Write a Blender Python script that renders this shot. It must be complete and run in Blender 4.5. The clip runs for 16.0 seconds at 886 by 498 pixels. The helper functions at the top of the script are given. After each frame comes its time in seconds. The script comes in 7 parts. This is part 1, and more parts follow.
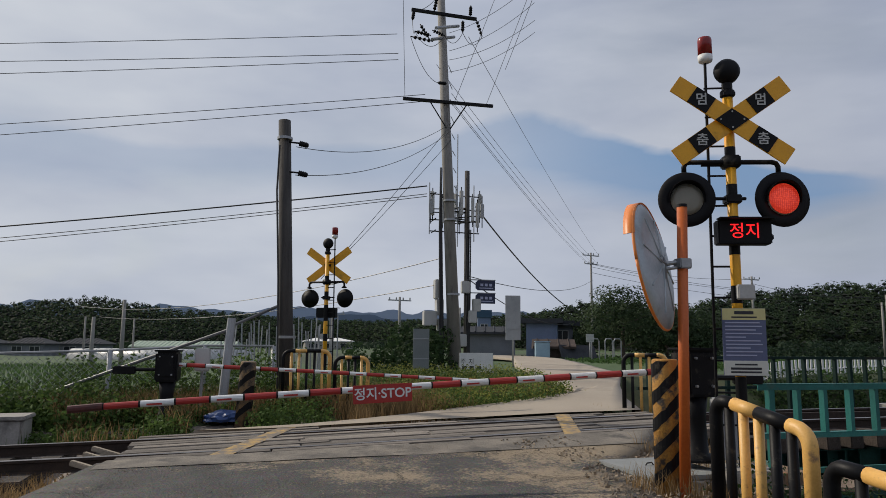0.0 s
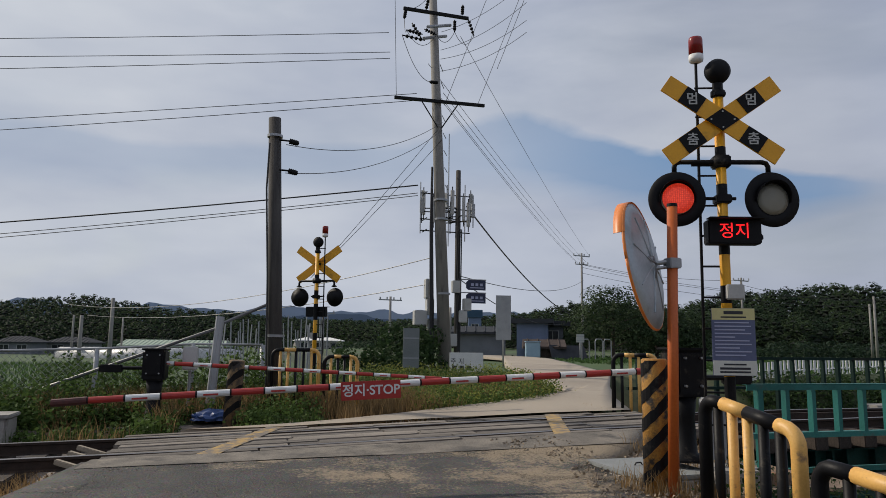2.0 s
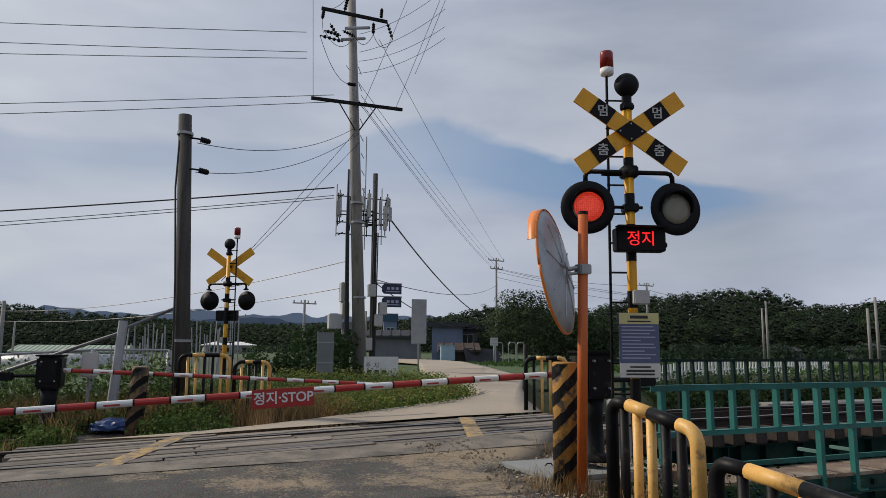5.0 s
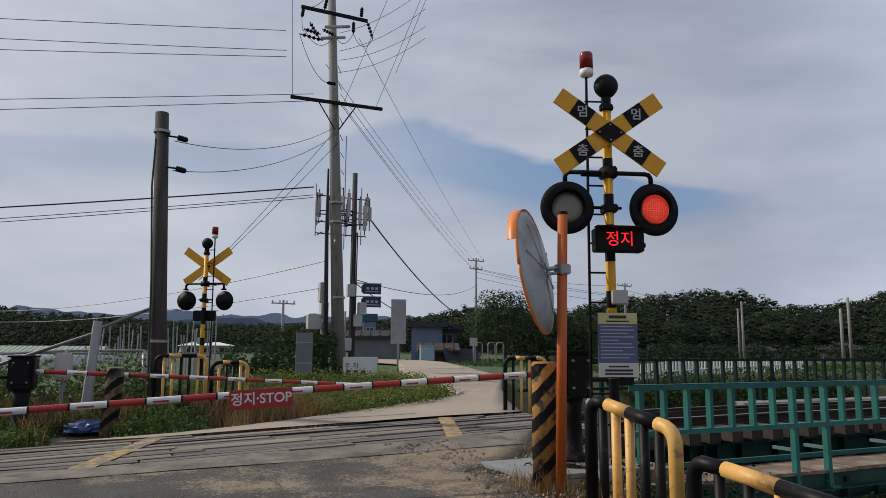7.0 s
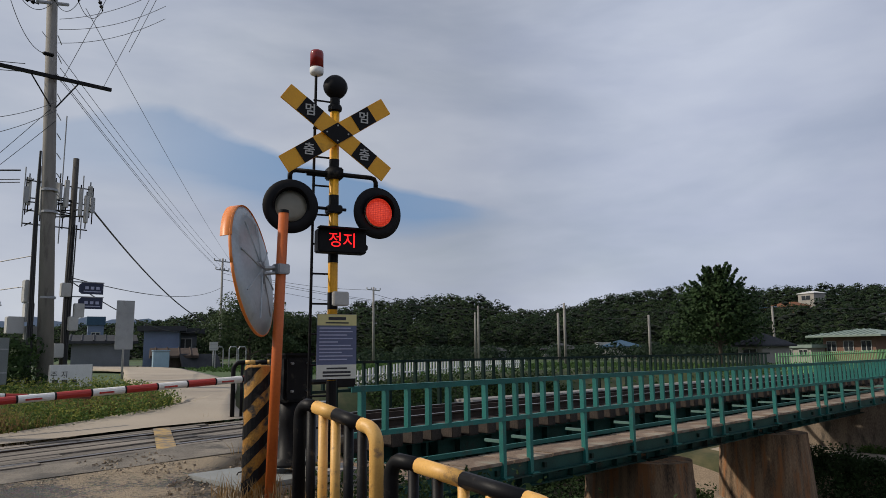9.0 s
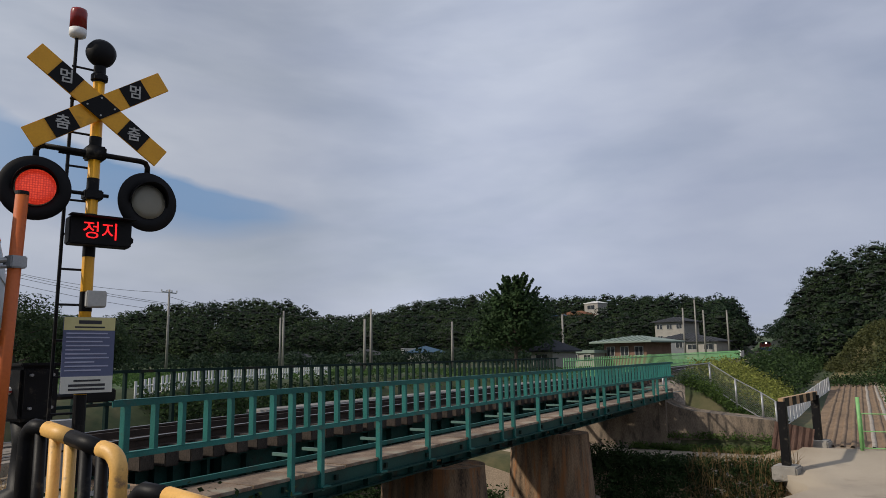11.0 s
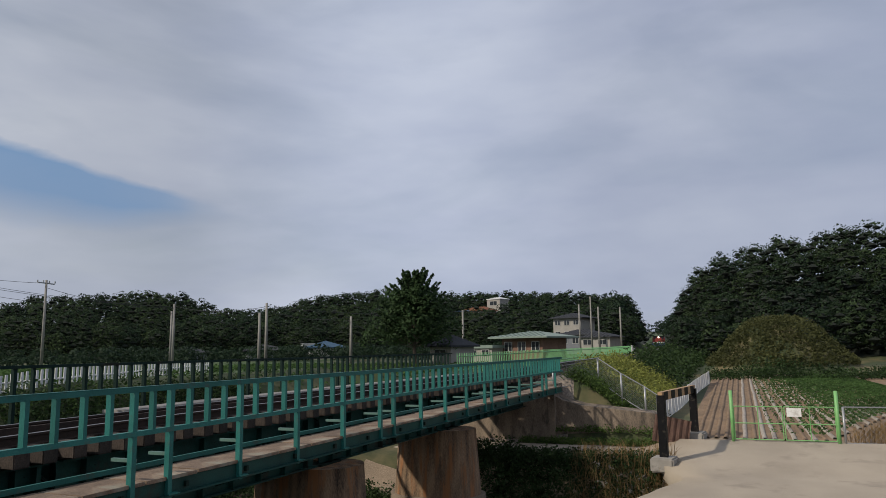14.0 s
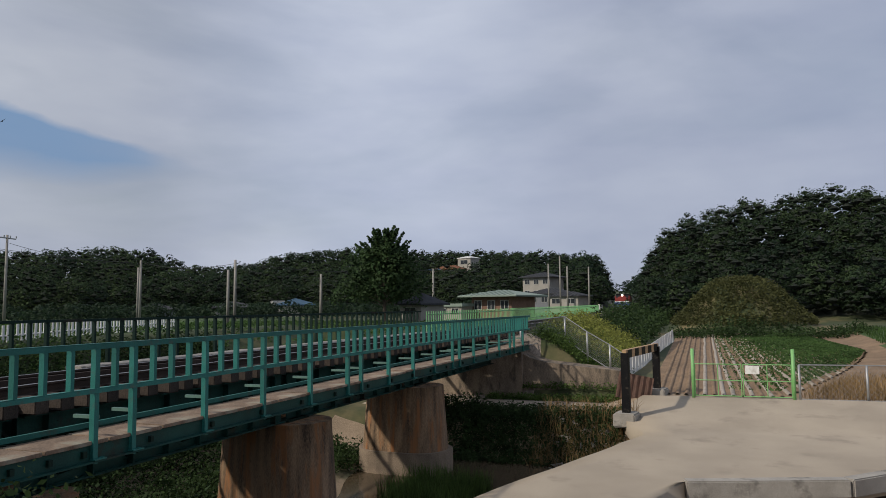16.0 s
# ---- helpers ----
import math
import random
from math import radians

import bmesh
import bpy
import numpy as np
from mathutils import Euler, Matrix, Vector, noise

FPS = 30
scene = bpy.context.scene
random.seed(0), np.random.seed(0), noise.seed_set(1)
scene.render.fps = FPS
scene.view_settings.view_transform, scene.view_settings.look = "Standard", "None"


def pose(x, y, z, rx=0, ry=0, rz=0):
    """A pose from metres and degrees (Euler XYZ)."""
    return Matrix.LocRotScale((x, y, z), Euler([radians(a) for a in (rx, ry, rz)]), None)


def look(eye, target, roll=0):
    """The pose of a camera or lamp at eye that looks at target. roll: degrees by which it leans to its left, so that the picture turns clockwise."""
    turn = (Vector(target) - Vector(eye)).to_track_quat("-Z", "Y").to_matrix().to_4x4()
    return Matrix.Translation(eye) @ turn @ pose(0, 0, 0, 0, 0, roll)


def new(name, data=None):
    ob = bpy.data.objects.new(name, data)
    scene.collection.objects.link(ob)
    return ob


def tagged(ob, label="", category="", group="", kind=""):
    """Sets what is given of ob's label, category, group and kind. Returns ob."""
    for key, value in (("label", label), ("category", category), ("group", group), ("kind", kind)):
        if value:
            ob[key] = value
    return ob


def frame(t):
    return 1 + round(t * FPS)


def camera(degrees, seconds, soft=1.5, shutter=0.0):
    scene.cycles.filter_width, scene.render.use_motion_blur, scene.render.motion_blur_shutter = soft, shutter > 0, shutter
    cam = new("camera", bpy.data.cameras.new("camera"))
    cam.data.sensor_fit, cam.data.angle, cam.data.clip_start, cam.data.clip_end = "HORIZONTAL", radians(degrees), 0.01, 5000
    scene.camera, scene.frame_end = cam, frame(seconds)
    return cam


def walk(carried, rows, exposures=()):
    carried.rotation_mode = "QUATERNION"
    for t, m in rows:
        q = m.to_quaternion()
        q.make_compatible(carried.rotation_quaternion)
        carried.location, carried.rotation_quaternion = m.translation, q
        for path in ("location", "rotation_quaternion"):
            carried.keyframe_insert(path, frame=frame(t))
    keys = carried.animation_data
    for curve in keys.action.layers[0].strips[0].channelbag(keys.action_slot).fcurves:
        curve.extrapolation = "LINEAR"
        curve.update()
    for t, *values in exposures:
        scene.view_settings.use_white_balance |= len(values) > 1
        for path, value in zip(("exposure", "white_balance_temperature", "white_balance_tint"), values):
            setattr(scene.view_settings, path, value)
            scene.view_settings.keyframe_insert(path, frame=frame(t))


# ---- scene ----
cam = camera(64.5, 16.0, soft=0.6)
PATH = [
    (0, (-0.109, 0.244, 1.364), (0.402, 2.159, 1.633), 0.5),
    (0.5, (-0.103, 0.246, 1.364), (0.401, 2.163, 1.632), 0.5),
    (1, (-0.097, 0.248, 1.358), (0.405, 2.166, 1.627), 0.6),
    (1.5, (-0.108, 0.255, 1.358), (0.406, 2.169, 1.627), 0.7),
    (2, (-0.083, 0.278, 1.354), (0.452, 2.186, 1.623), 0.7),
    (2.5, (-0.052, 0.289, 1.353), (0.523, 2.185, 1.624), 0.6),
    (3, (-0.062, 0.271, 1.363), (0.582, 2.145, 1.637), 0.4),
    (3.5, (-0.057, 0.272, 1.366), (0.647, 2.123, 1.644), 0.4),
    (4, (-0.069, 0.269, 1.366), (0.676, 2.104, 1.648), 0.4),
    (6.5, (-0.087, 0.294, 1.36), (0.684, 2.118, 1.641), 0.4),
    (7, (-0.078, 0.292, 1.362), (0.734, 2.098, 1.644), 0.3),
    (7.5, (-0.027, 0.266, 1.357), (0.932, 1.998, 1.641), -0.2),
    (8, (0.079, 0.273, 1.354), (1.221, 1.89, 1.64), -0.5),
    (8.5, (0.187, 0.23, 1.35), (1.458, 1.747, 1.639), -0.6),
    (9, (0.285, 0.223, 1.347), (1.665, 1.641, 1.637), -0.6),
    (9.5, (0.408, 0.305, 1.358), (1.905, 1.598, 1.651), -0.7),
    (10, (0.499, 0.379, 1.363), (2.098, 1.544, 1.654), -0.7),
    (10.2, (0.545, 0.405, 1.361), (2.172, 1.531, 1.656), -0.8),
    (12.3, (1.216, 0.239, 1.37), (3.006, 1.08, 1.667), -0.9),
    (12.5, (1.269, 0.222, 1.374), (3.069, 1.041, 1.673), -1.0),
    (13, (1.372, 0.22, 1.37), (3.19, 1.0, 1.668), -0.9),
    (13.5, (1.453, 0.177, 1.365), (3.277, 0.943, 1.664), -0.9),
    (14, (1.526, 0.115, 1.358), (3.353, 0.878, 1.64), -0.9),
    (14.5, (1.548, 0.087, 1.361), (3.382, 0.856, 1.575), -0.9),
    (15, (1.554, 0.048, 1.356), (3.391, 0.819, 1.535), -0.8),
    (15.5, (1.565, 0.046, 1.355), (3.41, 0.797, 1.525), -0.7),
    (16, (1.571, 0.057, 1.355), (3.44, 0.751, 1.519), -0.6),
]
walk(cam, [(t, look(eye, target, roll)) for t, eye, target, roll in PATH])

# ---- light ----
SUN_AZ, SUN_EL = radians(139), radians(38)   # where the sun stands: azimuth from +x, height
world = bpy.data.worlds.new("world")
scene.world = world
world.use_nodes = True
wn, wl = world.node_tree.nodes, world.node_tree.links
wn.clear()
w_out = wn.new("ShaderNodeOutputWorld")
w_bg = wn.new("ShaderNodeBackground")
w_sky = wn.new("ShaderNodeTexSky")
w_sky.sky_type, w_sky.sun_disc = "NISHITA", False
w_sky.sun_elevation, w_sky.sun_rotation = SUN_EL, radians(90) - SUN_AZ
w_sky.air_density, w_sky.dust_density = 1.2, 1.5
w_co = wn.new("ShaderNodeTexCoord")
# thin layered cloud: noise on the direction, stretched along the horizon
w_map = wn.new("ShaderNodeMapping")
w_map.inputs["Scale"].default_value = (1.15, 1.15, 3.6)
w_map.inputs["Rotation"].default_value = (radians(16), radians(8), radians(20))
w_n1 = wn.new("ShaderNodeTexNoise")
w_n1.inputs["Scale"].default_value, w_n1.inputs["Detail"].default_value = 1.9, 6.0
w_n1.inputs["Roughness"].default_value, w_n1.inputs["Distortion"].default_value = 0.5, 0.5
w_r1 = wn.new("ShaderNodeValToRGB")
w_r1.color_ramp.elements[0].position, w_r1.color_ramp.elements[0].color = 0.30, (0.72, 0.72, 0.72, 1)
w_r1.color_ramp.elements[1].position, w_r1.color_ramp.elements[1].color = 0.50, (1.0, 1.0, 1.0, 1)
w_n2 = wn.new("ShaderNodeTexNoise")
w_n2.inputs["Scale"].default_value, w_n2.inputs["Detail"].default_value = 3.1, 4.0
w_r2 = wn.new("ShaderNodeValToRGB")
w_r2.color_ramp.elements[0].position, w_r2.color_ramp.elements[0].color = 0.27, (5.25, 5.85, 7.4, 1)
w_r2.color_ramp.elements[1].position, w_r2.color_ramp.elements[1].color = 0.75, (7.35, 7.85, 9.0, 1)
w_mix = wn.new("ShaderNodeMix")
w_mix.data_type = "RGBA"
wl.new(w_co.outputs["Generated"], w_map.inputs["Vector"])
wl.new(w_map.outputs["Vector"], w_n1.inputs["Vector"])
wl.new(w_map.outputs["Vector"], w_n2.inputs["Vector"])
wl.new(w_n1.outputs["Fac"], w_r1.inputs["Fac"])
wl.new(w_n2.outputs["Fac"], w_r2.inputs["Fac"])
# an open streak of blue sky above the horizon
def w_math(op, a, b, clamp=False):
    q = wn.new("ShaderNodeMath")
    q.operation, q.use_clamp = op, clamp
    for k, v in enumerate((a, b)):
        if isinstance(v, (int, float)):
            q.inputs[k].default_value = v
        else:
            wl.new(v, q.inputs[k])
    return q.outputs[0]


def w_dot(v):
    q = wn.new("ShaderNodeVectorMath")
    q.operation = "DOT_PRODUCT"
    wl.new(w_co.outputs["Generated"], q.inputs[0])
    q.inputs[1].default_value = v
    return q.outputs["Value"]


w_xyz = wn.new("ShaderNodeSeparateXYZ")
wl.new(w_co.outputs["Generated"], w_xyz.inputs["Vector"])
w_az = w_math("MULTIPLY", w_math("ARCTAN2", w_xyz.outputs["Y"], w_xyz.outputs["X"]), 180 / math.pi)
w_el = w_math("MULTIPLY", w_math("ARCSINE", w_xyz.outputs["Z"], 0.0), 180 / math.pi)


def w_curve(pairs):
    """A smooth function of the azimuth, from (degrees, value) pairs."""
    q = wn.new("ShaderNodeFloatCurve")
    wl.new(w_math("MULTIPLY", w_math("ADD", w_az, 180.0), 1 / 360), q.inputs["Value"])
    c = q.mapping.curves[0]
    while len(c.points) < len(pairs):
        c.points.new(0.5, 0.5)
    for k, (az, v) in enumerate(pairs):
        c.points[k].location = ((az + 180) / 360, v)
    q.mapping.update()
    return q.outputs["Value"]


w_wisp = w_math("SUBTRACT", w_n1.outputs["Fac"], 0.5)
w_mid = w_math("MULTIPLY", w_curve(((-180, 0.2), (36, 0.24), (43, 0.255), (51, 0.277), (57, 0.303), (64, 0.355), (70, 0.372), (80, 0.345), (108, 0.325), (180, 0.3))), 40.0)
w_half = w_math("MULTIPLY", w_curve(((-180, 0.0), (36, 0.0), (40, 0.09), (44, 0.19), (52, 0.31), (62, 0.33), (70, 0.33), (78, 0.2), (108, 0.22), (180, 0.2))), 10.0)
w_deep = w_curve(((-180, 0.0), (37, 0.0), (43, 0.45), (50, 0.95), (58, 0.85), (67, 0.6), (76, 0.32), (108, 0.25), (180, 0.2)))
w_off = w_math("ADD", w_math("SUBTRACT", w_el, w_mid), w_math("MULTIPLY", w_wisp, 7.0))
w_edge = w_math("MULTIPLY", w_math("SUBTRACT", w_half, w_off), 1.3, True)
w_fade = w_math("DIVIDE", w_math("ADD", w_off, w_half), w_math("ADD", w_math("MULTIPLY", w_half, 0.85), 0.05), True)
w_gap = w_math("MULTIPLY", w_math("MULTIPLY", w_math("MULTIPLY", w_edge, w_fade), w_deep), w_math("ADD", w_math("MULTIPLY", w_n2.outputs["Fac"], 0.7), 0.5), True)
wl.new(w_r1.outputs["Color"], w_mix.inputs["Factor"])
w_clear = wn.new("ShaderNodeMix")
w_clear.data_type = "RGBA"
w_clear.inputs["B"].default_value = (2.15, 3.85, 6.5, 1)
wl.new(w_gap, w_clear.inputs["Factor"])
wl.new(w_sky.outputs["Color"], w_mix.inputs["A"])
wl.new(w_r2.outputs["Color"], w_mix.inputs["B"])
# the cloud is brighter and warmer towards the sun
w_side, w_tone = wn.new("ShaderNodeMix"), wn.new("ShaderNodeMix")
w_side.data_type = w_tone.data_type = "RGBA"
w_side.inputs["A"].default_value, w_side.inputs["B"].default_value = (0.865, 0.895, 0.98, 1), (1.15, 1.13, 1.06, 1)
wl.new(w_math("ADD", w_math("MULTIPLY", w_dot((math.cos(SUN_AZ), math.sin(SUN_AZ), 0)), 0.5), 0.5, True), w_side.inputs["Factor"])
w_tone.blend_type = "MULTIPLY"
w_tone.inputs["Factor"].default_value = 1.0
wl.new(w_mix.outputs["Result"], w_tone.inputs["A"])
wl.new(w_side.outputs["Result"], w_tone.inputs["B"])
# thicker and thinner cloud along the way
w_thick = wn.new("ShaderNodeMix")
w_thick.data_type, w_thick.blend_type = "RGBA", "MULTIPLY"
w_thick.inputs["Factor"].default_value = 1.0
w_grey = wn.new("ShaderNodeCombineXYZ")
w_amount = w_math("MULTIPLY", w_curve(((-180, 0.5), (-30, 0.48), (6, 0.47), (16, 0.52), (27, 0.55), (38, 0.485), (47, 0.43), (56, 0.445), (68, 0.49), (85, 0.5), (180, 0.5))), 2.0)
for k in range(3):
    wl.new(w_amount, w_grey.inputs[k])
wl.new(w_tone.outputs["Result"], w_thick.inputs["A"])
wl.new(w_grey.outputs["Vector"], w_thick.inputs["B"])
wl.new(w_thick.outputs["Result"], w_clear.inputs["A"])
wl.new(w_clear.outputs["Result"], w_bg.inputs["Color"])
w_bg.inputs["Strength"].default_value = 0.072
wl.new(w_bg.outputs["Background"], w_out.inputs["Surface"])
sun = new("sun", bpy.data.lights.new("sun", "SUN"))
sun.data.energy, sun.data.angle, sun.data.color = 3.1, radians(1.5), (1.0, 0.90, 0.76)
sun.matrix_world = look((0, 0, 60), (-60 * math.cos(SUN_EL) * math.cos(SUN_AZ), -60 * math.cos(SUN_EL) * math.sin(SUN_AZ),
                                     60 - 60 * math.sin(SUN_EL)))


# ---- materials ----
def mat(name, a, b=None, rough=0.7, scale=6.0, fine=60.0, bump=0.15, metal=0.0, island=0.0, obj=0.0, stain=None, stain_amt=0.0,
        stretch=(1, 1, 1), glow=None, glow_s=0.0, spec=0.5, stain_scale=1.3):
    """Two colours mixed by a coarse and a fine noise, optional stain colour, bump from the fine noise."""
    m = bpy.data.materials.new(name)
    m.use_nodes = True
    n, l = m.node_tree.nodes, m.node_tree.links
    bs = n["Principled BSDF"]
    co = n.new("ShaderNodeTexCoord")
    mp = n.new("ShaderNodeMapping")
    mp.inputs["Scale"].default_value = stretch
    l.new(co.outputs["Object"], mp.inputs["Vector"])
    b = b or tuple(v * 0.7 for v in a)
    n1, n2 = n.new("ShaderNodeTexNoise"), n.new("ShaderNodeTexNoise")
    n1.inputs["Scale"].default_value, n1.inputs["Detail"].default_value = scale, 5.0
    n2.inputs["Scale"].default_value, n2.inputs["Detail"].default_value = fine, 3.0
    for q in (n1, n2):
        l.new(mp.outputs["Vector"], q.inputs["Vector"])
    add = n.new("ShaderNodeMath")
    add.operation = "MULTIPLY_ADD"
    add.inputs[1].default_value = 0.45
    l.new(n2.outputs["Fac"], add.inputs[0])
    sc = n.new("ShaderNodeMath")
    sc.operation = "MULTIPLY"
    sc.inputs[1].default_value = 0.62
    l.new(n1.outputs["Fac"], sc.inputs[0])
    l.new(sc.outputs[0], add.inputs[2])
    rmp = n.new("ShaderNodeValToRGB")
    rmp.color_ramp.elements[0].position, rmp.color_ramp.elements[0].color = 0.38, (*b, 1)
    rmp.color_ramp.elements[1].position, rmp.color_ramp.elements[1].color = 0.68, (*a, 1)
    l.new(add.outputs[0], rmp.inputs["Fac"])
    col = rmp.outputs["Color"]
    if stain:
        n3 = n.new("ShaderNodeTexNoise")
        n3.inputs["Scale"].default_value, n3.inputs["Detail"].default_value, n3.inputs["Roughness"].default_value = stain_scale, 7.0, 0.65
        l.new(mp.outputs["Vector"], n3.inputs["Vector"])
        r3 = n.new("ShaderNodeValToRGB")
        r3.color_ramp.elements[0].position, r3.color_ramp.elements[0].color = 0.62 - 0.22 * stain_amt, (0, 0, 0, 1)
        r3.color_ramp.elements[1].position, r3.color_ramp.elements[1].color = 0.74 - 0.2 * stain_amt, (1, 1, 1, 1)
        l.new(n3.outputs["Fac"], r3.inputs["Fac"])
        mx = n.new("ShaderNodeMix")
        mx.data_type = "RGBA"
        l.new(r3.outputs["Color"], mx.inputs["Factor"])
        l.new(col, mx.inputs["A"])
        mx.inputs["B"].default_value = (*stain, 1)
        col = mx.outputs["Result"]
    if island or obj:
        g = n.new("ShaderNodeNewGeometry" if island else "ShaderNodeObjectInfo")
        hs = n.new("ShaderNodeHueSaturation")
        mr = n.new("ShaderNodeMapRange")
        amt = island or obj
        mr.inputs["To Min"].default_value, mr.inputs["To Max"].default_value = 1 - amt, 1 + amt
        l.new(g.outputs["Random Per Island" if island else "Random"], mr.inputs["Value"])
        l.new(mr.outputs["Result"], hs.inputs["Value"])
        l.new(col, hs.inputs["Color"])
        col = hs.outputs["Color"]
    l.new(col, bs.inputs["Base Color"])
    bs.inputs["Roughness"].default_value, bs.inputs["Metallic"].default_value = rough, metal
    bs.inputs["Specular IOR Level"].default_value = spec
    if bump:
        bp = n.new("ShaderNodeBump")
        bp.inputs["Strength"].default_value, bp.inputs["Distance"].default_value = bump, 0.02
        l.new(add.outputs[0], bp.inputs["Height"])
        l.new(bp.outputs["Normal"], bs.inputs["Normal"])
    if glow:
        bs.inputs["Emission Color"].default_value, bs.inputs["Emission Strength"].default_value = (*glow, 1), glow_s
    return m


def leaf_mat(name, a, b, amt=0.45, glowing=0.38):
    """A thin leaf that lets some light through."""
    m = mat(name, a, tuple(v * 0.6 for v in b), rough=0.65, scale=0.3, fine=2.0, bump=0.0, island=amt * 0.75, spec=0.12)
    n, l = m.node_tree.nodes, m.node_tree.links
    bs = n["Principled BSDF"]
    thin, mix = n.new("ShaderNodeBsdfTranslucent"), n.new("ShaderNodeMixShader")
    mix.inputs["Fac"].default_value = glowing
    l.new(bs.inputs["Base Color"].links[0].from_socket, thin.inputs["Color"])
    l.new(bs.outputs["BSDF"], mix.inputs[1]), l.new(thin.outputs["BSDF"], mix.inputs[2])
    l.new(mix.outputs["Shader"], n["Material Output"].inputs["Surface"])
    return m


def asphalt():
    """Coarse worn asphalt: dark stone speckle, cracks and drifts of tan sand, thickest towards the track and the road's east edge."""
    m = mat("asphalt", (0.115, 0.108, 0.098), (0.032, 0.031, 0.030), 0.92, 1.4, 75, 1.0)
    n, l = m.node_tree.nodes, m.node_tree.links
    bs = n["Principled BSDF"]
    base = bs.inputs["Base Color"].links[0].from_socket
    co = n.new("ShaderNodeTexCoord")

    def tex(kind, scale, **kw):
        q = n.new(kind)
        q.inputs["Scale"].default_value = scale
        for k, v in kw.items():
            q.inputs[k.capitalize()].default_value = v
        l.new(co.outputs["Object"], q.inputs["Vector"])
        return q

    def num(op, a_, b_, clamp=False):
        q = n.new("ShaderNodeMath")
        q.operation, q.use_clamp = op, clamp
        for k, v in enumerate((a_, b_)):
            if isinstance(v, (int, float)):
                q.inputs[k].default_value = v
            else:
                l.new(v, q.inputs[k])
        return q.outputs[0]

    def blend(f, a_, b_):
        q = n.new("ShaderNodeMix")
        q.data_type = "RGBA"
        l.new(f, q.inputs["Factor"]), l.new(a_, q.inputs["A"])
        if isinstance(b_, tuple):
            q.inputs["B"].default_value = b_
        else:
            l.new(b_, q.inputs["B"])
        return q.outputs["Result"]

    grit = tex("ShaderNodeTexVoronoi", 42.0)
    big = tex("ShaderNodeTexNoise", 0.75, detail=7.0, roughness=0.68)
    fine = tex("ShaderNodeTexNoise", 26.0, detail=5.0, roughness=0.7)
    xyz = n.new("ShaderNodeSeparateXYZ")
    l.new(co.outputs["Object"], xyz.inputs["Vector"])
    # stone chips
    chip = n.new("ShaderNodeMapRange")
    chip.inputs["From Min"].default_value, chip.inputs["From Max"].default_value = 0.1, 0.55
    chip.inputs["To Min"].default_value, chip.inputs["To Max"].default_value = 0.75, 0.0
    l.new(grit.outputs["Distance"], chip.inputs["Value"])
    tone = n.new("ShaderNodeMix")
    tone.data_type, tone.blend_type = "RGBA", "MULTIPLY"
    tone.inputs["Factor"].default_value = 0.55
    l.new(base, tone.inputs["A"]), l.new(grit.outputs["Color"], tone.inputs["B"])
    col = blend(num("MULTIPLY", chip.outputs["Result"], 0.5), tone.outputs["Result"], (0.15, 0.14, 0.125, 1))
    # sand drifts
    lean = num("ADD", num("MULTIPLY", num("SUBTRACT", xyz.outputs["X"], 1.6), 0.035, False), num("MULTIPLY", num("SUBTRACT", xyz.outputs["Y"], 6.0), 0.03))
    sand = num("ADD", num("ADD", big.outputs["Fac"], lean), num("MULTIPLY", num("SUBTRACT", fine.outputs["Fac"], 0.5), 0.5))
    mask = num("MULTIPLY", num("SUBTRACT", sand, 0.54), 9.0, True)
    col = blend(num("MULTIPLY", mask, 0.85), col, (0.30, 0.235, 0.155, 1))
    # cracks
    warp = n.new("ShaderNodeMix")
    warp.data_type = "VECTOR"
    warp.inputs["Factor"].default_value = 0.24
    l.new(co.outputs["Object"], warp.inputs["A"]), l.new(fine.outputs["Color"], warp.inputs["B"])
    cr = n.new("ShaderNodeTexVoronoi")
    cr.feature = "DISTANCE_TO_EDGE"
    cr.inputs["Scale"].default_value = 1.0
    l.new(warp.outputs["Result"], cr.inputs["Vector"])
    line = num("MULTIPLY", num("SUBTRACT", 0.008, cr.outputs["Distance"]), 160.0, True)
    line = num("MULTIPLY", line, num("MULTIPLY", num("SUBTRACT", big.outputs["Fac"], 0.5), 9.0, True))
    col = blend(line, col, (0.018, 0.017, 0.016, 1))
    l.new(col, bs.inputs["Base Color"])
    bump = bs.inputs["Normal"].links[0].from_node
    l.new(num("SUBTRACT", num("ADD", num("MULTIPLY", chip.outputs["Result"], 0.9), fine.outputs["Fac"]), line), bump.inputs["Height"])
    bump.inputs["Strength"].default_value, bump.inputs["Distance"].default_value = 1.0, 0.012
    return m


M_ASPHALT = asphalt()
M_APRON = mat("rough_concrete", (0.235, 0.205, 0.165), (0.08, 0.072, 0.062), 0.92, 3.0, 60, 1.0, stain=(0.075, 0.068, 0.06), stain_amt=0.42, stain_scale=2.2)
M_CONC_ROAD = mat("concrete_road", (0.37, 0.315, 0.245), (0.27, 0.228, 0.178), 0.9, 0.5, 45, 0.4, stain=(0.25, 0.21, 0.165), stain_amt=0.3, stain_scale=0.7)
M_CONC = mat("concrete", (0.33, 0.31, 0.28), (0.22, 0.205, 0.185), 0.9, 2.0, 40, 0.3, stain=(0.12, 0.11, 0.10), stain_amt=0.35)
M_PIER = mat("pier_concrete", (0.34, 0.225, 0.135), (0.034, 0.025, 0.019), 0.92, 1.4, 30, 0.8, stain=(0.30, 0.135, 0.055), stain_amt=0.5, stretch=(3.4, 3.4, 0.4))
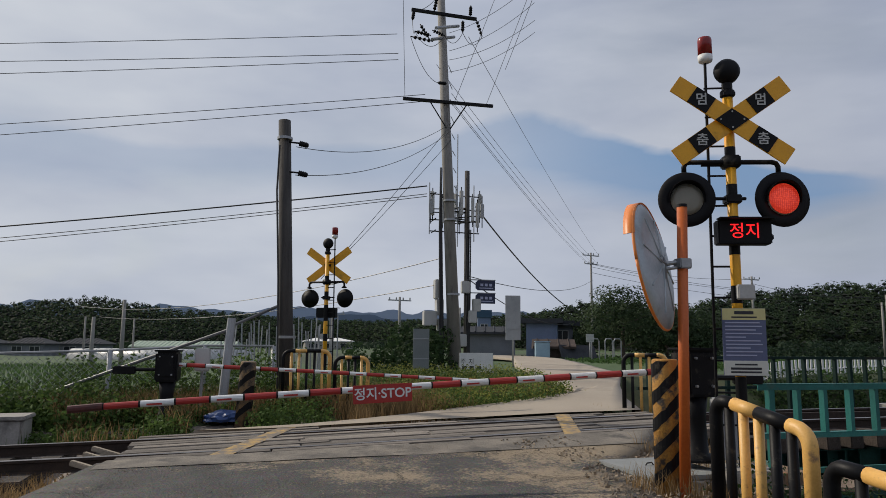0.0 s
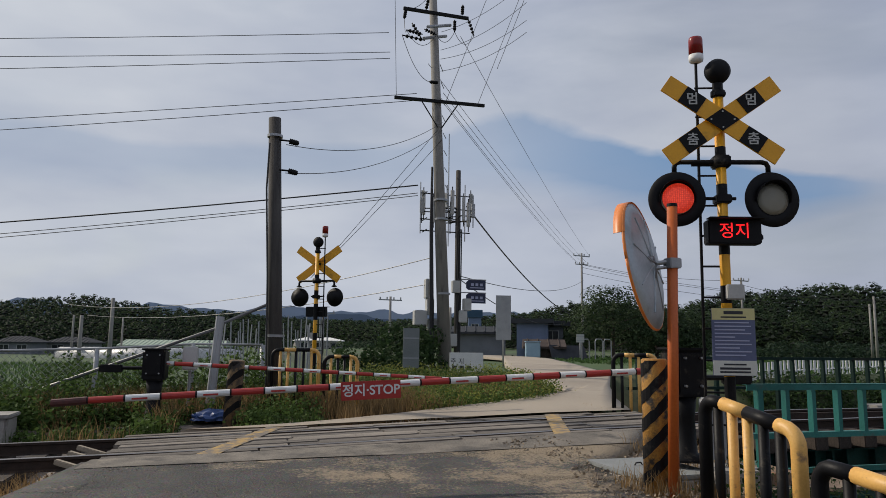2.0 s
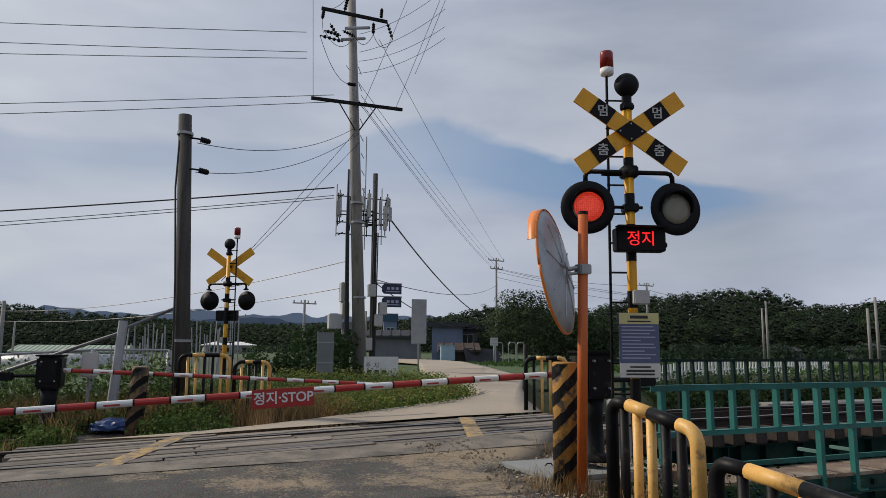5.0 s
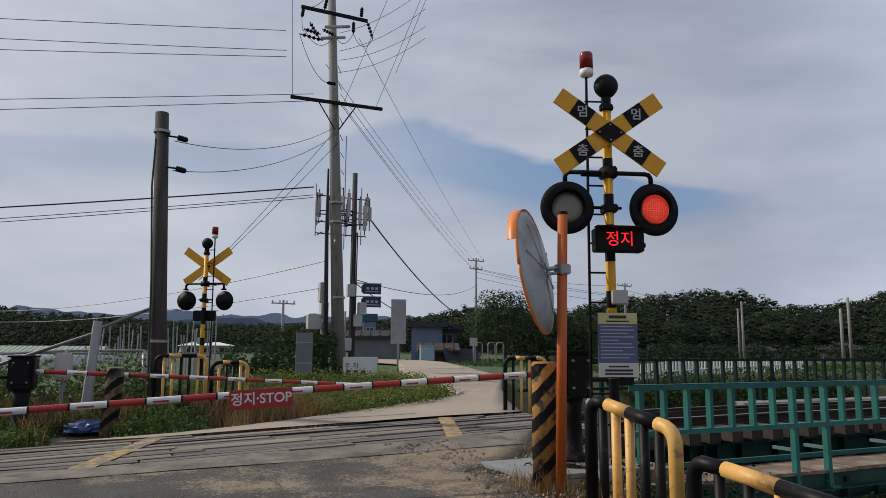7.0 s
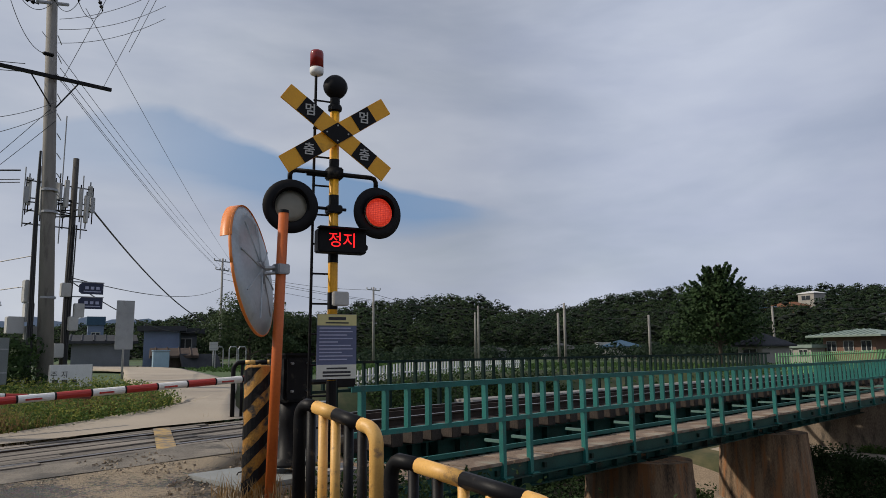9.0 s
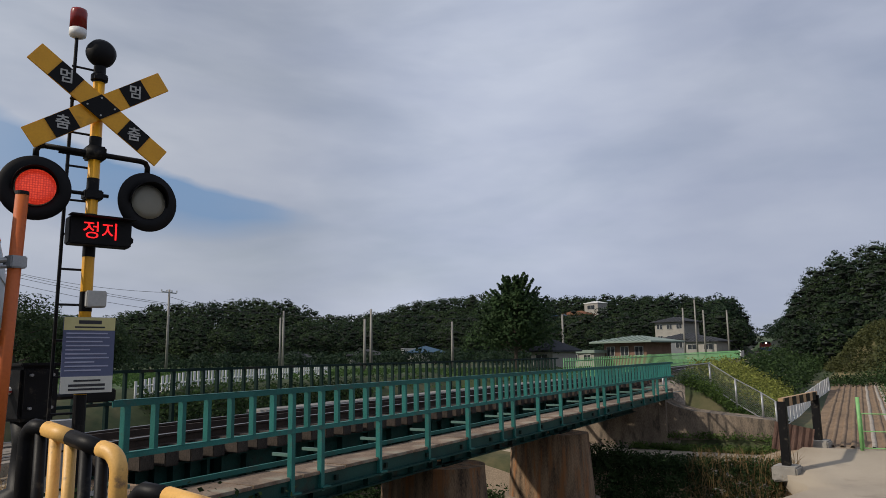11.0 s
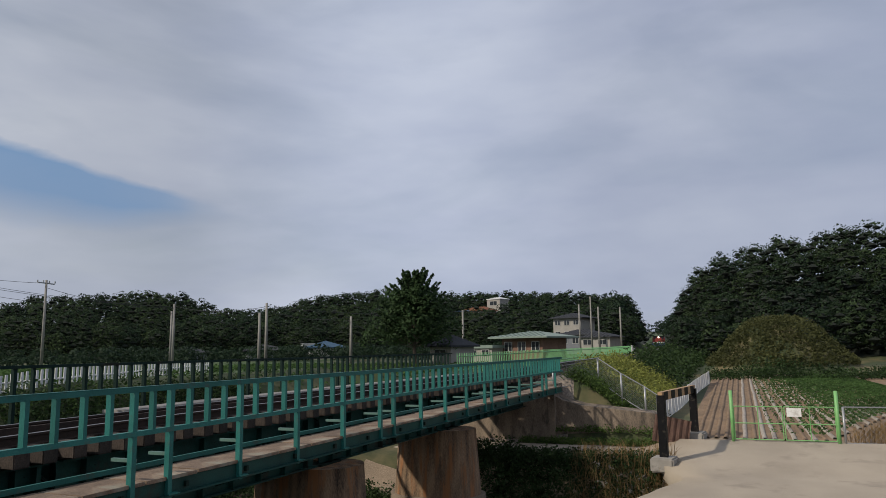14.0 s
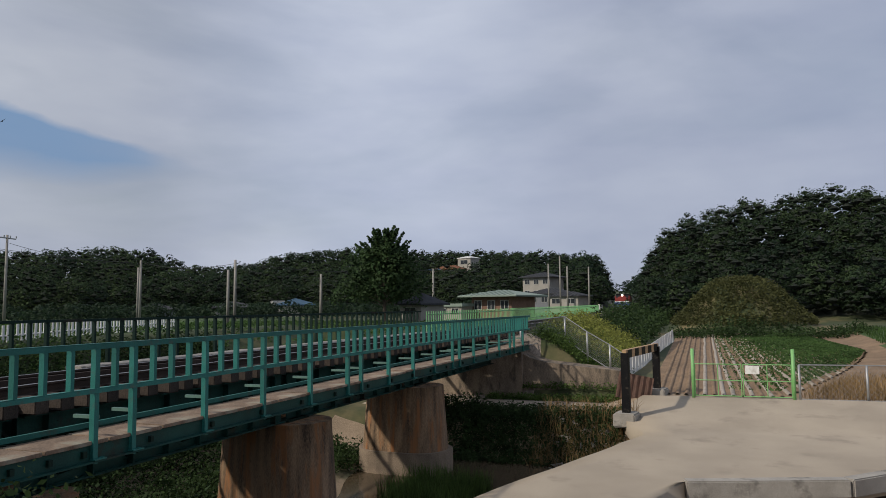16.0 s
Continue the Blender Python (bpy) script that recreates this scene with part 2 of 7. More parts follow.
M_WING = mat("wing_wall_concrete", (0.27, 0.21, 0.155), (0.075, 0.06, 0.048), 0.92, 1.1, 24, 0.7, stain=(0.045, 0.04, 0.033), stain_amt=0.5, stretch=(1.6, 1.6, 0.5))
M_PIER_BASE = mat("pier_footing", (0.27, 0.21, 0.155), (0.12, 0.095, 0.072), 0.92, 1.6, 30, 0.4)
M_GRASS = mat("grass_ground", (0.045, 0.06, 0.021), (0.021, 0.034, 0.011), 0.95, 0.25, 6, 0.6, stain=(0.14, 0.115, 0.055), stain_amt=0.4, stain_scale=0.12)
# near black for floor and crown hulls: the wood's inner shade as colour
M_WOOD_SHADE = mat("wood_shade", (0.010, 0.016, 0.009), (0.005, 0.009, 0.005), 1.0, 0.2, 3, 0.6)
M_PADDY = mat("paddy_green", (0.051, 0.09, 0.021), (0.03, 0.06, 0.015), 0.95, 0.08, 3, 0.3)
M_SOIL = mat("field_soil", (0.245, 0.165, 0.10), (0.13, 0.087, 0.053), 0.95, 1.0, 25, 0.7)
M_SAND = mat("river_sand", (0.34, 0.26, 0.18), (0.16, 0.12, 0.084), 0.95, 0.4, 20, 0.5, stain=(0.07, 0.075, 0.04), stain_amt=0.4, stain_scale=0.3)
M_BALLAST = mat("ballast", (0.3, 0.25, 0.206), (0.112, 0.094, 0.081), 0.95, 9, 26, 1.0)
M_DIRT = mat("verge_dirt", (0.343, 0.271, 0.192), (0.211, 0.172, 0.126), 0.95, 1.5, 35, 0.8, stain=(0.10, 0.09, 0.075), stain_amt=0.45)
M_WATER = mat("river_water", (0.085, 0.062, 0.04), (0.055, 0.042, 0.028), 0.12, 0.4, 5, 0.12, spec=0.22)
M_PLANK = mat("crossing_timber", (0.27, 0.235, 0.195), (0.085, 0.073, 0.062), 0.9, 3, 40, 1.0, obj=0.35, stretch=(0.25, 3, 3), stain=(0.06, 0.05, 0.045), stain_amt=0.35)
M_SLEEPER = mat("tarred_sleeper", (0.05, 0.037, 0.029), (0.013, 0.010, 0.008), 0.9, 5, 40, 0.7, obj=0.4, stain=(0.12, 0.09, 0.07), stain_amt=0.3)
M_RAIL = mat("rusty_rail", (0.052, 0.032, 0.022), (0.022, 0.015, 0.011), 0.75, 6, 60, 0.3, metal=0.3)
M_RAILTOP = mat("worn_rail_head", (0.34, 0.32, 0.30), (0.22, 0.20, 0.19), 0.35, 3, 40, 0.1, metal=0.9, stretch=(0.1, 1, 1))
M_GREEN = mat("teal_paint", (0.024, 0.155, 0.138), (0.014, 0.105, 0.094), 0.5, 3, 50, 0.2, obj=0.18, stain=(0.05, 0.10, 0.085), stain_amt=0.35, stain_scale=5, spec=0.3)
# shaded copy of the bridge teal, for far railing and underdeck steel
M_TEAL_SHADED = mat("teal_shaded", (0.006, 0.026, 0.019), (0.003, 0.014, 0.011), 0.65, 2, 40, 0.2, stain=(0.03, 0.022, 0.014), stain_amt=0.3, spec=0.2)
# same teal on girders and beams, with the deck's shade in its colour
M_BEAM_SHADED = mat("beam_teal_shaded", (0.010, 0.062, 0.052), (0.005, 0.034, 0.029), 0.55, 2, 40, 0.2, stain=(0.03, 0.025, 0.018), stain_amt=0.3, spec=0.25)
M_WALK = mat("walkway_boards", (0.25, 0.175, 0.12), (0.10, 0.07, 0.05), 0.9, 2, 30, 0.5, obj=0.25, stain=(0.25, 0.24, 0.19), stain_amt=0.4)
M_LTGREEN = mat("light_green_fence", (0.20, 0.46, 0.20), (0.14, 0.36, 0.15), 0.5, 4, 40, 0.1)
M_GATE = mat("gate_green", (0.20, 0.44, 0.16), (0.15, 0.36, 0.12), 0.5, 4, 40, 0.1)
M_YELLOW = mat("signal_yellow", (0.80, 0.39, 0.012), (0.70, 0.33, 0.010), 0.5, 4, 50, 0.08, stain=(0.30, 0.15, 0.02), stain_amt=0.12)
M_YTUBE = mat("guard_yellow", (0.74, 0.43, 0.12), (0.62, 0.34, 0.085), 0.5, 5, 60, 0.1, stain=(0.26, 0.15, 0.07), stain_amt=0.26, stain_scale=9)
M_BLACK = mat("black_paint", (0.009, 0.009, 0.010), (0.005, 0.005, 0.006), 0.5, 5, 60, 0.12, stain=(0.06, 0.052, 0.04), stain_amt=0.16, spec=0.16, stain_scale=5)
M_BLACKM = mat("matt_black", (0.006, 0.006, 0.007), (0.004, 0.004, 0.005), 0.6, 5, 60, 0.05, spec=0.2)
M_ORANGE = mat("orange_paint", (0.55, 0.125, 0.018), (0.45, 0.09, 0.012), 0.5, 3, 40, 0.1, stain=(0.28, 0.07, 0.02), stain_amt=0.2)
M_ORANGEV = mat("orange_visor", (0.75, 0.22, 0.03), (0.66, 0.18, 0.025), 0.45, 3, 40, 0.05)
M_MIRBACK = mat("mirror_back", (0.42, 0.46, 0.48), (0.33, 0.37, 0.39), 0.45, 2, 30, 0.1, metal=0.35, stain=(0.24, 0.25, 0.24), stain_amt=0.3)
M_MIRROR = mat("mirror_face", (0.9, 0.9, 0.9), (0.88, 0.88, 0.88), 0.03, 2, 30, 0.0, metal=1.0)
M_GALV = mat("galvanised_steel", (0.364, 0.371, 0.378), (0.28, 0.287, 0.294), 0.45, 8, 60, 0.1, metal=0.6)
M_GREY = mat("grey_paint", (0.36, 0.37, 0.38), (0.28, 0.29, 0.30), 0.6, 3, 40, 0.08, stain=(0.2, 0.19, 0.18), stain_amt=0.25)
M_SIGNBACK = mat("sign_back", (0.20, 0.22, 0.22), (0.15, 0.165, 0.165), 0.6, 2, 40, 0.08)
M_LTGREY = mat("light_grey", (0.468, 0.468, 0.451), (0.391, 0.391, 0.374), 0.6, 3, 40, 0.1, stain=(0.3, 0.28, 0.25), stain_amt=0.2)
M_WHITE = mat("white_paint", (0.74, 0.74, 0.72), (0.62, 0.62, 0.60), 0.6, 3, 40, 0.08, stain=(0.42, 0.40, 0.36), stain_amt=0.2)
M_RED = mat("red_paint", (0.4, 0.028, 0.02), (0.32, 0.02, 0.016), 0.5, 4, 40, 0.06)
M_REDL = mat("red_lens_dark", (0.26, 0.010, 0.008), (0.20, 0.008, 0.006), 0.25, 4, 40, 0.0)
M_LENS = mat("unlit_lens", (0.24, 0.23, 0.185), (0.19, 0.185, 0.15), 0.3, 5, 260, 0.4)
M_LIT = mat("lit_lamp", (0.4, 0.03, 0.015), (0.34, 0.025, 0.012), 0.4, 5, 200, 0.2, glow=(1.0, 0.10, 0.045), glow_s=0.75)
_n, _l = M_LIT.node_tree.nodes, M_LIT.node_tree.links
_v, _r = _n.new("ShaderNodeTexVoronoi"), _n.new("ShaderNodeValToRGB")
_c = _n.new("ShaderNodeTexCoord")
_v.inputs["Scale"].default_value, _v.inputs["Randomness"].default_value = 48.0, 0.2
_r.color_ramp.elements[0].position, _r.color_ramp.elements[0].color = 0.22, (0.95, 0.085, 0.035, 1)
_r.color_ramp.elements[1].position, _r.color_ramp.elements[1].color = 0.6, (0.42, 0.02, 0.01, 1)
_l.new(_c.outputs["Object"], _v.inputs["Vector"]), _l.new(_v.outputs["Distance"], _r.inputs["Fac"])
_l.new(_r.outputs["Color"], _n["Principled BSDF"].inputs["Emission Color"])
M_LED = mat("led_glow", (0.5, 0.02, 0.02), (0.5, 0.02, 0.02), 0.5, 5, 60, 0.0, glow=(1.0, 0.012, 0.015), glow_s=1.3)
M_BLUE_SIGN = mat("blue_panel", (0.105, 0.125, 0.22), (0.09, 0.105, 0.19), 0.55, 3, 40, 0.03)
M_YSIGN = mat("pale_yellow_panel", (0.60, 0.55, 0.26), (0.54, 0.49, 0.22), 0.55, 3, 40, 0.03)
M_WSIGN = mat("white_panel", (0.62, 0.62, 0.56), (0.56, 0.56, 0.50), 0.55, 3, 40, 0.03)
M_INK = mat("dark_ink", (0.03, 0.03, 0.035), (0.02, 0.02, 0.025), 0.6, 3, 40, 0.0)
M_PALEINK = mat("pale_ink", (0.40, 0.42, 0.55), (0.34, 0.36, 0.5), 0.6, 3, 40, 0.0)
M_POLE = mat("concrete_pole", (0.276, 0.262, 0.238), (0.2, 0.19, 0.176), 0.85, 2, 50, 0.2, stain=(0.14, 0.13, 0.12), stain_amt=0.3, stretch=(3, 3, 0.6))
M_OLDPOLE = mat("dark_timber_pole", (0.078, 0.072, 0.065), (0.039, 0.036, 0.034), 0.9, 2, 40, 0.4, stretch=(6, 6, 0.5), stain=(0.035, 0.032, 0.03), stain_amt=0.35)
M_WIRE = mat("cable_black", (0.025, 0.025, 0.027), (0.02, 0.02, 0.02), 0.6, 3, 40, 0.0)
M_WIRE_L = mat("cable_grey", (0.12, 0.12, 0.125), (0.09, 0.09, 0.095), 0.5, 3, 40, 0.0)
M_TARP = mat("blue_tarp", (0.03, 0.075, 0.22), (0.02, 0.05, 0.16), 0.5, 6, 30, 0.6)
M_LEAF = leaf_mat("leaf_green", (0.115, 0.18, 0.048), (0.065, 0.115, 0.032))
M_LEAF_Y = leaf_mat("leaf_yellow_green", (0.28, 0.30, 0.075), (0.19, 0.22, 0.055))
M_LEAF_D = leaf_mat("leaf_dark", (0.05, 0.086, 0.03), (0.026, 0.048, 0.017))
M_LEAF_T = leaf_mat("tree_leaf", (0.05, 0.09, 0.034), (0.04, 0.075, 0.028), 0.2)
M_LEAF_F = leaf_mat("forest_leaf", (0.044, 0.074, 0.036), (0.028, 0.048, 0.025), 0.12)
M_LEAF_F2 = leaf_mat("forest_leaf_light", (0.062, 0.096, 0.042), (0.038, 0.062, 0.028), 0.12)
M_LEAF_F3 = leaf_mat("forest_leaf_deep", (0.032, 0.057, 0.031), (0.02, 0.037, 0.022), 0.12)
M_DRY = leaf_mat("dry_grass", (0.375, 0.25, 0.119), (0.237, 0.163, 0.081), 0.4)
M_STRAW = leaf_mat("brown_brush", (0.105, 0.112, 0.044), (0.075, 0.085, 0.032), 0.2)
M_CROP = leaf_mat("crop_leaf", (0.082, 0.15, 0.045), (0.058, 0.11, 0.034), 0.25)
M_BARK = mat("bark", (0.11, 0.085, 0.065), (0.05, 0.04, 0.032), 0.95, 6, 40, 0.6, stretch=(3, 3, 0.5))
M_ROOF_TEAL = mat("roof_teal", (0.24, 0.29, 0.255), (0.18, 0.23, 0.2), 0.6, 2, 30, 0.2, spec=0.12)
M_ROOF_DK = mat("roof_dark_tile", (0.055, 0.058, 0.065), (0.035, 0.037, 0.042), 0.8, 2, 20, 0.4, spec=0.12)
M_ROOF_BLUE = mat("roof_blue", (0.054, 0.102, 0.156), (0.042, 0.078, 0.126), 0.6, 2, 30, 0.2, spec=0.12)
M_ROOF_BRN = mat("roof_brown", (0.22, 0.10, 0.055), (0.14, 0.065, 0.04), 0.8, 2, 20, 0.3, spec=0.12)
M_WALL_BRN = mat("brick_wall", (0.21, 0.125, 0.09), (0.14, 0.082, 0.06), 0.9, 2, 30, 0.3)
M_WALL_BLUE = mat("blue_sheet_wall", (0.14, 0.185, 0.28), (0.10, 0.135, 0.21), 0.6, 1.5, 30, 0.2)
M_WALL_GREY = mat("grey_sheet_wall", (0.17, 0.18, 0.20), (0.12, 0.13, 0.145), 0.7, 1.5, 30, 0.2)
M_WALL_WHT = mat("render_wall", (0.33, 0.312, 0.282), (0.264, 0.252, 0.228), 0.85, 1.5, 30, 0.1)
M_GLASS = mat("dark_window", (0.03, 0.035, 0.04), (0.02, 0.025, 0.03), 0.12, 2, 30, 0.0)
M_TARPAULIN = mat("brown_cover", (0.075, 0.052, 0.042), (0.028, 0.019, 0.016), 0.9, 3, 20, 0.6)
M_FILM = mat("plastic_film", (0.434, 0.441, 0.434), (0.35, 0.357, 0.35), 0.4, 1.5, 20, 0.2)
M_FILM2 = mat("dusty_film", (0.40, 0.345, 0.275), (0.25, 0.205, 0.155), 0.5, 1.5, 12, 0.4)
# distance haze is mixed into both ridge colours, paler for the farther one
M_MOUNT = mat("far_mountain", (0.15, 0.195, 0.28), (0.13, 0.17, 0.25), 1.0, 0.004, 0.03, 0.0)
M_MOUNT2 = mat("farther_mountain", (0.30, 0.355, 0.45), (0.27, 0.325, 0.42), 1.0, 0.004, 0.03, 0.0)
M_RUST = mat("rusty_sheet", (0.22, 0.13, 0.10), (0.13, 0.08, 0.065), 0.85, 3, 30, 0.4)
M_LAMPON = mat("head_lamp", (0.9, 0.85, 0.7), (0.9, 0.85, 0.7), 0.3, 3, 30, 0.0, glow=(1.0, 0.85, 0.7), glow_s=4.0)
M_TRED = mat("train_red", (0.26, 0.035, 0.03), (0.2, 0.03, 0.025), 0.5, 3, 30, 0.05)
M_TBLUE = mat("train_blue", (0.05, 0.09, 0.22), (0.04, 0.07, 0.18), 0.5, 3, 30, 0.05)
M_STRIPE_OLD = mat("worn_yellow", (0.50, 0.25, 0.04), (0.27, 0.125, 0.022), 0.8, 7, 60, 0.5, stain=(0.045, 0.036, 0.028), stain_amt=0.62, stain_scale=7)
M_YLINE = mat("road_yellow", (0.45, 0.29, 0.09), (0.33, 0.22, 0.09), 0.9, 5, 50, 0.3, stain=(0.15, 0.13, 0.11), stain_amt=0.9, stain_scale=6)


# ---- mesh helpers ----
def empty(name, x, y, z, label, category, group="", kind="", rz=0):
    ob = new(name)
    ob.matrix_basis = pose(x, y, z, 0, 0, rz)
    return tagged(ob, label, category, group, kind)


def mesh_of(bm, material, name="mesh", smooth=False):
    me = bpy.data.meshes.new(name)
    bmesh.ops.recalc_face_normals(bm, faces=bm.faces)
    bm.to_mesh(me)
    bm.free()
    for q in material if isinstance(material, (list, tuple)) else (material,):
        me.materials.append(q)
    if smooth:
        me.polygons.foreach_set("use_smooth", [True] * len(me.polygons))
    return me


def part(name, bm, material, parent=None, label="", smooth=False):
    ob = new(name, mesh_of(bm, material, name, smooth))
    ob.parent = parent
    return tagged(ob, label)


def share(name, me, parent, m, label=""):
    ob = new(name, me)
    ob.parent = parent
    ob.matrix_basis = m
    return tagged(ob, label)


def box(bm, c, s, rz=0, ry=0, rx=0, bevel=0.0):
    m = pose(*c, rx, ry, rz) @ Matrix.Diagonal((*s, 1))
    r = bmesh.ops.create_cube(bm, size=1, matrix=m)
    if bevel:
        es = list({e for v in r["verts"] for e in v.link_edges})
        bmesh.ops.bevel(bm, geom=es, offset=bevel, segments=2, affect="EDGES")
    return bm


def rod(bm, p, q, r, n=10, r2=None):
    p, q = Vector(p), Vector(q)
    d = q - p
    m = Matrix.Translation((p + q) / 2) @ d.to_track_quat("Z", "Y").to_matrix().to_4x4()
    bmesh.ops.create_cone(bm, cap_ends=True, segments=n, radius1=r, radius2=r if r2 is None else r2, depth=d.length, matrix=m)
    return bm


def sweep(bm, pts, r, n=8, closed=False):
    """A tube of radius r through the points."""
    pts = [Vector(p) for p in pts]
    rings = []
    side = None
    for i, p in enumerate(pts):
        a = pts[i - 1] if i else p
        b = pts[i + 1] if i + 1 < len(pts) else p
        d = (b - a).normalized()
        if side is None:
            side = d.orthogonal().normalized()
        side = (side - d * side.dot(d)).normalized()
        up = d.cross(side)
        rings.append([bm.verts.new(p + r * (math.cos(k * 2 * math.pi / n) * side + math.sin(k * 2 * math.pi / n) * up)) for k in range(n)])
    for a, b in zip(rings, rings[1:]):
        for k in range(n):
            bm.faces.new((a[k], a[(k + 1) % n], b[(k + 1) % n], b[k]))
    bm.faces.new(rings[0][::-1]), bm.faces.new(rings[-1])
    return bm


def lathe(bm, profile, n=24, m=Matrix()):
    """Turns (radius, height) pairs round z."""
    rings = []
    for r, z in profile:
        rings.append([bm.verts.new(m @ Vector((max(r, 1e-4) * math.cos(k * 2 * math.pi / n), max(r, 1e-4) * math.sin(k * 2 * math.pi / n), z))) for k in range(n)])
    for a, b in zip(rings, rings[1:]):
        for k in range(n):
            bm.faces.new((a[k], a[(k + 1) % n], b[(k + 1) % n], b[k]))
    bm.faces.new(rings[0][::-1]), bm.faces.new(rings[-1])
    return bm


def prism(bm, poly, z0, z1, m=Matrix()):
    """A plan outline raised from z0 to z1."""
    lo = [bm.verts.new(m @ Vector((x, y, z0))) for x, y in poly]
    hi = [bm.verts.new(m @ Vector((x, y, z1))) for x, y in poly]
    k = len(poly)
    for i in range(k):
        bm.faces.new((lo[i], lo[(i + 1) % k], hi[(i + 1) % k], hi[i]))
    bm.faces.new(lo[::-1]), bm.faces.new(hi)
    return bm


def B():
    return bmesh.new()


def lettering(text, size, material, parent, m, name="lettering", bold=0.0):
    cu = bpy.data.curves.new("text", "FONT")
    cu.body, cu.size, cu.align_x, cu.align_y, cu.extrude, cu.offset = text, size, "CENTER", "CENTER", 0.002, bold
    tmp = new("text", cu)
    me = bpy.data.meshes.new_from_object(tmp.evaluated_get(bpy.context.evaluated_depsgraph_get()))
    bpy.data.objects.remove(tmp)
    me.materials.clear()
    me.materials.append(material)
    ob = new(name, me)
    ob.parent = parent
    ob.matrix_basis = m
    return ob


def faces_mesh(name, verts, k, material, normals=None):
    """A mesh of loose k-gons from an (n, k, 3) array, shaded by one normal a face or a corner where given."""
    n = len(verts)
    me = bpy.data.meshes.new(name)
    me.vertices.add(n * k)
    me.vertices.foreach_set("co", np.asarray(verts, np.float32).ravel())
    me.loops.add(n * k)
    me.loops.foreach_set("vertex_index", np.arange(n * k, dtype=np.int32))
    me.polygons.add(n)
    me.polygons.foreach_set("loop_start", np.arange(0, n * k, k, dtype=np.int32))
    me.update(calc_edges=True)
    if normals is not None:
        me.polygons.foreach_set("use_smooth", [True] * n)
        me.attributes.new("custom_normal", "FLOAT_VECTOR", "POINT").data.foreach_set("vector", (np.repeat(np.asarray(normals, np.float32), k, 0) if np.ndim(normals) == 2 else np.asarray(normals, np.float32)).ravel())
        me.update()
    me.materials.append(material)
    return me


RNG = np.random.default_rng(5)


def leaf_quads(p, size, flat=0.3, out=None, jit=0.35):
    """A pointed leaf or leaf clump of the given size at each point, turned at random or facing out of its clump."""
    n = len(p)
    size = np.broadcast_to(size, (n,))[:, None] * RNG.uniform(0.6, 1.3, (n, 1))
    a = RNG.normal(size=(n, 3))
    a[:, 2] *= 0.7
    if out is not None:
        a -= (a * out).sum(1, keepdims=True) * out * 0.85
    a /= np.linalg.norm(a, axis=1, keepdims=True)
    b = RNG.normal(size=(n, 3))
    if out is not None:
        b = np.cross(a, out + RNG.normal(0, jit, (n, 3)))
    b -= (b * a).sum(1, keepdims=True) * a
    b /= np.linalg.norm(b, axis=1, keepdims=True) + 1e-9
    c = np.cross(a, b)
    return np.stack([p - a * size * 0.5, p + b * size * 0.32 + c * size * 0.1 * flat, p + a * size * 0.55, p - b * size * 0.32 + c * size * 0.12], 1)


def blades(p, h, w, lean=0.35):
    """Grass blades: a narrow bent triangle pair at each point."""
    n = len(p)
    h = np.broadcast_to(h, (n,))[:, None] * RNG.uniform(0.5, 1.25, (n, 1))
    t = RNG.uniform(0, 2 * np.pi, n)
    s = np.stack([np.cos(t), np.sin(t), 0 * t], 1) * w
    d = np.stack([-np.sin(t + 0.6), np.cos(t + 0.6), 0 * t], 1) * RNG.uniform(0, lean, (n, 1)) * h
    up = np.array([0, 0, 1.0])
    mid = p + d * 0.35 + up * h * 0.6
    return np.stack([p - s, p + s, mid + s * 0.7, p + d + up * h * 0.97 + s * 0.05, mid - s * 0.7], 1)


def stuff(name, me, label, category, parent=None):
    ob = new(name, me)
    ob.parent = parent
    return tagged(ob, label, category, "", "stuff") if parent is None else tagged(ob, label, kind="stuff")


def crown_points(c, rad, n, lumps=9):
    """Points over lumps that make an uneven crown round c."""
    rad = np.asarray(rad, float)
    q = RNG.normal(size=(lumps, 3))
    q /= np.linalg.norm(q, axis=1, keepdims=True)
    q *= RNG.uniform(0.35, 0.8, (lumps, 1))
    r = RNG.uniform(0.28, 0.5, lumps)
    i = RNG.integers(0, lumps, n)
    d = RNG.normal(size=(n, 3))
    d /= np.linalg.norm(d, axis=1, keepdims=True)
    return np.asarray(c) + (q[i] + d * r[i, None] * RNG.uniform(0.65, 1.05, (n, 1))) * rad, d


# ---- heights of the place ----
def tz(x):
    """Height of the rail heads."""
    return float(np.interp(x, (-40, -4, 0, 5, 9, 33, 60, 130, 400), (-0.3, -0.03, 0.05, 0.2, 0.27, 0.28, 0.4, 0.62, 1.6)))


def ty(x):
    """Middle of the track."""
    return 10.3 + (0.00038 * (x - 34) ** 2 if x > 34 else 0.0)


def rz(x, y):
    """Height of the road that crosses the track."""
    t = tz(x) - 0.015
    return float(np.interp(y, (7.6, 9.1, 11.6, 16, 20, 40, 70), (0.0, t, t, 0.36, 0.55, 0.72, 1.0)))


SKY_AZ = (-40, -12.2, -9.5, -5.5, -2.0, 1.7, 3.9, 5.7, 7.8, 12.3, 16.9, 21.5, 27.0, 32.4, 35.0, 37.6, 40.1, 43.3, 46.4, 52.7, 56.5, 60.8, 63.8, 67, 70, 79, 85, 88.3, 91.3, 93.8, 96.7, 98.3, 100.2, 102.3, 104.2, 107.3, 125, 180)
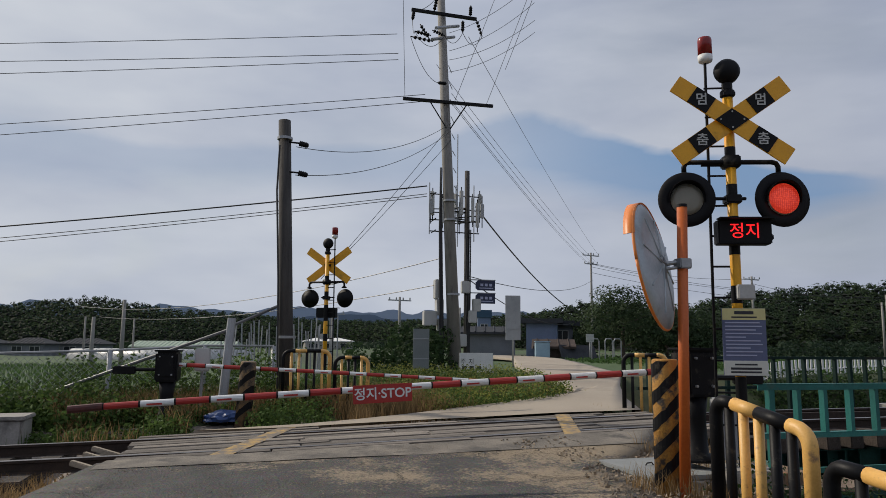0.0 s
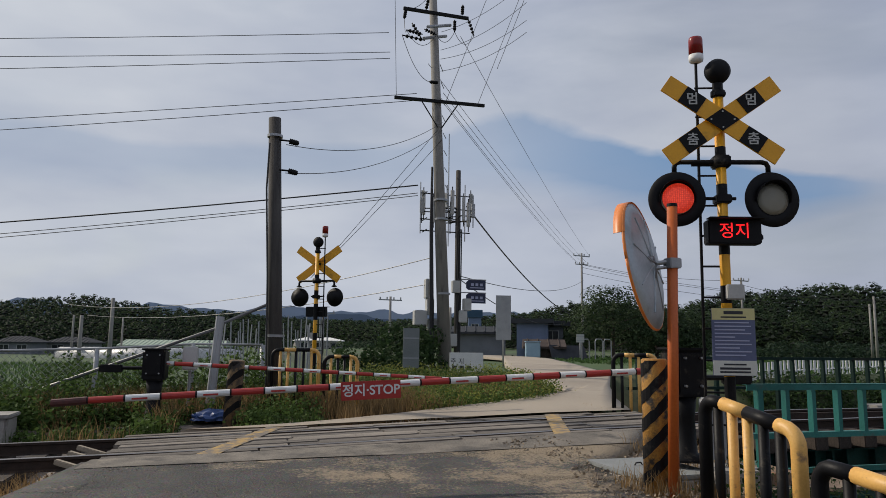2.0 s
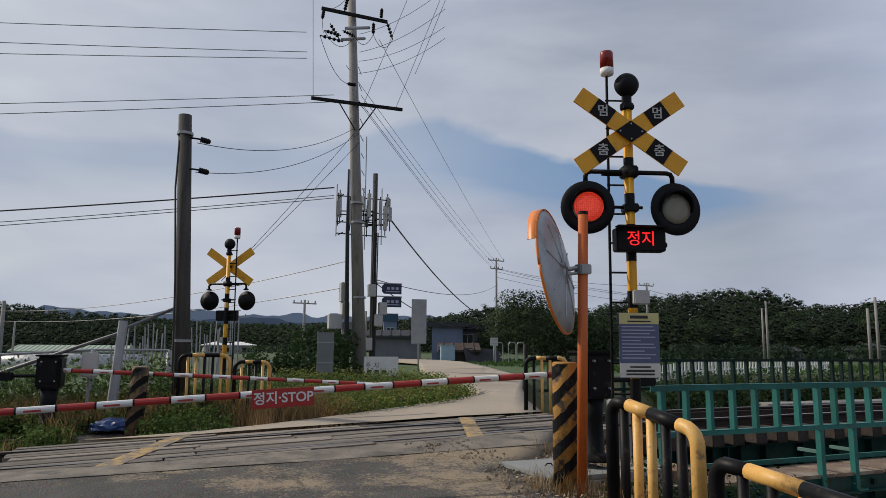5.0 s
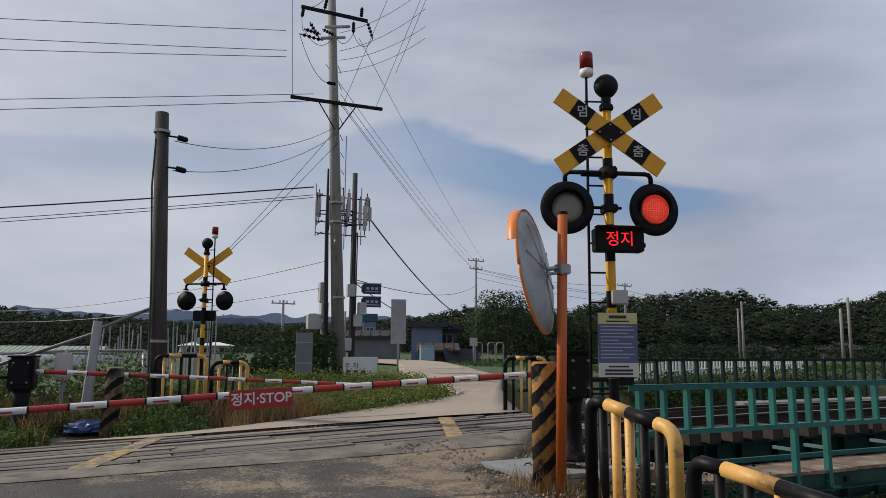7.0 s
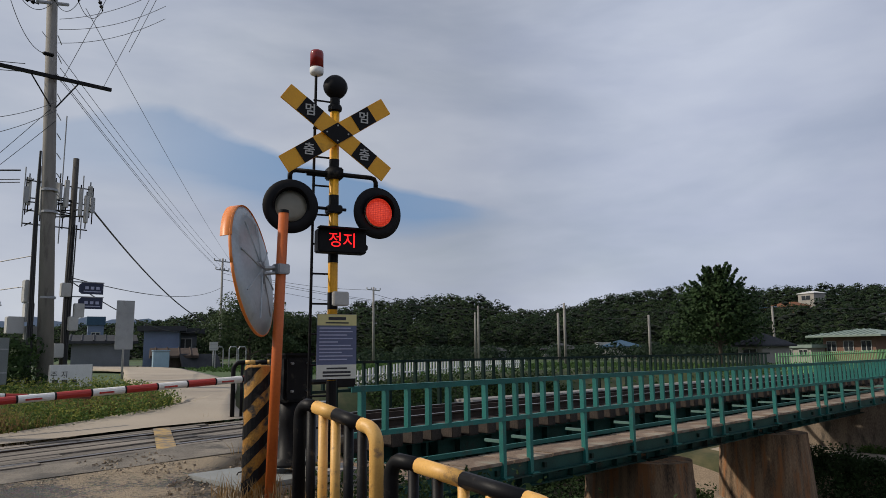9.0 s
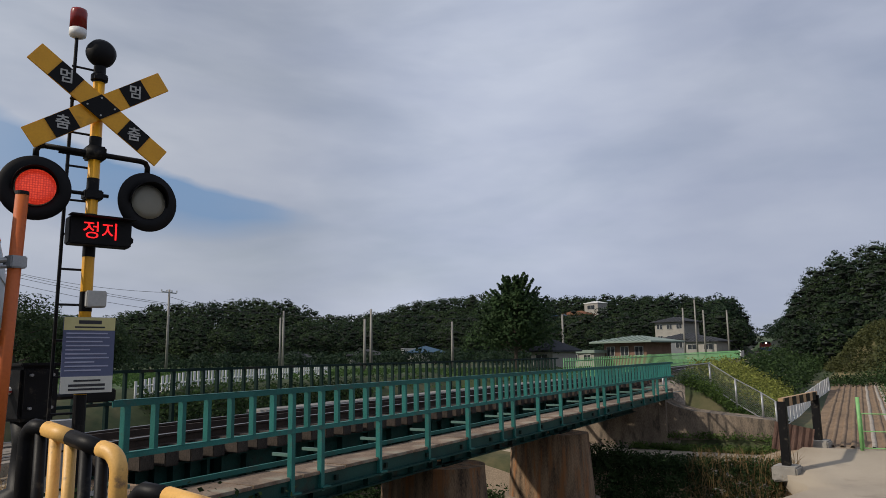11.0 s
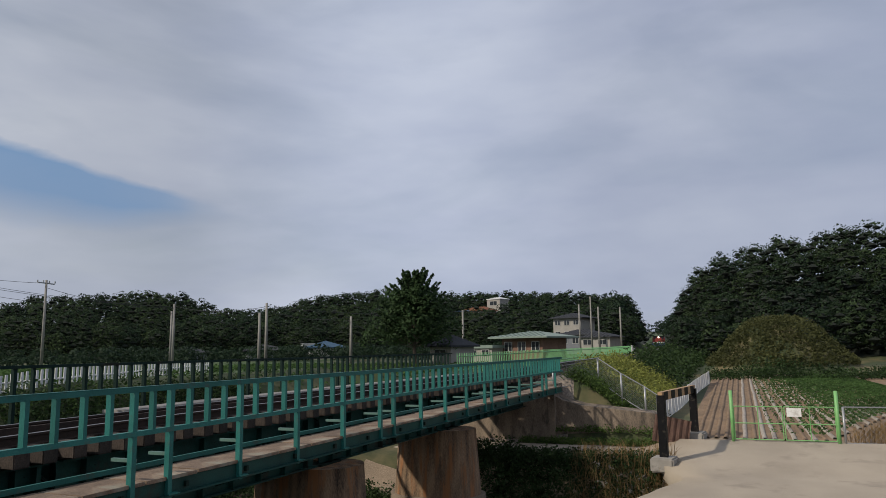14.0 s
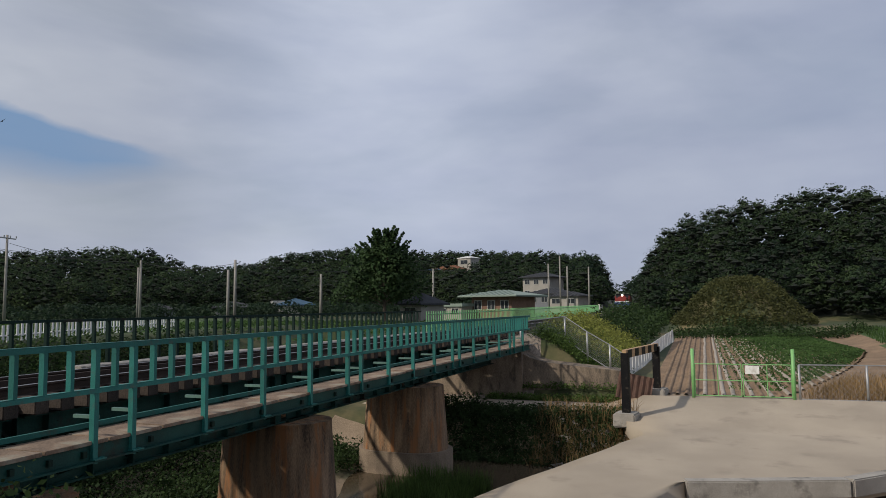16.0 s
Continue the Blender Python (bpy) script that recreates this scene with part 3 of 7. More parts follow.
SKY_EL = (7.6, 7.6, 8.1, 8.0, 7.5, 6.4, 4.9, 3.1, 3.9, 4.3, 4.45, 4.4, 4.8, 4.35, 3.6, 3.2, 3.4, 4.6, 4.5, 4.1, 2.9, 3.5, 3.4, 2.8, 2.4, 1.9, 1.9, 2.1, 2.45, 2.4, 2.6, 2.92, 3.16, 3.23, 2.97, 2.49, 2.0, 1.8)
RIDGE_AZ = (-40, -4, 4, 8, 20, 30, 50, 60, 75, 85, 110, 180)
RIDGE_R = (125, 125, 150, 215, 225, 200, 190, 230, 300, 340, 340, 340)
FOOT_R = (82, 84, 95, 120, 130, 120, 125, 150, 215, 250, 250, 250)


def smooth(a, b, v):
    t = min(max((v - a) / (b - a), 0.0), 1.0)
    return t * t * (3 - 2 * t)


def hill(x, y):
    """Height that the wooded hills add, and how far into the hill (0 to 1) the place lies."""
    az = math.degrees(math.atan2(y, x))
    if az < -40 or az > 130:
        az = 130 if az > 130 else -40
    r = math.hypot(x, y)
    top, foot = np.interp(az, RIDGE_AZ, RIDGE_R), np.interp(az, RIDGE_AZ, FOOT_R)
    full = max(math.tan(radians(float(np.interp(az, SKY_AZ, SKY_EL)))) * top - 5.6, 1.0)
    s = smooth(foot, top, r) * (1 - smooth(top * 1.25, top * 2.2, r))
    cut = smooth(3.5, 9, abs(y - ty(x))) if x > 34 else 1.0
    return full * s * cut, s * cut


def height(x, y):
    """The lie of the land without the roads."""
    side = y - ty(x)
    # crossing, verges and the fields beyond the track
    z = float(np.interp(y, (-40, 6, 8.5, 12.4, 14, 20, 45, 90), (-0.1, -0.06, tz(x) - 0.16, tz(x) - 0.16, 0.12, 0.5, 0.5, 0.2)))
    if y > 13 and x < 4:
        z -= 0.9 * smooth(2.5, -6, x) * smooth(13.5, 17, y)
    if x < -1.6 and 7.5 < y < 13:
        z = tz(x) - 0.3
    # river bed with its banks
    near = 4.3 + 0.4 * math.sin(y * 0.5) + (1.6 if y > 6.5 else 0.0) * smooth(6.3, 8.5, y)
    bed = -4.3 + 0.16 * noise.noise((x * 0.25, y * 0.25, 0)) + 0.42 * smooth(10.2, 12.5, y + 0.8 * math.sin(x * 0.4))
    far_edge = 26.2 + 0.5 * math.sin(y * 0.7)
    if near < x and y < 22:
        down = smooth(near, near + 5.2, x)
        river = z * (1 - down) + bed * down
        if x > far_edge:
            plain = -2.86
            up = smooth(far_edge, far_edge + 2.4, x)
            river = bed * (1 - up) + plain * up
        if y > 14:
            k = smooth(14, 20, y)
            river = river * (1 - k) + z * k
        z = river
    # low field, embankment of the track behind the bridge
    if x > 27 and y < 4.5:
        z += 0.105 * min(x - 27, 4.5) * smooth(4.5, 2.5, y)
    if x > 33.2:
        low = -2.38 + 0.03 * min(x - 33, 32) + 0.02 * max(x - 65, 0)
        if side > 3.2:
            low = min(0.25, low + (side - 3.2) * 0.8)
        bank = tz(x) - 0.42 if x > 34.9 else low
        half = 2.3
        fall = smooth(half, half + 4.3, abs(side)) if side < 0 else smooth(half, half + 3, side) * 0.3
        z = bank * (1 - fall) + low * fall
        z += 4.7 * math.exp(-(((x - 76) / 7.0) ** 2 + ((y + 3.2) / 5.2) ** 2) ** 1.6)
        if y < -9:
            z += 0.5 * smooth(-9, -12, y)
    h, s = hill(x, y)
    return z + h


# ---- the land: one sheet out to the horizon ----
def axis(lo, hi, step, out, grow=1.16):
    a = list(np.arange(lo, hi + step / 2, step))
    s = step
    while a[-1] < out:
        s *= grow
        a.append(a[-1] + s)
    s = step
    while a[0] > -out:
        s *= grow
        a.insert(0, a[0] - s)
    return a


def build_ground():
    xs, ys = axis(-12, 62, 0.5, 4200), axis(-14, 26, 0.5, 4200)
    nx, ny = len(xs), len(ys)
    verts = [(x, y, height(x, y)) for y in ys for x in xs]
    faces, mats = [], []
    for j in range(ny - 1):
        for i in range(nx - 1):
            a = j * nx + i
            faces.append((a, a + 1, a + nx + 1, a + nx))
            x, y = (xs[i] + xs[i + 1]) / 2, (ys[j] + ys[j + 1]) / 2
            z = verts[a][2]
            s = hill(x, y)[1]
            k = 0
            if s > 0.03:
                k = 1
            elif x > 33 and y < 2.6 and x < 66 and y > -30:
                k = 3 if y > -10.0 - (x - 40) * 0.05 or x < 41 else 2
            elif x > 26 and x <= 33.2 and y < 9 and z > -3.2:
                k = 4
            elif z < -3.4:
                k = 4
            elif -1.5 < x < 6.8 and y < 12.6:
                k = 6
            elif abs(y - ty(x)) < 2.6 and (x < 6 or x > 33):
                k = 5
            elif x < 2 and y > 24:
                k = 2
            elif x > 8 and y > 20:
                k = 2 if noise.noise((x * 0.02, y * 0.05, 3)) > -0.1 else 0
            mats.append(k)
    me = bpy.data.meshes.new("ground")
    me.from_pydata(verts, [], faces)
    for q in (M_GRASS, M_WOOD_SHADE, M_PADDY, M_SOIL, M_SAND, M_BALLAST, M_DIRT):
        me.materials.append(q)
    me.polygons.foreach_set("material_index", mats)
    me.polygons.foreach_set("use_smooth", [True] * len(me.polygons))
    return tagged(new("ground", me), "grassy earth with soil field, river bed and wooded slopes", "ground", kind="structure")


build_ground()


def ribbon(name, left, right, zf, material, label, category, nu=14, thick=0.12, seg=1.0):
    """A road slab between two edge lines."""
    def dense(line):
        out = []
        for p, q in zip(line, line[1:]):
            k = max(1, int(math.dist(p, q) / seg))
            out += [(p[0] + (q[0] - p[0]) * i / k, p[1] + (q[1] - p[1]) * i / k) for i in range(k)]
        return out + [line[-1]]

    def resample(line, k):
        d = [0.0]
        for p, q in zip(line, line[1:]):
            d.append(d[-1] + math.dist(p, q))
        s = np.linspace(0, d[-1], k)
        return list(zip(np.interp(s, d, [p[0] for p in line]), np.interp(s, d, [p[1] for p in line])))

    k = max(len(dense(left)), len(dense(right)))
    la, ra = resample(left, k), resample(right, k)
    bm = B()
    rows = []
    for p, q in zip(la, ra):
        row = []
        for i in range(nu + 1):
            x, y = p[0] + (q[0] - p[0]) * i / nu, p[1] + (q[1] - p[1]) * i / nu
            wob = 0.07 * noise.noise((x * 1.3, y * 1.3, 7)) if i in (0, nu) else 0
            z = zf(x, y)
            row.append(bm.verts.new((x + wob, y + wob, z + 0.012 * noise.noise((x * 0.8, y * 0.8, 1)))))
        lo = [bm.verts.new((v.co.x, v.co.y, v.co.z - thick)) for v in (row[0], row[-1])]
        rows.append([lo[0], *row, lo[1]])
    for a, b in zip(rows, rows[1:]):
        for i in range(len(a) - 1):
            bm.faces.new((a[i], a[i + 1], b[i + 1], b[i]))
    ob = part(name, bm, material)
    ob.data.polygons.foreach_set("use_smooth", [True] * len(ob.data.polygons))
    return tagged(ob, label, category, kind="structure")


ribbon("road", [(-3.6, -14), (-3.0, 0), (-2.3, 5.5), (-1.85, 8.2), (-1.7, 9.0)], [(3.2, -14), (3.4, 0), (3.45, 5.5), (3.6, 7.4), (5.5, 9.0)],
       lambda x, y: rz(x, y) + 0.03, M_ASPHALT, "worn patched asphalt road leading to the level crossing", "road")
ribbon("road_far", [(-0.9, 11.62), (1.7, 11.98), (3.7, 12.75), (5.8, 13.6), (7.0, 14.9), (7.4, 18.8), (9.3, 25), (12.6, 34), (12.4, 37), (11.0, 39.5)],
       [(6.6, 11.62), (7.2, 13.2), (8.6, 16), (10.3, 19), (12.7, 26), (15.2, 34), (15.4, 37.5), (13.4, 41.5)],
       lambda x, y: rz(x, y) + 0.03, M_CONC_ROAD, "pale concrete lane beyond the level crossing", "road")
ribbon("apron", [(-1.7, 8.5), (-1.66, 8.8), (-1.62, 9.08)], [(4.8, 8.45), (5.1, 8.75), (5.4, 9.08)], lambda x, y: rz(x, y) + 0.04, M_APRON,
       "cracked pale concrete strip in front of the rails", "road", nu=24, thick=0.03, seg=0.25)
# low concrete ford across the river, and the yard on the far bank
ribbon("road_low", [(8.0, 7.9), (16.4, 5.03), (25.6, 1.95), (26.8, 2.6), (28.6, 3.2), (31.6, 2.6)],
       [(6.9, 4.8), (15.4, 1.96), (19.3, 0.66), (20.6, -2.9), (21.6, -3.9), (32.0, -14.0)], lambda x, y: -2.8 + 0.105 * min(max(x - 27, 0), 5), M_CONC_ROAD,
       "pale concrete low river crossing and yard", "road", nu=10, thick=0.5)
bm = B()
for p, q in (((19.3, 0.66), (20.6, -2.9)), ((20.6, -2.9), (21.6, -3.9)), ((21.6, -3.9), (26.0, -8.0))):
    d = math.dist(p, q)
    box(bm, ((p[0] + q[0]) / 2, (p[1] + q[1]) / 2, -2.95), (d, 0.35, 0.42), rz=math.degrees(math.atan2(q[1] - p[1], q[0] - p[0])), bevel=0.03)
tagged(part("kerb", bm, M_CONC), "weathered concrete kerb along the low yard", "kerb", kind="structure")
ribbon("road_under", [(29.6, 3.6), (29.5, 9), (29.7, 18)], [(32.6, 3.8), (32.5, 9), (32.6, 18)], lambda x, y: -2.82, M_CONC_ROAD,
       "concrete lane passing under the railway bridge", "road", nu=6)
# river
bm = B()
vs = [bm.verts.new(p) for p in ((9, 4.2, -4.12), (27, -2, -4.12), (27, 20, -4.12), (9, 20, -4.12))]
bm.faces.new(vs)
tagged(part("water", bm, M_WATER), "shallow brown river water", "water", kind="structure")

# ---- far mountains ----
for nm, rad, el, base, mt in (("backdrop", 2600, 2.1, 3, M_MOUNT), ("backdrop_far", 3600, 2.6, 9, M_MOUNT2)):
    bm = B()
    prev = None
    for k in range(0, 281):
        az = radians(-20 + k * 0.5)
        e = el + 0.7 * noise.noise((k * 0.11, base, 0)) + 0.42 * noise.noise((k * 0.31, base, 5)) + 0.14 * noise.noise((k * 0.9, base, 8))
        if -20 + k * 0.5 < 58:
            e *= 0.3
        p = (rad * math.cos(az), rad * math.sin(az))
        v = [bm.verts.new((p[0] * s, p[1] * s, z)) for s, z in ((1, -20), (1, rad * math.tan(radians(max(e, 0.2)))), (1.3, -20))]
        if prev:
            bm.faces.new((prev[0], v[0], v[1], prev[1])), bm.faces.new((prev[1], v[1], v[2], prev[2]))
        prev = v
    tagged(part(nm, bm, mt), "mountain ridge far away, painted haze-blue", "mountain", kind="structure")

# ---- track ----
track = empty("railway_track", 0, 0, 0, "rusty steel railway track on sleepers and ballast", "railway track", kind="structure")
XT = [*np.arange(-60, 34, 2.0), *np.arange(34, 420, 6.0)]


def rail_mesh(name, off, material, prof, dz=0.0):
    bm = B()
    prev = None
    for x in XT:
        ring = [bm.verts.new((x, ty(x) + off + u, tz(x) + dz + w)) for u, w in prof]
        if prev:
            for k in range(len(ring)):
                bm.faces.new((prev[k], prev[(k + 1) % len(ring)], ring[(k + 1) % len(ring)], ring[k]))
        prev = ring
    return part(name, bm, material, track)


PROF = [(-0.036, -0.004), (-0.036, -0.035), (-0.01, -0.045), (-0.01, -0.135), (-0.065, -0.15), (-0.065, -0.16), (0.065, -0.16), (0.065, -0.15), (0.01, -0.135), (0.01, -0.045), (0.036, -0.035), (0.036, -0.004)]
HEAD = [(-0.03, 0.0), (-0.034, -0.004), (0.034, -0.004), (0.03, 0.0)]
for off in (-0.72, 0.72):
    r = rail_mesh("rail", off, M_RAIL, PROF)
    h = rail_mesh("rail_head", off, M_RAILTOP, HEAD)
    h.parent = r
    tagged(h, "worn shiny rail head")
# guard rails on the bridge
for off in (-0.5, 0.5):
    bm = B()
    box(bm, (19.5, 10.3 + off, 0.17), (27, 0.06, 0.12))
    part("guard_rail", bm, M_RAIL, track)
bm = B()
box(bm, (0, 0, 0), (0.24, 2.6, 0.24), bevel=0.014)
SLEEPER = mesh_of(bm, M_SLEEPER, "sleeper")
for x in [*np.arange(-14, -1.6, 0.6), *np.arange(6.9, 33.2, 0.44), *np.arange(33.6, 60, 0.62)]:
    if -14 <= x:
        share("sleeper", SLEEPER, track, pose(x + random.uniform(-0.03, 0.03), ty(x) + random.uniform(-0.04, 0.04), tz(x) - 0.27, 0, 0, random.uniform(-1.2, 1.2)))

# ---- level crossing deck: timbers between and beside the rails ----
deck = empty("crossing_deck", 0, 0, 0, "weathered grey timber crossing deck between the rails", "crossing deck", kind="structure")
PLANKS = {}
for y0, w in [(9.12, 0.2), (9.33, 0.2), *[(9.66 + 0.205 * k, 0.2) for k in range(6)], (11.14, 0.2), (11.35, 0.2)]:
    x = -1.65 + random.uniform(-0.1, 0.1)
    while x < 6.4:
        ln = random.choice((1.8, 2.2, 2.6))
        if x + ln > 6.6:
            ln = 6.6 - x
        if ln < 0.3:
            break
        key = round(ln, 1)
        if key not in PLANKS:
            bm = B()
            box(bm, (0, 0, 0), (key - 0.02, w - 0.012, 0.14), bevel=0.008)
            PLANKS[key] = mesh_of(bm, M_PLANK, "plank")
        xm = x + key / 2
        share("plank", PLANKS[key], deck, pose(xm, y0 + w / 2, tz(xm) - 0.08 + random.uniform(-0.014, 0.008), random.uniform(-0.8, 0.8), -math.degrees(math.atan(0.033)), random.uniform(-0.2, 0.2)))
        x += ln
for y0 in (9.35, 10.0, 10.5):
    bm = B()
    box(bm, (-1.85, y0, tz(-1.8) - 0.1), (0.5, 0.07, 0.06), ry=14, rz=-18, bevel=0.008)
    part("end_timber", bm, mat("pale_timber", (0.36, 0.30, 0.22), (0.24, 0.2, 0.15), 0.9, 4, 40, 0.4) if y0 == 9.35 else bpy.data.materials["pale_timber"], deck)
for k, (xa, ya, xb, yb) in enumerate(((-0.45, 9.15, 0.45, 11.6), (4.1, 9.15, 5.0, 11.5))):
    bm = B()
    prev = None
    for i in range(9):
        f = i / 8
        x, y = xa + (xb - xa) * f, ya + (yb - ya) * f
        z = tz(x) + 0.006
        v = (bm.verts.new((x - 0.12, y, z)), bm.verts.new((x + 0.14, y, z)))
        if prev:
            bm.faces.new((prev[0], prev[1], v[1], v[0]))
        prev = v
    part("painted_line", bm, M_YLINE, deck, "worn yellow painted line")

# ---- bridge ----
bridge = empty("railway_bridge", 20, 10.3, 0, "teal painted steel girder railway bridge over a river", "bridge", kind="structure")
bridge.matrix_basis = pose(0, 0, 0)
YN, YF, ZTOP, ZLOW, ZFOOT = 7.6, 12.95, 0.88, 0.30, -0.60
POSTS = [6.0] + [8.75 + 7.0 * k + d for k in range(4) for d in (0.0, 0.66, 2.18, 3.78, 5.4) if 8.75 + 7.0 * k + d < 33]


def angle_post(h, w=0.075):
    bm = B()
    box(bm, (0, 0, h / 2), (w, 0.012, h))
    box(bm, (-w / 2 + 0.006, 0.04, h / 2), (0.012, 0.075, h))
    return bm


bm = angle_post(ZTOP - ZFOOT)
box(bm, (0.06, 0.03, 0.012), (0.2, 0.14, 0.02))
box(bm, (0.02, 0.25, -0.02), (0.07, 0.5, 0.05))
POST = mesh_of(bm, M_GREEN, "railing_post")
bm = angle_post(ZTOP - ZLOW, 0.055)
BAL = mesh_of(bm, M_GREEN, "baluster")
bm = B()
box(bm, (0, 0.25, 0), (0.05, 0.42, 0.045))
STRUT = mesh_of(bm, mat("pale_teal", (0.10, 0.19, 0.165), (0.06, 0.13, 0.11), 0.6, 3, 40, 0.1), "strut")
for x in POSTS:
    share("railing_post", POST, bridge, pose(x, YN, ZFOOT))
    share("strut", STRUT, bridge, pose(x + 0.12, YN + 0.05, -0.06))
bal = []
ends = POSTS + [33.2]
for a, b in zip(ends, ends[1:]):
    k = max(1, round((b - a) / 0.375))
    bal += [a + (b - a) * i / k for i in range(1, k)]
for x in bal:
    share("baluster", BAL, bridge, pose(x, YN, ZLOW))
for z, hgt in ((ZTOP, 0.07), (ZLOW, 0.06)):
    bm = B()
    box(bm, (19.5, YN - 0.005, z), (27.4, 0.015, hgt))
    box(bm, (19.5, YN + 0.03, z + hgt / 2), (27.4, 0.085, 0.012))
    part("handrail" if z == ZTOP else "lower_rail", bm, M_GREEN, bridge)
# inner kick rail and walkway
bm = B()
box(bm, (19.5, 8.42, -0.28), (27, 0.05, 0.07))
part("kick_rail", bm, M_GREEN, bridge)
bm = B()
box(bm, (0, 0, 0), (0.97, 0.8, 0.05), bevel=0.006)
BOARD = mesh_of(bm, M_WALK, "walkway_board")
for k in range(27):
    share("walkway_board", BOARD, bridge, pose(6.5 + k, 8.02, -0.37 + random.uniform(-0.008, 0.008), random.uniform(-0.5, 0.5)))
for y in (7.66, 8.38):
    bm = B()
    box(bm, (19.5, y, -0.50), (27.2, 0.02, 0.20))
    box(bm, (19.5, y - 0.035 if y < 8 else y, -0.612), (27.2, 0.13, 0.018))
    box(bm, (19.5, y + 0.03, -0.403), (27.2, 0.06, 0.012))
    part("walkway_beam", bm, M_BEAM_SHADED, bridge)
# plate girders with flanges and stiffeners, one pair a span
for s in range(4):
    x0, x1 = 8.97 + 7.0 * (s - 1) + 0.12, 8.97 + 7.0 * s - 0.12
    x0, x1 = max(x0, 6.3), min(x1, 33.0)
    if s == 3:
        x1 = 29.85
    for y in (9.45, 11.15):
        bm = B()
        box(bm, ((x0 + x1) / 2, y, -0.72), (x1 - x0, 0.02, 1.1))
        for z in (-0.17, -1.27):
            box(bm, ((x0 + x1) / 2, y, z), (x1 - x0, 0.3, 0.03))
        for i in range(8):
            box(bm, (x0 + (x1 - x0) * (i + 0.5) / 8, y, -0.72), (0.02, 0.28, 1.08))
        part("girder", bm, M_BEAM_SHADED, bridge)
    for i in range(5):
        xm = x0 + (x1 - x0) * (i + 0.5) / 5
        bm = B()
        rod(bm, (xm, 9.45, -0.3), (xm, 11.15, -1.2), 0.035, 6)
        rod(bm, (xm, 9.45, -1.2), (xm, 11.15, -0.3), 0.035, 6)
        part("cross_brace", bm, M_TEAL_SHADED, bridge)
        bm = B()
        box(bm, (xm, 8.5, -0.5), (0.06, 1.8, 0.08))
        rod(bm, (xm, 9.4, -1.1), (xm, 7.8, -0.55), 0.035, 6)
        part("bracket", bm, M_TEAL_SHADED, bridge)
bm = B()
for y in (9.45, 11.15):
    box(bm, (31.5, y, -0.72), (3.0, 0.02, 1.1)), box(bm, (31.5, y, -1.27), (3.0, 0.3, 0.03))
part("girder", bm, M_TEAL_SHADED, bridge)
# far railing, in the shaded copy of the teal
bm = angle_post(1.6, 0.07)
POSTF = mesh_of(bm, M_TEAL_SHADED, "railing_post")
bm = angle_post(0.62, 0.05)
BALF = mesh_of(bm, M_TEAL_SHADED, "baluster")
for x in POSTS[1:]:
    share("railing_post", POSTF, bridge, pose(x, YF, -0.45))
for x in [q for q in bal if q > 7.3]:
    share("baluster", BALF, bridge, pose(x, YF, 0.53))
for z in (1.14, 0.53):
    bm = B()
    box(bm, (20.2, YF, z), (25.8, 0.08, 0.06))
    part("handrail", bm, M_TEAL_SHADED, bridge)
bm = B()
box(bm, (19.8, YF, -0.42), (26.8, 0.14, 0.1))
part("walkway_beam", bm, M_TEAL_SHADED, bridge)
bm = B()
box(bm, (0, 0, 0), (0.97, 0.62, 0.07), bevel=0.008)
SLAB = mesh_of(bm, M_CONC, "walkway_slab")
for k in range(20):
    share("walkway_slab", SLAB, bridge, pose(13.2 + k, 12.35, 0.16 + random.uniform(-0.006, 0.006), 0, random.uniform(-0.4, 0.4)), "pale concrete walkway slab" if k == 0 else "")
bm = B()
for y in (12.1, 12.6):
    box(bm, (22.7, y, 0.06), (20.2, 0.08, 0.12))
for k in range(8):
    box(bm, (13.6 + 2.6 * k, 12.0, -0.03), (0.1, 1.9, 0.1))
part("slab_bearer", bm, M_BEAM_SHADED, bridge)
# piers with rounded noses
for k, px in enumerate((8.97, 16.35, 24.05)):
    top, bot = -1.3, -5.0
    bm = B()
    def ring(r, l):
        pts = [(r * math.cos(a), -l + r * math.sin(a)) for a in np.linspace(math.pi, 2 * math.pi, 11)]
        return pts + [(-p, -q) for p, q in pts]
    lo, hi = ring(1.02, 0.6), ring(0.86, 0.5)
    allr = []
    for pts, z in ((lo, bot), (ring(0.97, 0.57), -3.9), (hi, top - 0.12), (hi, top)):
        allr.append([bm.verts.new((px + x, 9.85 + y, z)) for x, y in pts])
    for a, b in zip(allr, allr[1:]):
        for i in range(len(a)):
            bm.faces.new((a[i], a[(i + 1) % len(a)], b[(i + 1) % len(a)], b[i]))
    bm.faces.new(allr[-1]), bm.faces.new(allr[0][::-1])
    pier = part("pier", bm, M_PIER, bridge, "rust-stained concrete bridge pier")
    bm = B()
    prism(bm, [(px + x, 9.85 + y) for x, y in ring(1.05, 0.61)], -5.0, -3.4)
    ft = part("footing", bm, M_PIER_BASE, pier)
    for y in (9.45, 11.15):
        bm = B()
        box(bm, (px, y, -1.285), (0.9, 0.4, 0.06), bevel=0.01)
        part("bearing", bm, M_TEAL_SHADED, pier)
# abutments and wing walls
bm = B()
box(bm, (33.9, 10.3, -2.6), (1.6, 4.6, 4.6))
part("abutment", bm, M_WING, bridge, "stained concrete abutment")
bm = B()
prof = [(8.9, -0.35), (7.7, -1.0), (6.9, -1.22), (3.7, -1.55), (3.7, -4.0), (8.9, -4.0)]
a = [bm.verts.new((33.3 + (8.9 - y) * 0.06, y, z)) for y, z in prof]
b = [bm.verts.new((34.7 + (8.9 - y) * 0.06, y, z)) for y, z in prof]
for i in range(len(prof)):
    bm.faces.new((a[i], a[(i + 1) % 6], b[(i + 1) % 6], b[i]))
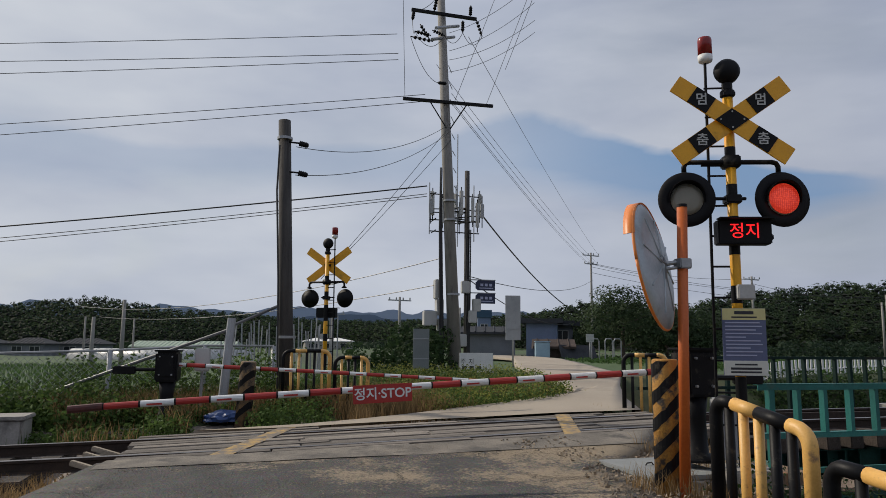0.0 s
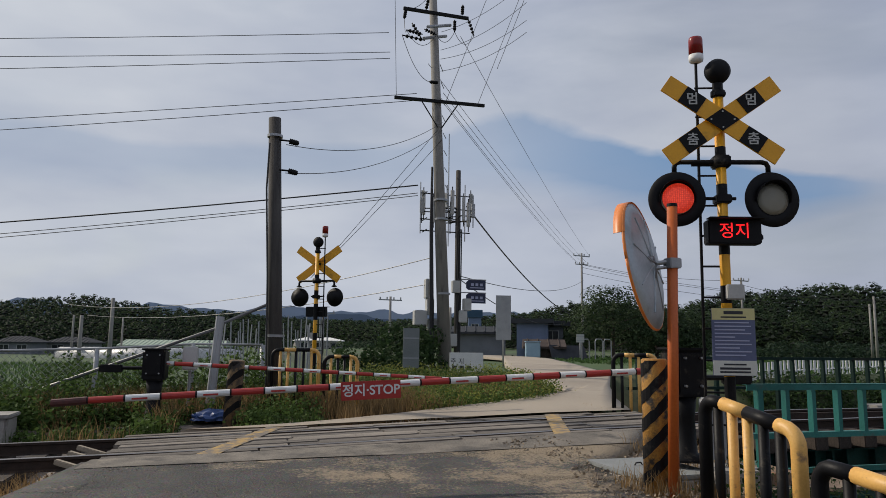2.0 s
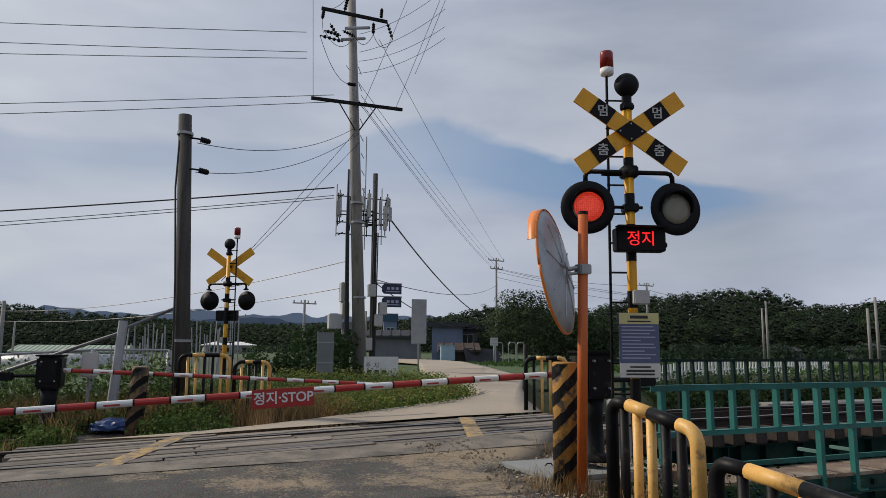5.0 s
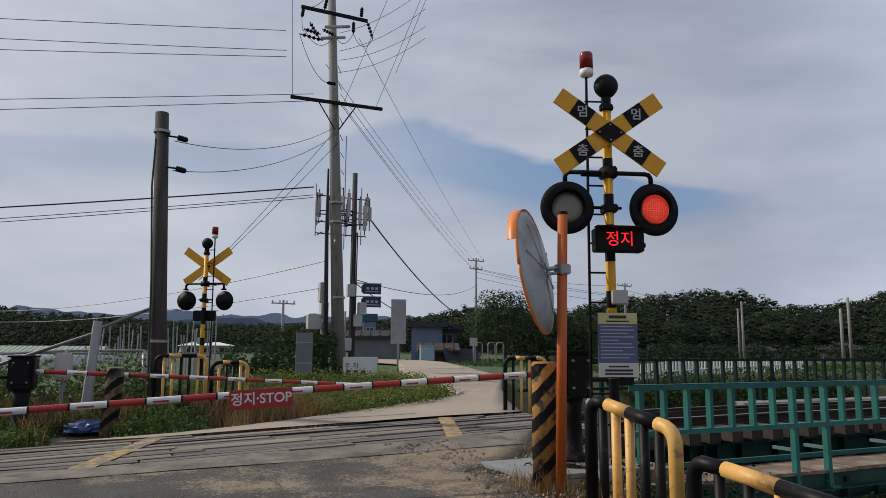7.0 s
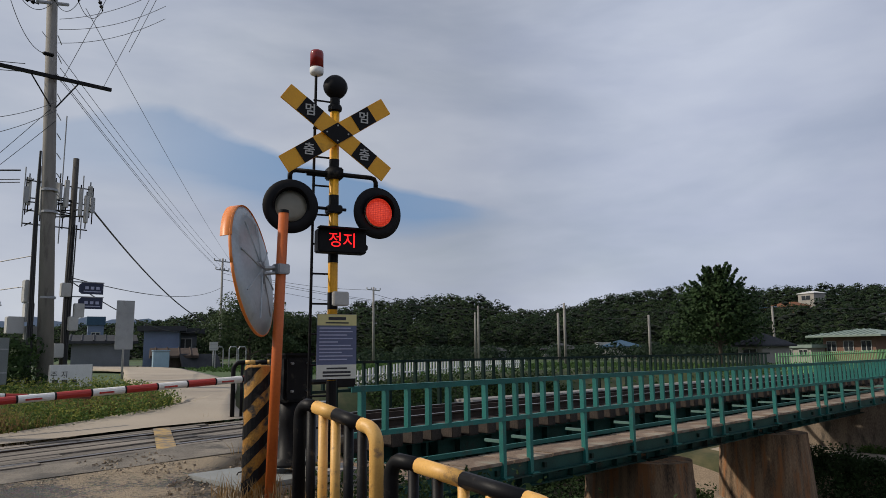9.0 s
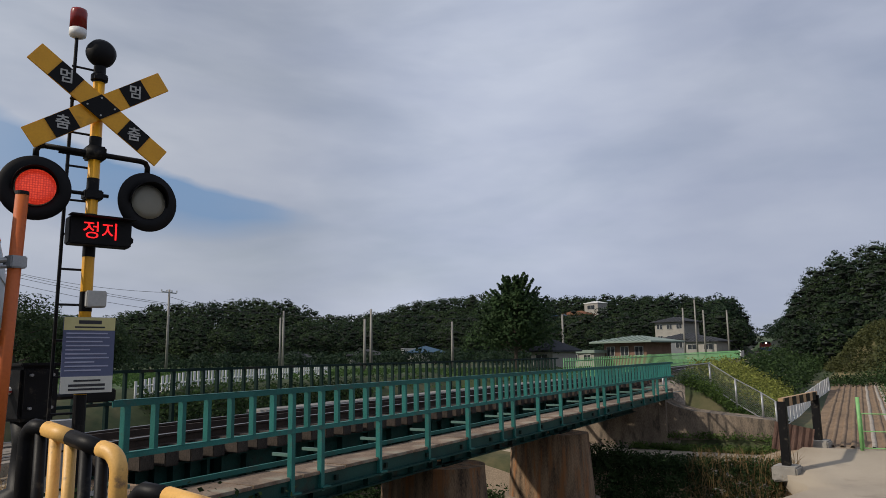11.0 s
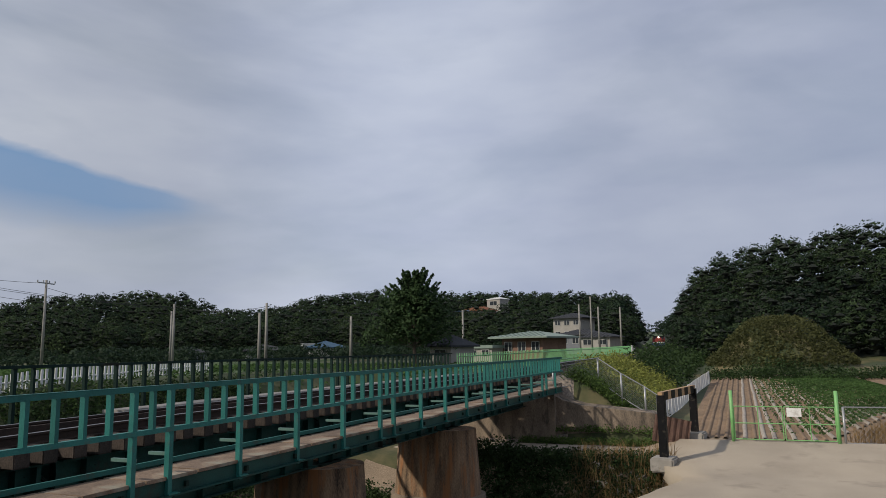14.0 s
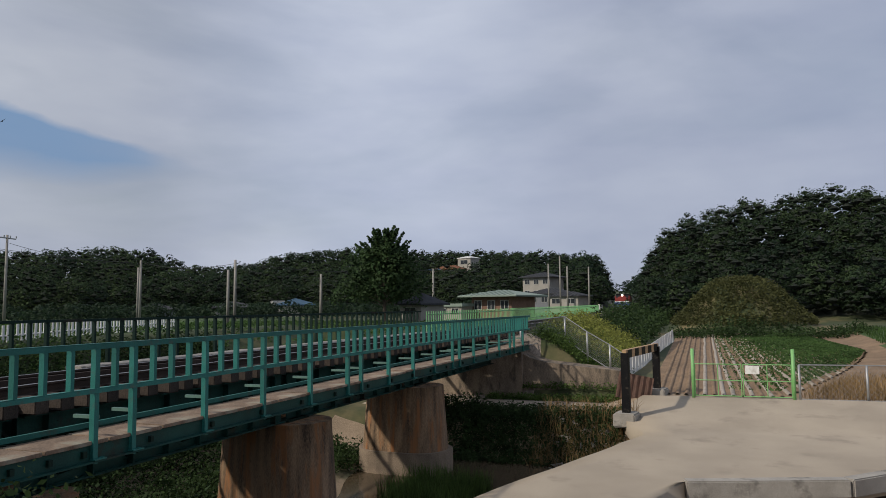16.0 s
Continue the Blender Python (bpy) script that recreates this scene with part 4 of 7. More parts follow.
bm.faces.new(a[::-1]), bm.faces.new(b)
part("wing_wall", bm, M_WING, bridge, "sloping concrete wing wall with dark stains")
bm = B()
box(bm, (6.2, 10.3, -2.3), (1.2, 4.8, 4.2))
part("abutment", bm, M_PIER, bridge)


# ---- crossing signal ----
def arm_text(parent, text, m):
    lettering(text, 0.14, M_LTGREY, parent, m, bold=0.002)


def crossing_signal(x, y, z, rz_, label, facing=True):
    s = empty("crossing_signal", x, y, z, label, "crossing signal", "crossing signals", rz=rz_)
    # banded post
    H = 3.95
    bm = B()
    rod(bm, (0, 0, 0), (0, 0, H), 0.052, 16)
    post = part("post", bm, M_YELLOW, s, "yellow and black banded steel post", True)
    for za, zb in ((0.0, 0.98), (0.985, 1.4), (1.72, 1.9), (2.22, 2.62), (2.78, 2.96), (3.16, 3.36), (3.9, 4.06)):
        bm = B()
        rod(bm, (0, 0, za), (0, 0, zb), 0.0545, 16)
        part("band", bm, M_BLACK, post)
    # crossbuck
    cz = 3.63
    cb = new("crossbuck")
    cb.parent = s
    cb.matrix_basis = pose(0, -0.085, cz)
    for sg in (1, -1):
        bm = B()
        box(bm, (0, 0.012 * sg, 0), (1.4, 0.018, 0.2), ry=-35 * sg, bevel=0.004)
        part("blade", bm, M_YELLOW, cb, "yellow crossbuck blade with black panels")
        for d in (-1, 1):
            c = 0.375 * d
            px, pz = c * math.cos(radians(35)), c * math.sin(radians(35)) * sg
            bm = B()
            box(bm, (px, 0.012 * sg - 0.012, pz), (0.23, 0.012, 0.192), ry=-35 * sg)
            part("panel", bm, M_BLACKM, cb)
            if facing:
                arm_text(cb, "멈" if pz > 0 else "춤", pose(px, 0.012 * sg - 0.021, pz, 90))
    bm = B()
    m = pose(0, -0.026, 0, 90)
    prism(bm, [(-0.175, 0), (0, -0.122), (0.175, 0), (0, 0.122)], -0.006, 0.006, m)
    part("center_plate", bm, M_BLACKM, cb)
    for dx, dz in ((-0.12, 0), (0.12, 0), (0, 0.085), (0, -0.085)):
        bm = B()
        rod(bm, (dx, -0.03, dz), (dx, -0.04, dz), 0.009, 8)
        part("bolt", bm, M_LTGREY, cb)
    bm = B()
    box(bm, (0, -0.03, cz), (0.14, 0.1, 0.05))
    part("clamp", bm, M_BLACK, s)
    bm = B()
    box(bm, (0, -0.03, cz + 0.3), (0.12, 0.08, 0.03))
    part("clamp", bm, M_BLACK, s)
    # bell
    bm = B()
    lathe(bm, [(0.02, 0.10), (0.09, 0.085), (0.13, 0.03), (0.135, -0.03), (0.10, -0.07), (0.03, -0.09)], 24, pose(0, -0.02, H + 0.24, 90))
    bell = part("bell", bm, M_BLACKM, s, "round black bell", True)
    bm = B()
    lathe(bm, [(0.075, 0), (0.075, 0.05), (0.055, 0.07), (0.05, 0.14)], 18, pose(0, 0, H - 0.03))
    part("neck", bm, M_BLACK, bell)
    # lamp yoke
    zy = 3.2
    bm = B()
    rod(bm, (-0.42, 0, zy), (0.42, 0, zy), 0.026, 12)
    for d in (-1, 1):
        sweep(bm, [(0.42 * d, 0, zy), (0.465 * d, -0.0, zy - 0.012), (0.485 * d, -0.0, zy - 0.05), (0.485 * d, -0.0, zy - 0.11)], 0.026, 10)
        lathe(bm, [(0.035, 0), (0.07, 0.01), (0.06, 0.03), (0.03, 0.05)], 14, pose(0.485 * d, 0, zy - 0.16))
    box(bm, (0, 0, zy), (0.17, 0.16, 0.13), bevel=0.015)
    rod(bm, (-0.3, 0.02, zy - 0.03), (0.0, 0.02, zy - 0.03), 0.012, 8)
    part("yoke", bm, M_BLACK, s, "black lamp yoke", True)
    bm = B()
    box(bm, (0, 0, 2.80), (0.16, 0.15, 0.09), bevel=0.012), rod(bm, (-0.22, 0, 2.81), (0.14, 0, 2.81), 0.018, 8)
    part("clamp", bm, M_BLACK, s)
    for d in (-1, 1):
        lm = new("warning_lamp")
        lm.parent = s
        lm.matrix_basis = pose(0.485 * d, -0.06, 2.79, 0, 0, 6 * d)
        bm = B()
        rim = 0.29 if facing else 0.235
        lathe(bm, [(0.05, -0.16), (0.14, -0.13), (0.16, -0.03), (rim - 0.005, -0.015), (rim, 0.0), (rim - 0.005, 0.014), (0.19, 0.018), (0.175, 0.01)], 36, pose(0, 0, 0, 90))
        part("backboard", bm, M_BLACKM, lm, "round black lamp backboard", True)
        bm = B()
        lathe(bm, [(0.165, 0.0), (0.165, 0.018), (0.11, 0.034), (0.02, 0.04)], 32, pose(0, 0, 0, 90))
        part("lens", bm, M_LENS, lm, "unlit grey lens", True)
        bm = B()
        prev = None
        for i in range(19):
            a = radians(-10 + i * 200 / 18)
            dp = 0.11 * (0.35 + 0.65 * math.sin(max(a, 0.02)) if 0 < a < math.pi else 0.25)
            c, sn = math.cos(a), math.sin(a)
            v = [bm.verts.new((r * c, -0.012 - q, r * sn)) for r, q in ((0.178, 0), (0.182, dp), (0.186, dp), (0.182, 0))]
            if prev:
                for k in range(4):
                    bm.faces.new((prev[k], prev[(k + 1) % 4], v[(k + 1) % 4], v[k]))
            prev = v
        part("hood", bm, M_BLACKM, lm, "black lamp hood", True)
    # lettered light box
    lb = new("light_box")
    lb.parent = s
    lb.matrix_basis = pose(0.04, -0.13, 2.43)
    bm = B()
    box(bm, (0, 0, 0), (0.53, 0.16, 0.25), bevel=0.012), box(bm, (0, -0.12, 0.128), (0.55, 0.12, 0.012)), box(bm, (0.275, -0.02, -0.05), (0.04, 0.05, 0.06), bevel=0.01)
    part("housing", bm, M_BLACKM, lb, "black light box")
    if facing:
        lettering("정지", 0.17, M_LED, lb, pose(-0.005, -0.084, -0.002, 90), bold=0.0)
    # ladder and beacon
    lad = new("ladder")
    lad.parent = s
    bm = B()
    rod(bm, (-0.24, 0.03, 0.3), (-0.21, 0.03, 4.32), 0.016, 8)
    part("stile", bm, M_BLACK, lad)
    for k in range(12):
        bm = B()
        rod(bm, (-0.235, 0.03, 0.5 + 0.32 * k), (0, 0.02, 0.5 + 0.32 * k), 0.011, 6)
        part("rung", bm, M_BLACK, lad)
    bc = new("beacon")
    bc.parent = s
    bc.matrix_basis = pose(-0.205, 0.03, 4.32)
    bm = B()
    lathe(bm, [(0.03, -0.02), (0.07, 0.0), (0.076, 0.02), (0.076, 0.07)], 20)
    part("base", bm, M_WHITE, bc, "white beacon base", True)
    bm = B()
    lathe(bm, [(0.074, 0.072), (0.074, 0.24), (0.068, 0.265), (0.02, 0.27)], 20)
    part("lens", bm, M_REDL, bc, "dark red beacon dome", True)
    # notice and small box
    bm = B()
    box(bm, (0.06, -0.06, 1.83), (0.17, 0.12, 0.15), bevel=0.01)
    part("junction_box", bm, M_LTGREY, s, "light grey junction box")
    if facing:
        nt = new("notice")
        nt.parent = s
        nt.matrix_basis = pose(0.02, -0.1, 1.33)
        bm = B()
        box(bm, (0, 0, 0), (0.43, 0.015, 0.67), bevel=0.004)
        part("panel", bm, M_BLUE_SIGN, nt, "blue notice panel")
        for zc, hh, mt in ((0.275, 0.115, M_YSIGN), (-0.26, 0.145, M_WSIGN)):
            bm = B()
            box(bm, (0, -0.009, zc), (0.424, 0.004, hh))
            part("heading", bm, mt, nt)
        bars = [(0.29, 0.19, 0.032, M_INK), (0.245, 0.25, 0.014, M_INK), (-0.225, 0.22, 0.016, M_INK), (-0.265, 0.3, 0.022, M_INK), (-0.3, 0.3, 0.018, M_INK)]
        bars += [(0.19 - 0.036 * k, (0.34, 0.36, 0.30, 0.36, 0.2, 0.34, 0.36, 0.24, 0.36, 0.3)[k], 0.012, M_PALEINK) for k in range(10)]
        for zc, ww, hh, mt in bars:
            bm = B()
            box(bm, (-0.19 + ww / 2 if mt is M_PALEINK else 0, -0.0125, zc), (ww, 0.002, hh))
            part("print_bar", bm, mt, nt)
        bm = B()
        box(bm, (0, 0.03, 0.3), (0.2, 0.05, 0.04))
        part("bracket", bm, M_GALV, nt)
    # base cabinet
    bm = B()
    box(bm, (0, 0, 0.03), (0.5, 0.5, 0.14), bevel=0.02)
    part("footing", bm, M_CONC, s)
    return s


signal = crossing_signal(4.655, 6.41, 0.085, -18, "yellow-black crossing signal with crossbuck and two red lamps")
bm = B()
lathe(bm, [(0.158, 0.0), (0.158, 0.006), (0.10, 0.012), (0.02, 0.014)], 40, pose(0, 0, 0, 90))
lit = part("lit_lens", bm, M_LIT, signal, "glowing red lamp lens", True)
crossing_signal(1.63, 18.15, -0.3, 148, "yellow-black crossing signal seen from its back", facing=False)


# ---- barriers ----
def barrier(x, y, z, rz_, length, droop, label, band):
    """Machine with an arm along local +x."""
    b = empty("barrier", x, y, z, label, "barrier", "crossing barriers", rz=rz_)
    bm = B()
    box(bm, (0, 0, 0.93), (0.36, 0.36, 0.5), bevel=0.03), box(bm, (0, -0.19, 0.95), (0.26, 0.03, 0.36), bevel=0.01)
    hs_ = part("housing", bm, M_BLACK, b, "black barrier machine housing")
    bm = B()
    box(bm, (0, 0, 1.195), (0.4, 0.4, 0.03), bevel=0.01)
    part("lid", bm, M_BLACKM, hs_)
    for dx in (-0.1, 0.1):
        for dz in (0.8, 1.1):
            for sy in (-1, 1):
                bm = B()
                rod(bm, (dx, 0.18 * sy, dz), (dx, 0.215 * sy, dz), 0.014, 8)
                part("bolt", bm, M_GALV, hs_)
    bm = B()
    lathe(bm, [(0.26, 0), (0.26, 0.03), (0.13, 0.08), (0.11, 0.45), (0.14, 0.69)], 16)
    part("pedestal", bm, M_BLACK, b, "black pedestal", True)
    bm = B()
    rod(bm, (-0.2, 0, 0.88), (-0.62, 0, 0.88), 0.03, 8), box(bm, (-0.7, 0, 0.87), (0.36, 0.1, 0.13), bevel=0.015)
    part("counterweight", bm, M_BLACK, b)
    arm = new("arm")
    arm.parent = b
    arm.matrix_basis = pose(0, 0.0, 0.97, 0, droop)
    k = round(length / band)
    sag = 0.03
    for i in range(k):
        xa, xb = length * i / k, length * (i + 1) / k
        r = 0.036 - 0.007 * i / k
        bm = B()
        rod(bm, (xa, 0, -sag * (xa / length) ** 2), (xb, 0, -sag * (xb / length) ** 2), r, 12)
        bd = part("band", bm, M_RED if i % 2 else M_WHITE, arm)
        if i % 2 == 0:
            bm = B()
            box(bm, ((xa + xb) / 2 + 0.02, 0, -sag * (xa / length) ** 2 - 0.008), (0.13, 2 * r + 0.004, 0.016))
            part("print_bar", bm, M_RED, bd)
        bm = B()
        rod(bm, (xb - 0.012, 0, -sag * (xb / length) ** 2), (xb + 0.004, 0, -sag * (xb / length) ** 2), r + 0.0015, 12)
        part("joint", bm, M_BLACK, bd)
    bm = B()
    rod(bm, (length, 0, -sag), (length + 0.28, 0, -sag - 0.01), 0.034, 10)
    part("tip", bm, mat("faded_dark_red", (0.10, 0.022, 0.018), (0.05, 0.014, 0.012), 0.6, 6, 50, 0.1) if "faded_dark_red" not in bpy.data.materials else bpy.data.materials["faded_dark_red"], arm, "faded dark red tip")
    return b, arm


near_barrier, near_arm = barrier(4.62, 7.15, 0.14, 180, 6.0, 3.0, "red-white striped crossing barrier arm with stop plate, lowered", 0.3)
sp = new("stop_plate")
sp.parent = near_arm
sp.matrix_basis = pose(3.5, 0.06, -0.055, 0, 0, 180)
bm = B()
box(bm, (0, 0, 0), (0.58, 0.014, 0.175), bevel=0.004)
part("plate", bm, M_RED, sp, "red stop plate")
lettering("정지·STOP", 0.125, M_WHITE, sp, pose(0, -0.0095, -0.003, 90), bold=0.002)
far_barrier, far_arm = barrier(-1.48, 13.1, 0.02, -6, 5.5, 2.6, "red-white striped crossing barrier arm beyond the track, lowered", 0.3)

# small grey cabinets behind the near barrier
bm = B()
box(bm, (0, 0, 0.32), (0.28, 0.2, 0.62), bevel=0.015)
c = part("control_cabinet", bm, M_GREY)
c.matrix_basis = pose(4.72, 6.75, 0.2, 0, 0, -18)
tagged(c, "small grey control cabinet beside the signal post", "cabinet")


# ---- traffic mirror ----
def mirror():
    t = empty("traffic_mirror", 3.86, 6.2, 0, "orange convex traffic mirror on a leaning orange post", "traffic mirror")
    bm = B()
    rod(bm, (-0.03, 0, -0.1), (0.05, 0.0, 2.72), 0.05, 18)
    part("post", bm, M_ORANGE, t, "orange painted steel post", True)
    bm = B()
    lathe(bm, [(0.052, 0), (0.05, 0.03), (0.01, 0.035)], 16, pose(0.05, 0, 2.72))
    part("cap", bm, M_BLACK, t)
    nrm = Vector((-0.69, 0.70, -0.16)).normalized()
    c = Vector((-0.20, 0.13, 2.14))
    m = Matrix.Translation(c) @ nrm.to_track_quat("Z", "Y").to_matrix().to_4x4()
    R = 0.63
    bm = B()
    lathe(bm, [(0.02, -0.09), (0.3, -0.075), (0.5, -0.05), (R, -0.012), (R, 0.0)], 48, m)
    back = part("back", bm, M_MIRBACK, t, "grey dished mirror back", True)
    bm = B()
    lathe(bm, [(R - 0.01, 0.004), (0.5, 0.045), (0.3, 0.07), (0.02, 0.08)], 48, m)
    part("mirror_face", bm, M_MIRROR, t, "convex mirror face", True)
    bm = B()
    pts = [m @ Vector((R * math.cos(a), R * math.sin(a), 0)) for a in np.linspace(0, 2 * math.pi, 49)]
    sweep(bm, pts, 0.014, 8)
    part("rim", bm, M_ORANGEV, t, "orange rim", True)
    for k in range(8):
        a = k * math.pi / 4 + 0.3
        bm = B()
        rod(bm, m @ Vector((0.08 * math.cos(a), 0.08 * math.sin(a), -0.093)), m @ Vector((0.5 * math.cos(a), 0.5 * math.sin(a), -0.056)), 0.008, 6)
        part("rib", bm, M_MIRBACK, back)
    up = m.inverted().to_3x3() @ Vector((0, 0, 1))
    a0 = math.atan2(up.y, up.x)
    bm = B()
    prev = None
    for i in range(21):
        a = a0 + radians(-66 + i * 6.6)
        dp = 0.085
        v = [bm.verts.new(m @ Vector((r * math.cos(a), r * math.sin(a), q))) for r, q in ((R + 0.004, -0.02), (R + 0.012, dp), (R + 0.018, dp), (R + 0.012, -0.02))]
        if prev:
            for k in range(4):
                bm.faces.new((prev[k], prev[(k + 1) % 4], v[(k + 1) % 4], v[k]))
        prev = v
    part("visor", bm, M_ORANGEV, t, "orange visor", True)
    bm = B()
    box(bm, (0.035, 0.0, 2.16), (0.13, 0.13, 0.10), bevel=0.01)
    q = m @ Vector((0, 0, -0.12))
    rod(bm, (0.03, 0, 2.18), q, 0.022, 8), rod(bm, (0.03, 0, 2.13), q + Vector((0, 0, -0.05)), 0.016, 8)
    for a in (0.4, 2.5, 4.6):
        rod(bm, q, m @ Vector((0.14 * math.cos(a), 0.14 * math.sin(a), -0.085)), 0.012, 6)
    part("bracket", bm, M_GALV, t, "galvanised bracket")


mirror()

# ---- striped concrete post in front of the barrier ----
def striped_post(x, y, z, h, r, label, lean=0, paint=None):
    p = empty("striped_post", x, y, z, label, "bollard", "striped posts")
    p.matrix_basis = pose(x, y, z, lean, lean)
    bm = B()
    lathe(bm, [(r, -0.1), (r, h - 0.015), (r - 0.015, h)], 20)
    part("post", bm, paint or M_STRIPE_OLD, p, "worn yellow concrete post", True)
    for k in range(5):
        bm = B()
        z0 = 0.02 + k * 0.26
        n = 20
        ra = [(math.cos(i * 2 * math.pi / n), math.sin(i * 2 * math.pi / n)) for i in range(n)]
        lo = [bm.verts.new(((r + 0.004) * c, (r + 0.004) * s, z0 + 0.13 * (1 + c * 0.9 - s * 0.5) + 0.02 * noise.noise((c * 3, s * 3, k)))) for c, s in ra]
        hi = [bm.verts.new(((r + 0.004) * c, (r + 0.004) * s, min(z0 + 0.125 + 0.13 * (1 + c * 0.9 - s * 0.5) + 0.03 * noise.noise((c * 3, s * 3, k + 9)), h - 0.02))) for c, s in ra]
        for i in range(n):
            if hi[i].co.z > lo[i].co.z and hi[(i + 1) % n].co.z > lo[(i + 1) % n].co.z:
                bm.faces.new((lo[i], lo[(i + 1) % n], hi[(i + 1) % n], hi[i]))
        part("stripe", bm, M_BLACK, p)
    return p


striped_post(3.80, 6.42, 0.0, 1.24, 0.125, "worn yellow and black striped concrete post with dry weeds")
striped_post(-0.22, 12.75, 0.0, 1.05, 0.13, "faded striped concrete post in weeds beyond the track", 3, mat("faded_yellow", (0.24, 0.15, 0.06), (0.10, 0.07, 0.045), 0.85, 6, 50, 0.4, stain=(0.035, 0.03, 0.026), stain_amt=0.75, stain_scale=5))


# ---- tubular guard rails ----
def guard(x, y, z, rz_, length, h, drop, label, seq, r=0.045, ends=True):
    """A tube frame with uprights along local +x, its far end lower by drop. seq: colours of the uprights, True is yellow."""
    g = empty("guard_rail", x, y, z, label, "guard rail", "guard rails", rz=rz_)
    rr = 0.13
    pts = [(0, 0, -0.25)] + [(rr - rr * math.cos(a), 0, h - rr + rr * math.sin(a)) for a in np.linspace(0, math.pi / 2, 6)]
    pts += [(length - rr + rr * math.sin(a), 0, h - drop - rr + rr * math.cos(a)) for a in np.linspace(0, math.pi / 2, 6)] + [(length, 0, -0.35 - drop)]
    marks = [0, 7, 8, 14]
    top_a, top_b = Vector(pts[6]), Vector(pts[7])
    segs = [(pts[:6] + [top_a.lerp(top_b, 0.14)], M_BLACK), ([top_a.lerp(top_b, 0.14), top_a.lerp(top_b, 0.5)], M_YTUBE), ([top_a.lerp(top_b, 0.5), top_a.lerp(top_b, 0.93)], M_BLACK), ([top_a.lerp(top_b, 0.93)] + pts[7:], M_YTUBE)]
    for p, mt in segs:
        bm = B()
        sweep(bm, p, r, 12)
        part("tube", bm, mt, g, smooth=True)
    for i, yel in enumerate(seq):
        f = (i + 1) / (len(seq) + 1)
        px = length * f
        bm = B()
        rod(bm, (px, 0, -0.3 - drop * f), (px, 0, h - drop * f - r * 0.5), r * 0.72, 10)
        part("upright", bm, M_YTUBE if yel else M_BLACK, g, smooth=True)
    return g


GL = "yellow and black tubular steel guard rail by the road"
guard(3.69, 5.50, 0.0, -89, 1.02, 0.92, 0.13, GL, (False, True, True, False, False), 0.055)
g2 = guard(3.70, 4.30, -0.35, -91, 1.5, 0.93, 0.12, GL, (False, False, True, True, False), 0.055)
guard(0.45, 13.75, 0.2, -3, 0.85, 1.02, 0.0, "yellow and black tubular guard rail beyond the track", (True, True, False, False, True), 0.036)
guard(1.40, 13.7, 0.1, -3, 0.62, 1.0, 0.0, "yellow and black tubular guard rail beyond the track", (True, False, False, True), 0.036)
guard(6.45, 11.95, 0.25, -30, 0.75, 0.95, 0.0, "black and yellow tubular guard rail at the bridge end", (False, True, True, False), 0.04)

# ---- flat service cover ----
cv = empty("service_cover", 4.2, 7.2, 0.0, "pale grey fibre service pit cover on a concrete frame", "pit cover")
bm = B()
box(bm, (0.02, 0.02, 0.05), (0.92, 1.12, 0.05), rz=2, bevel=0.008)
part("lid", bm, mat("fibre_lid", (0.24, 0.25, 0.245), (0.18, 0.19, 0.185), 0.7, 4, 60, 0.3), cv, "pale grey lid")
for d in (-0.12, 0.1):
    bm = B()
    sweep(bm, [(d, 0.1, 0.07), (d + 0.02, 0.1, 0.1), (d + 0.09, 0.12, 0.1), (d + 0.11, 0.12, 0.07)], 0.008, 6)
    part("handle", bm, M_BLACK, cv)
bm = B()
box(bm, (0.02, 0.02, -0.08), (1.02, 1.22, 0.2), rz=2, bevel=0.01)
part("frame", bm, M_CONC, cv)


# ---- poles ----
def round_pole(name, x, y, z, h, r0, r1, material, label, lean=(0, 0)):
    p = empty(name, x, y, z, label, "utility pole", "utility poles")
    bm = B()
    rod(bm, (0, 0, -0.5), (lean[0], lean[1], h), r0, 16, r1)
    part("shaft", bm, material, p, smooth=True)
    return p


def insulator(p, a, b, r=0.06):
    a, b = Vector(a), Vector(b)
    bm = B()
    for k in range(4):
        q = a.lerp(b, 0.2 + 0.2 * k)
        d = (b - a).normalized() * 0.03
        rod(bm, q - d, q + d, r, 10, r * 0.7)
    rod(bm, a, b, 0.02, 6)
    part("insulator", bm, M_BLACKM, p, smooth=True)


up = round_pole("utility_pole", 5.84, 20.9, 0.45, 13.5, 0.21, 0.115, M_POLE, "tall pale concrete utility pole with crossarms and insulators", (-0.62, 0.1))


def crossarm(p, z, half, ang, cx, mt=M_BLACK, th=0.09, braces=True):
    bm = B()
    c, s = math.cos(radians(ang)), math.sin(radians(ang))
    box(bm, (cx, -0.16, z), (2 * half, th, th), rz=ang)
    if braces:
        for d in (-1, 1):
            rod(bm, (cx + d * half * 0.42 * c, -0.16 + d * half * 0.42 * s, z), (cx + 0.06 * d, -0.16, z - 0.85), 0.02, 6)
    part("crossarm", bm, mt, p)


crossarm(up, 8.45, 1.45, -2, -0.34)
crossarm(up, 11.35, 1.08, 2, -0.5, braces=False)
for d in (-0.25, 0.25):
    bm = B()
    rod(bm, (-0.95, -0.6 + d, 10.45 - d * 0.3), (0.0, 0.2 + d, 11.0 - d * 0.3), 0.05, 8)
    part("crossarm", bm, M_GREY, up)
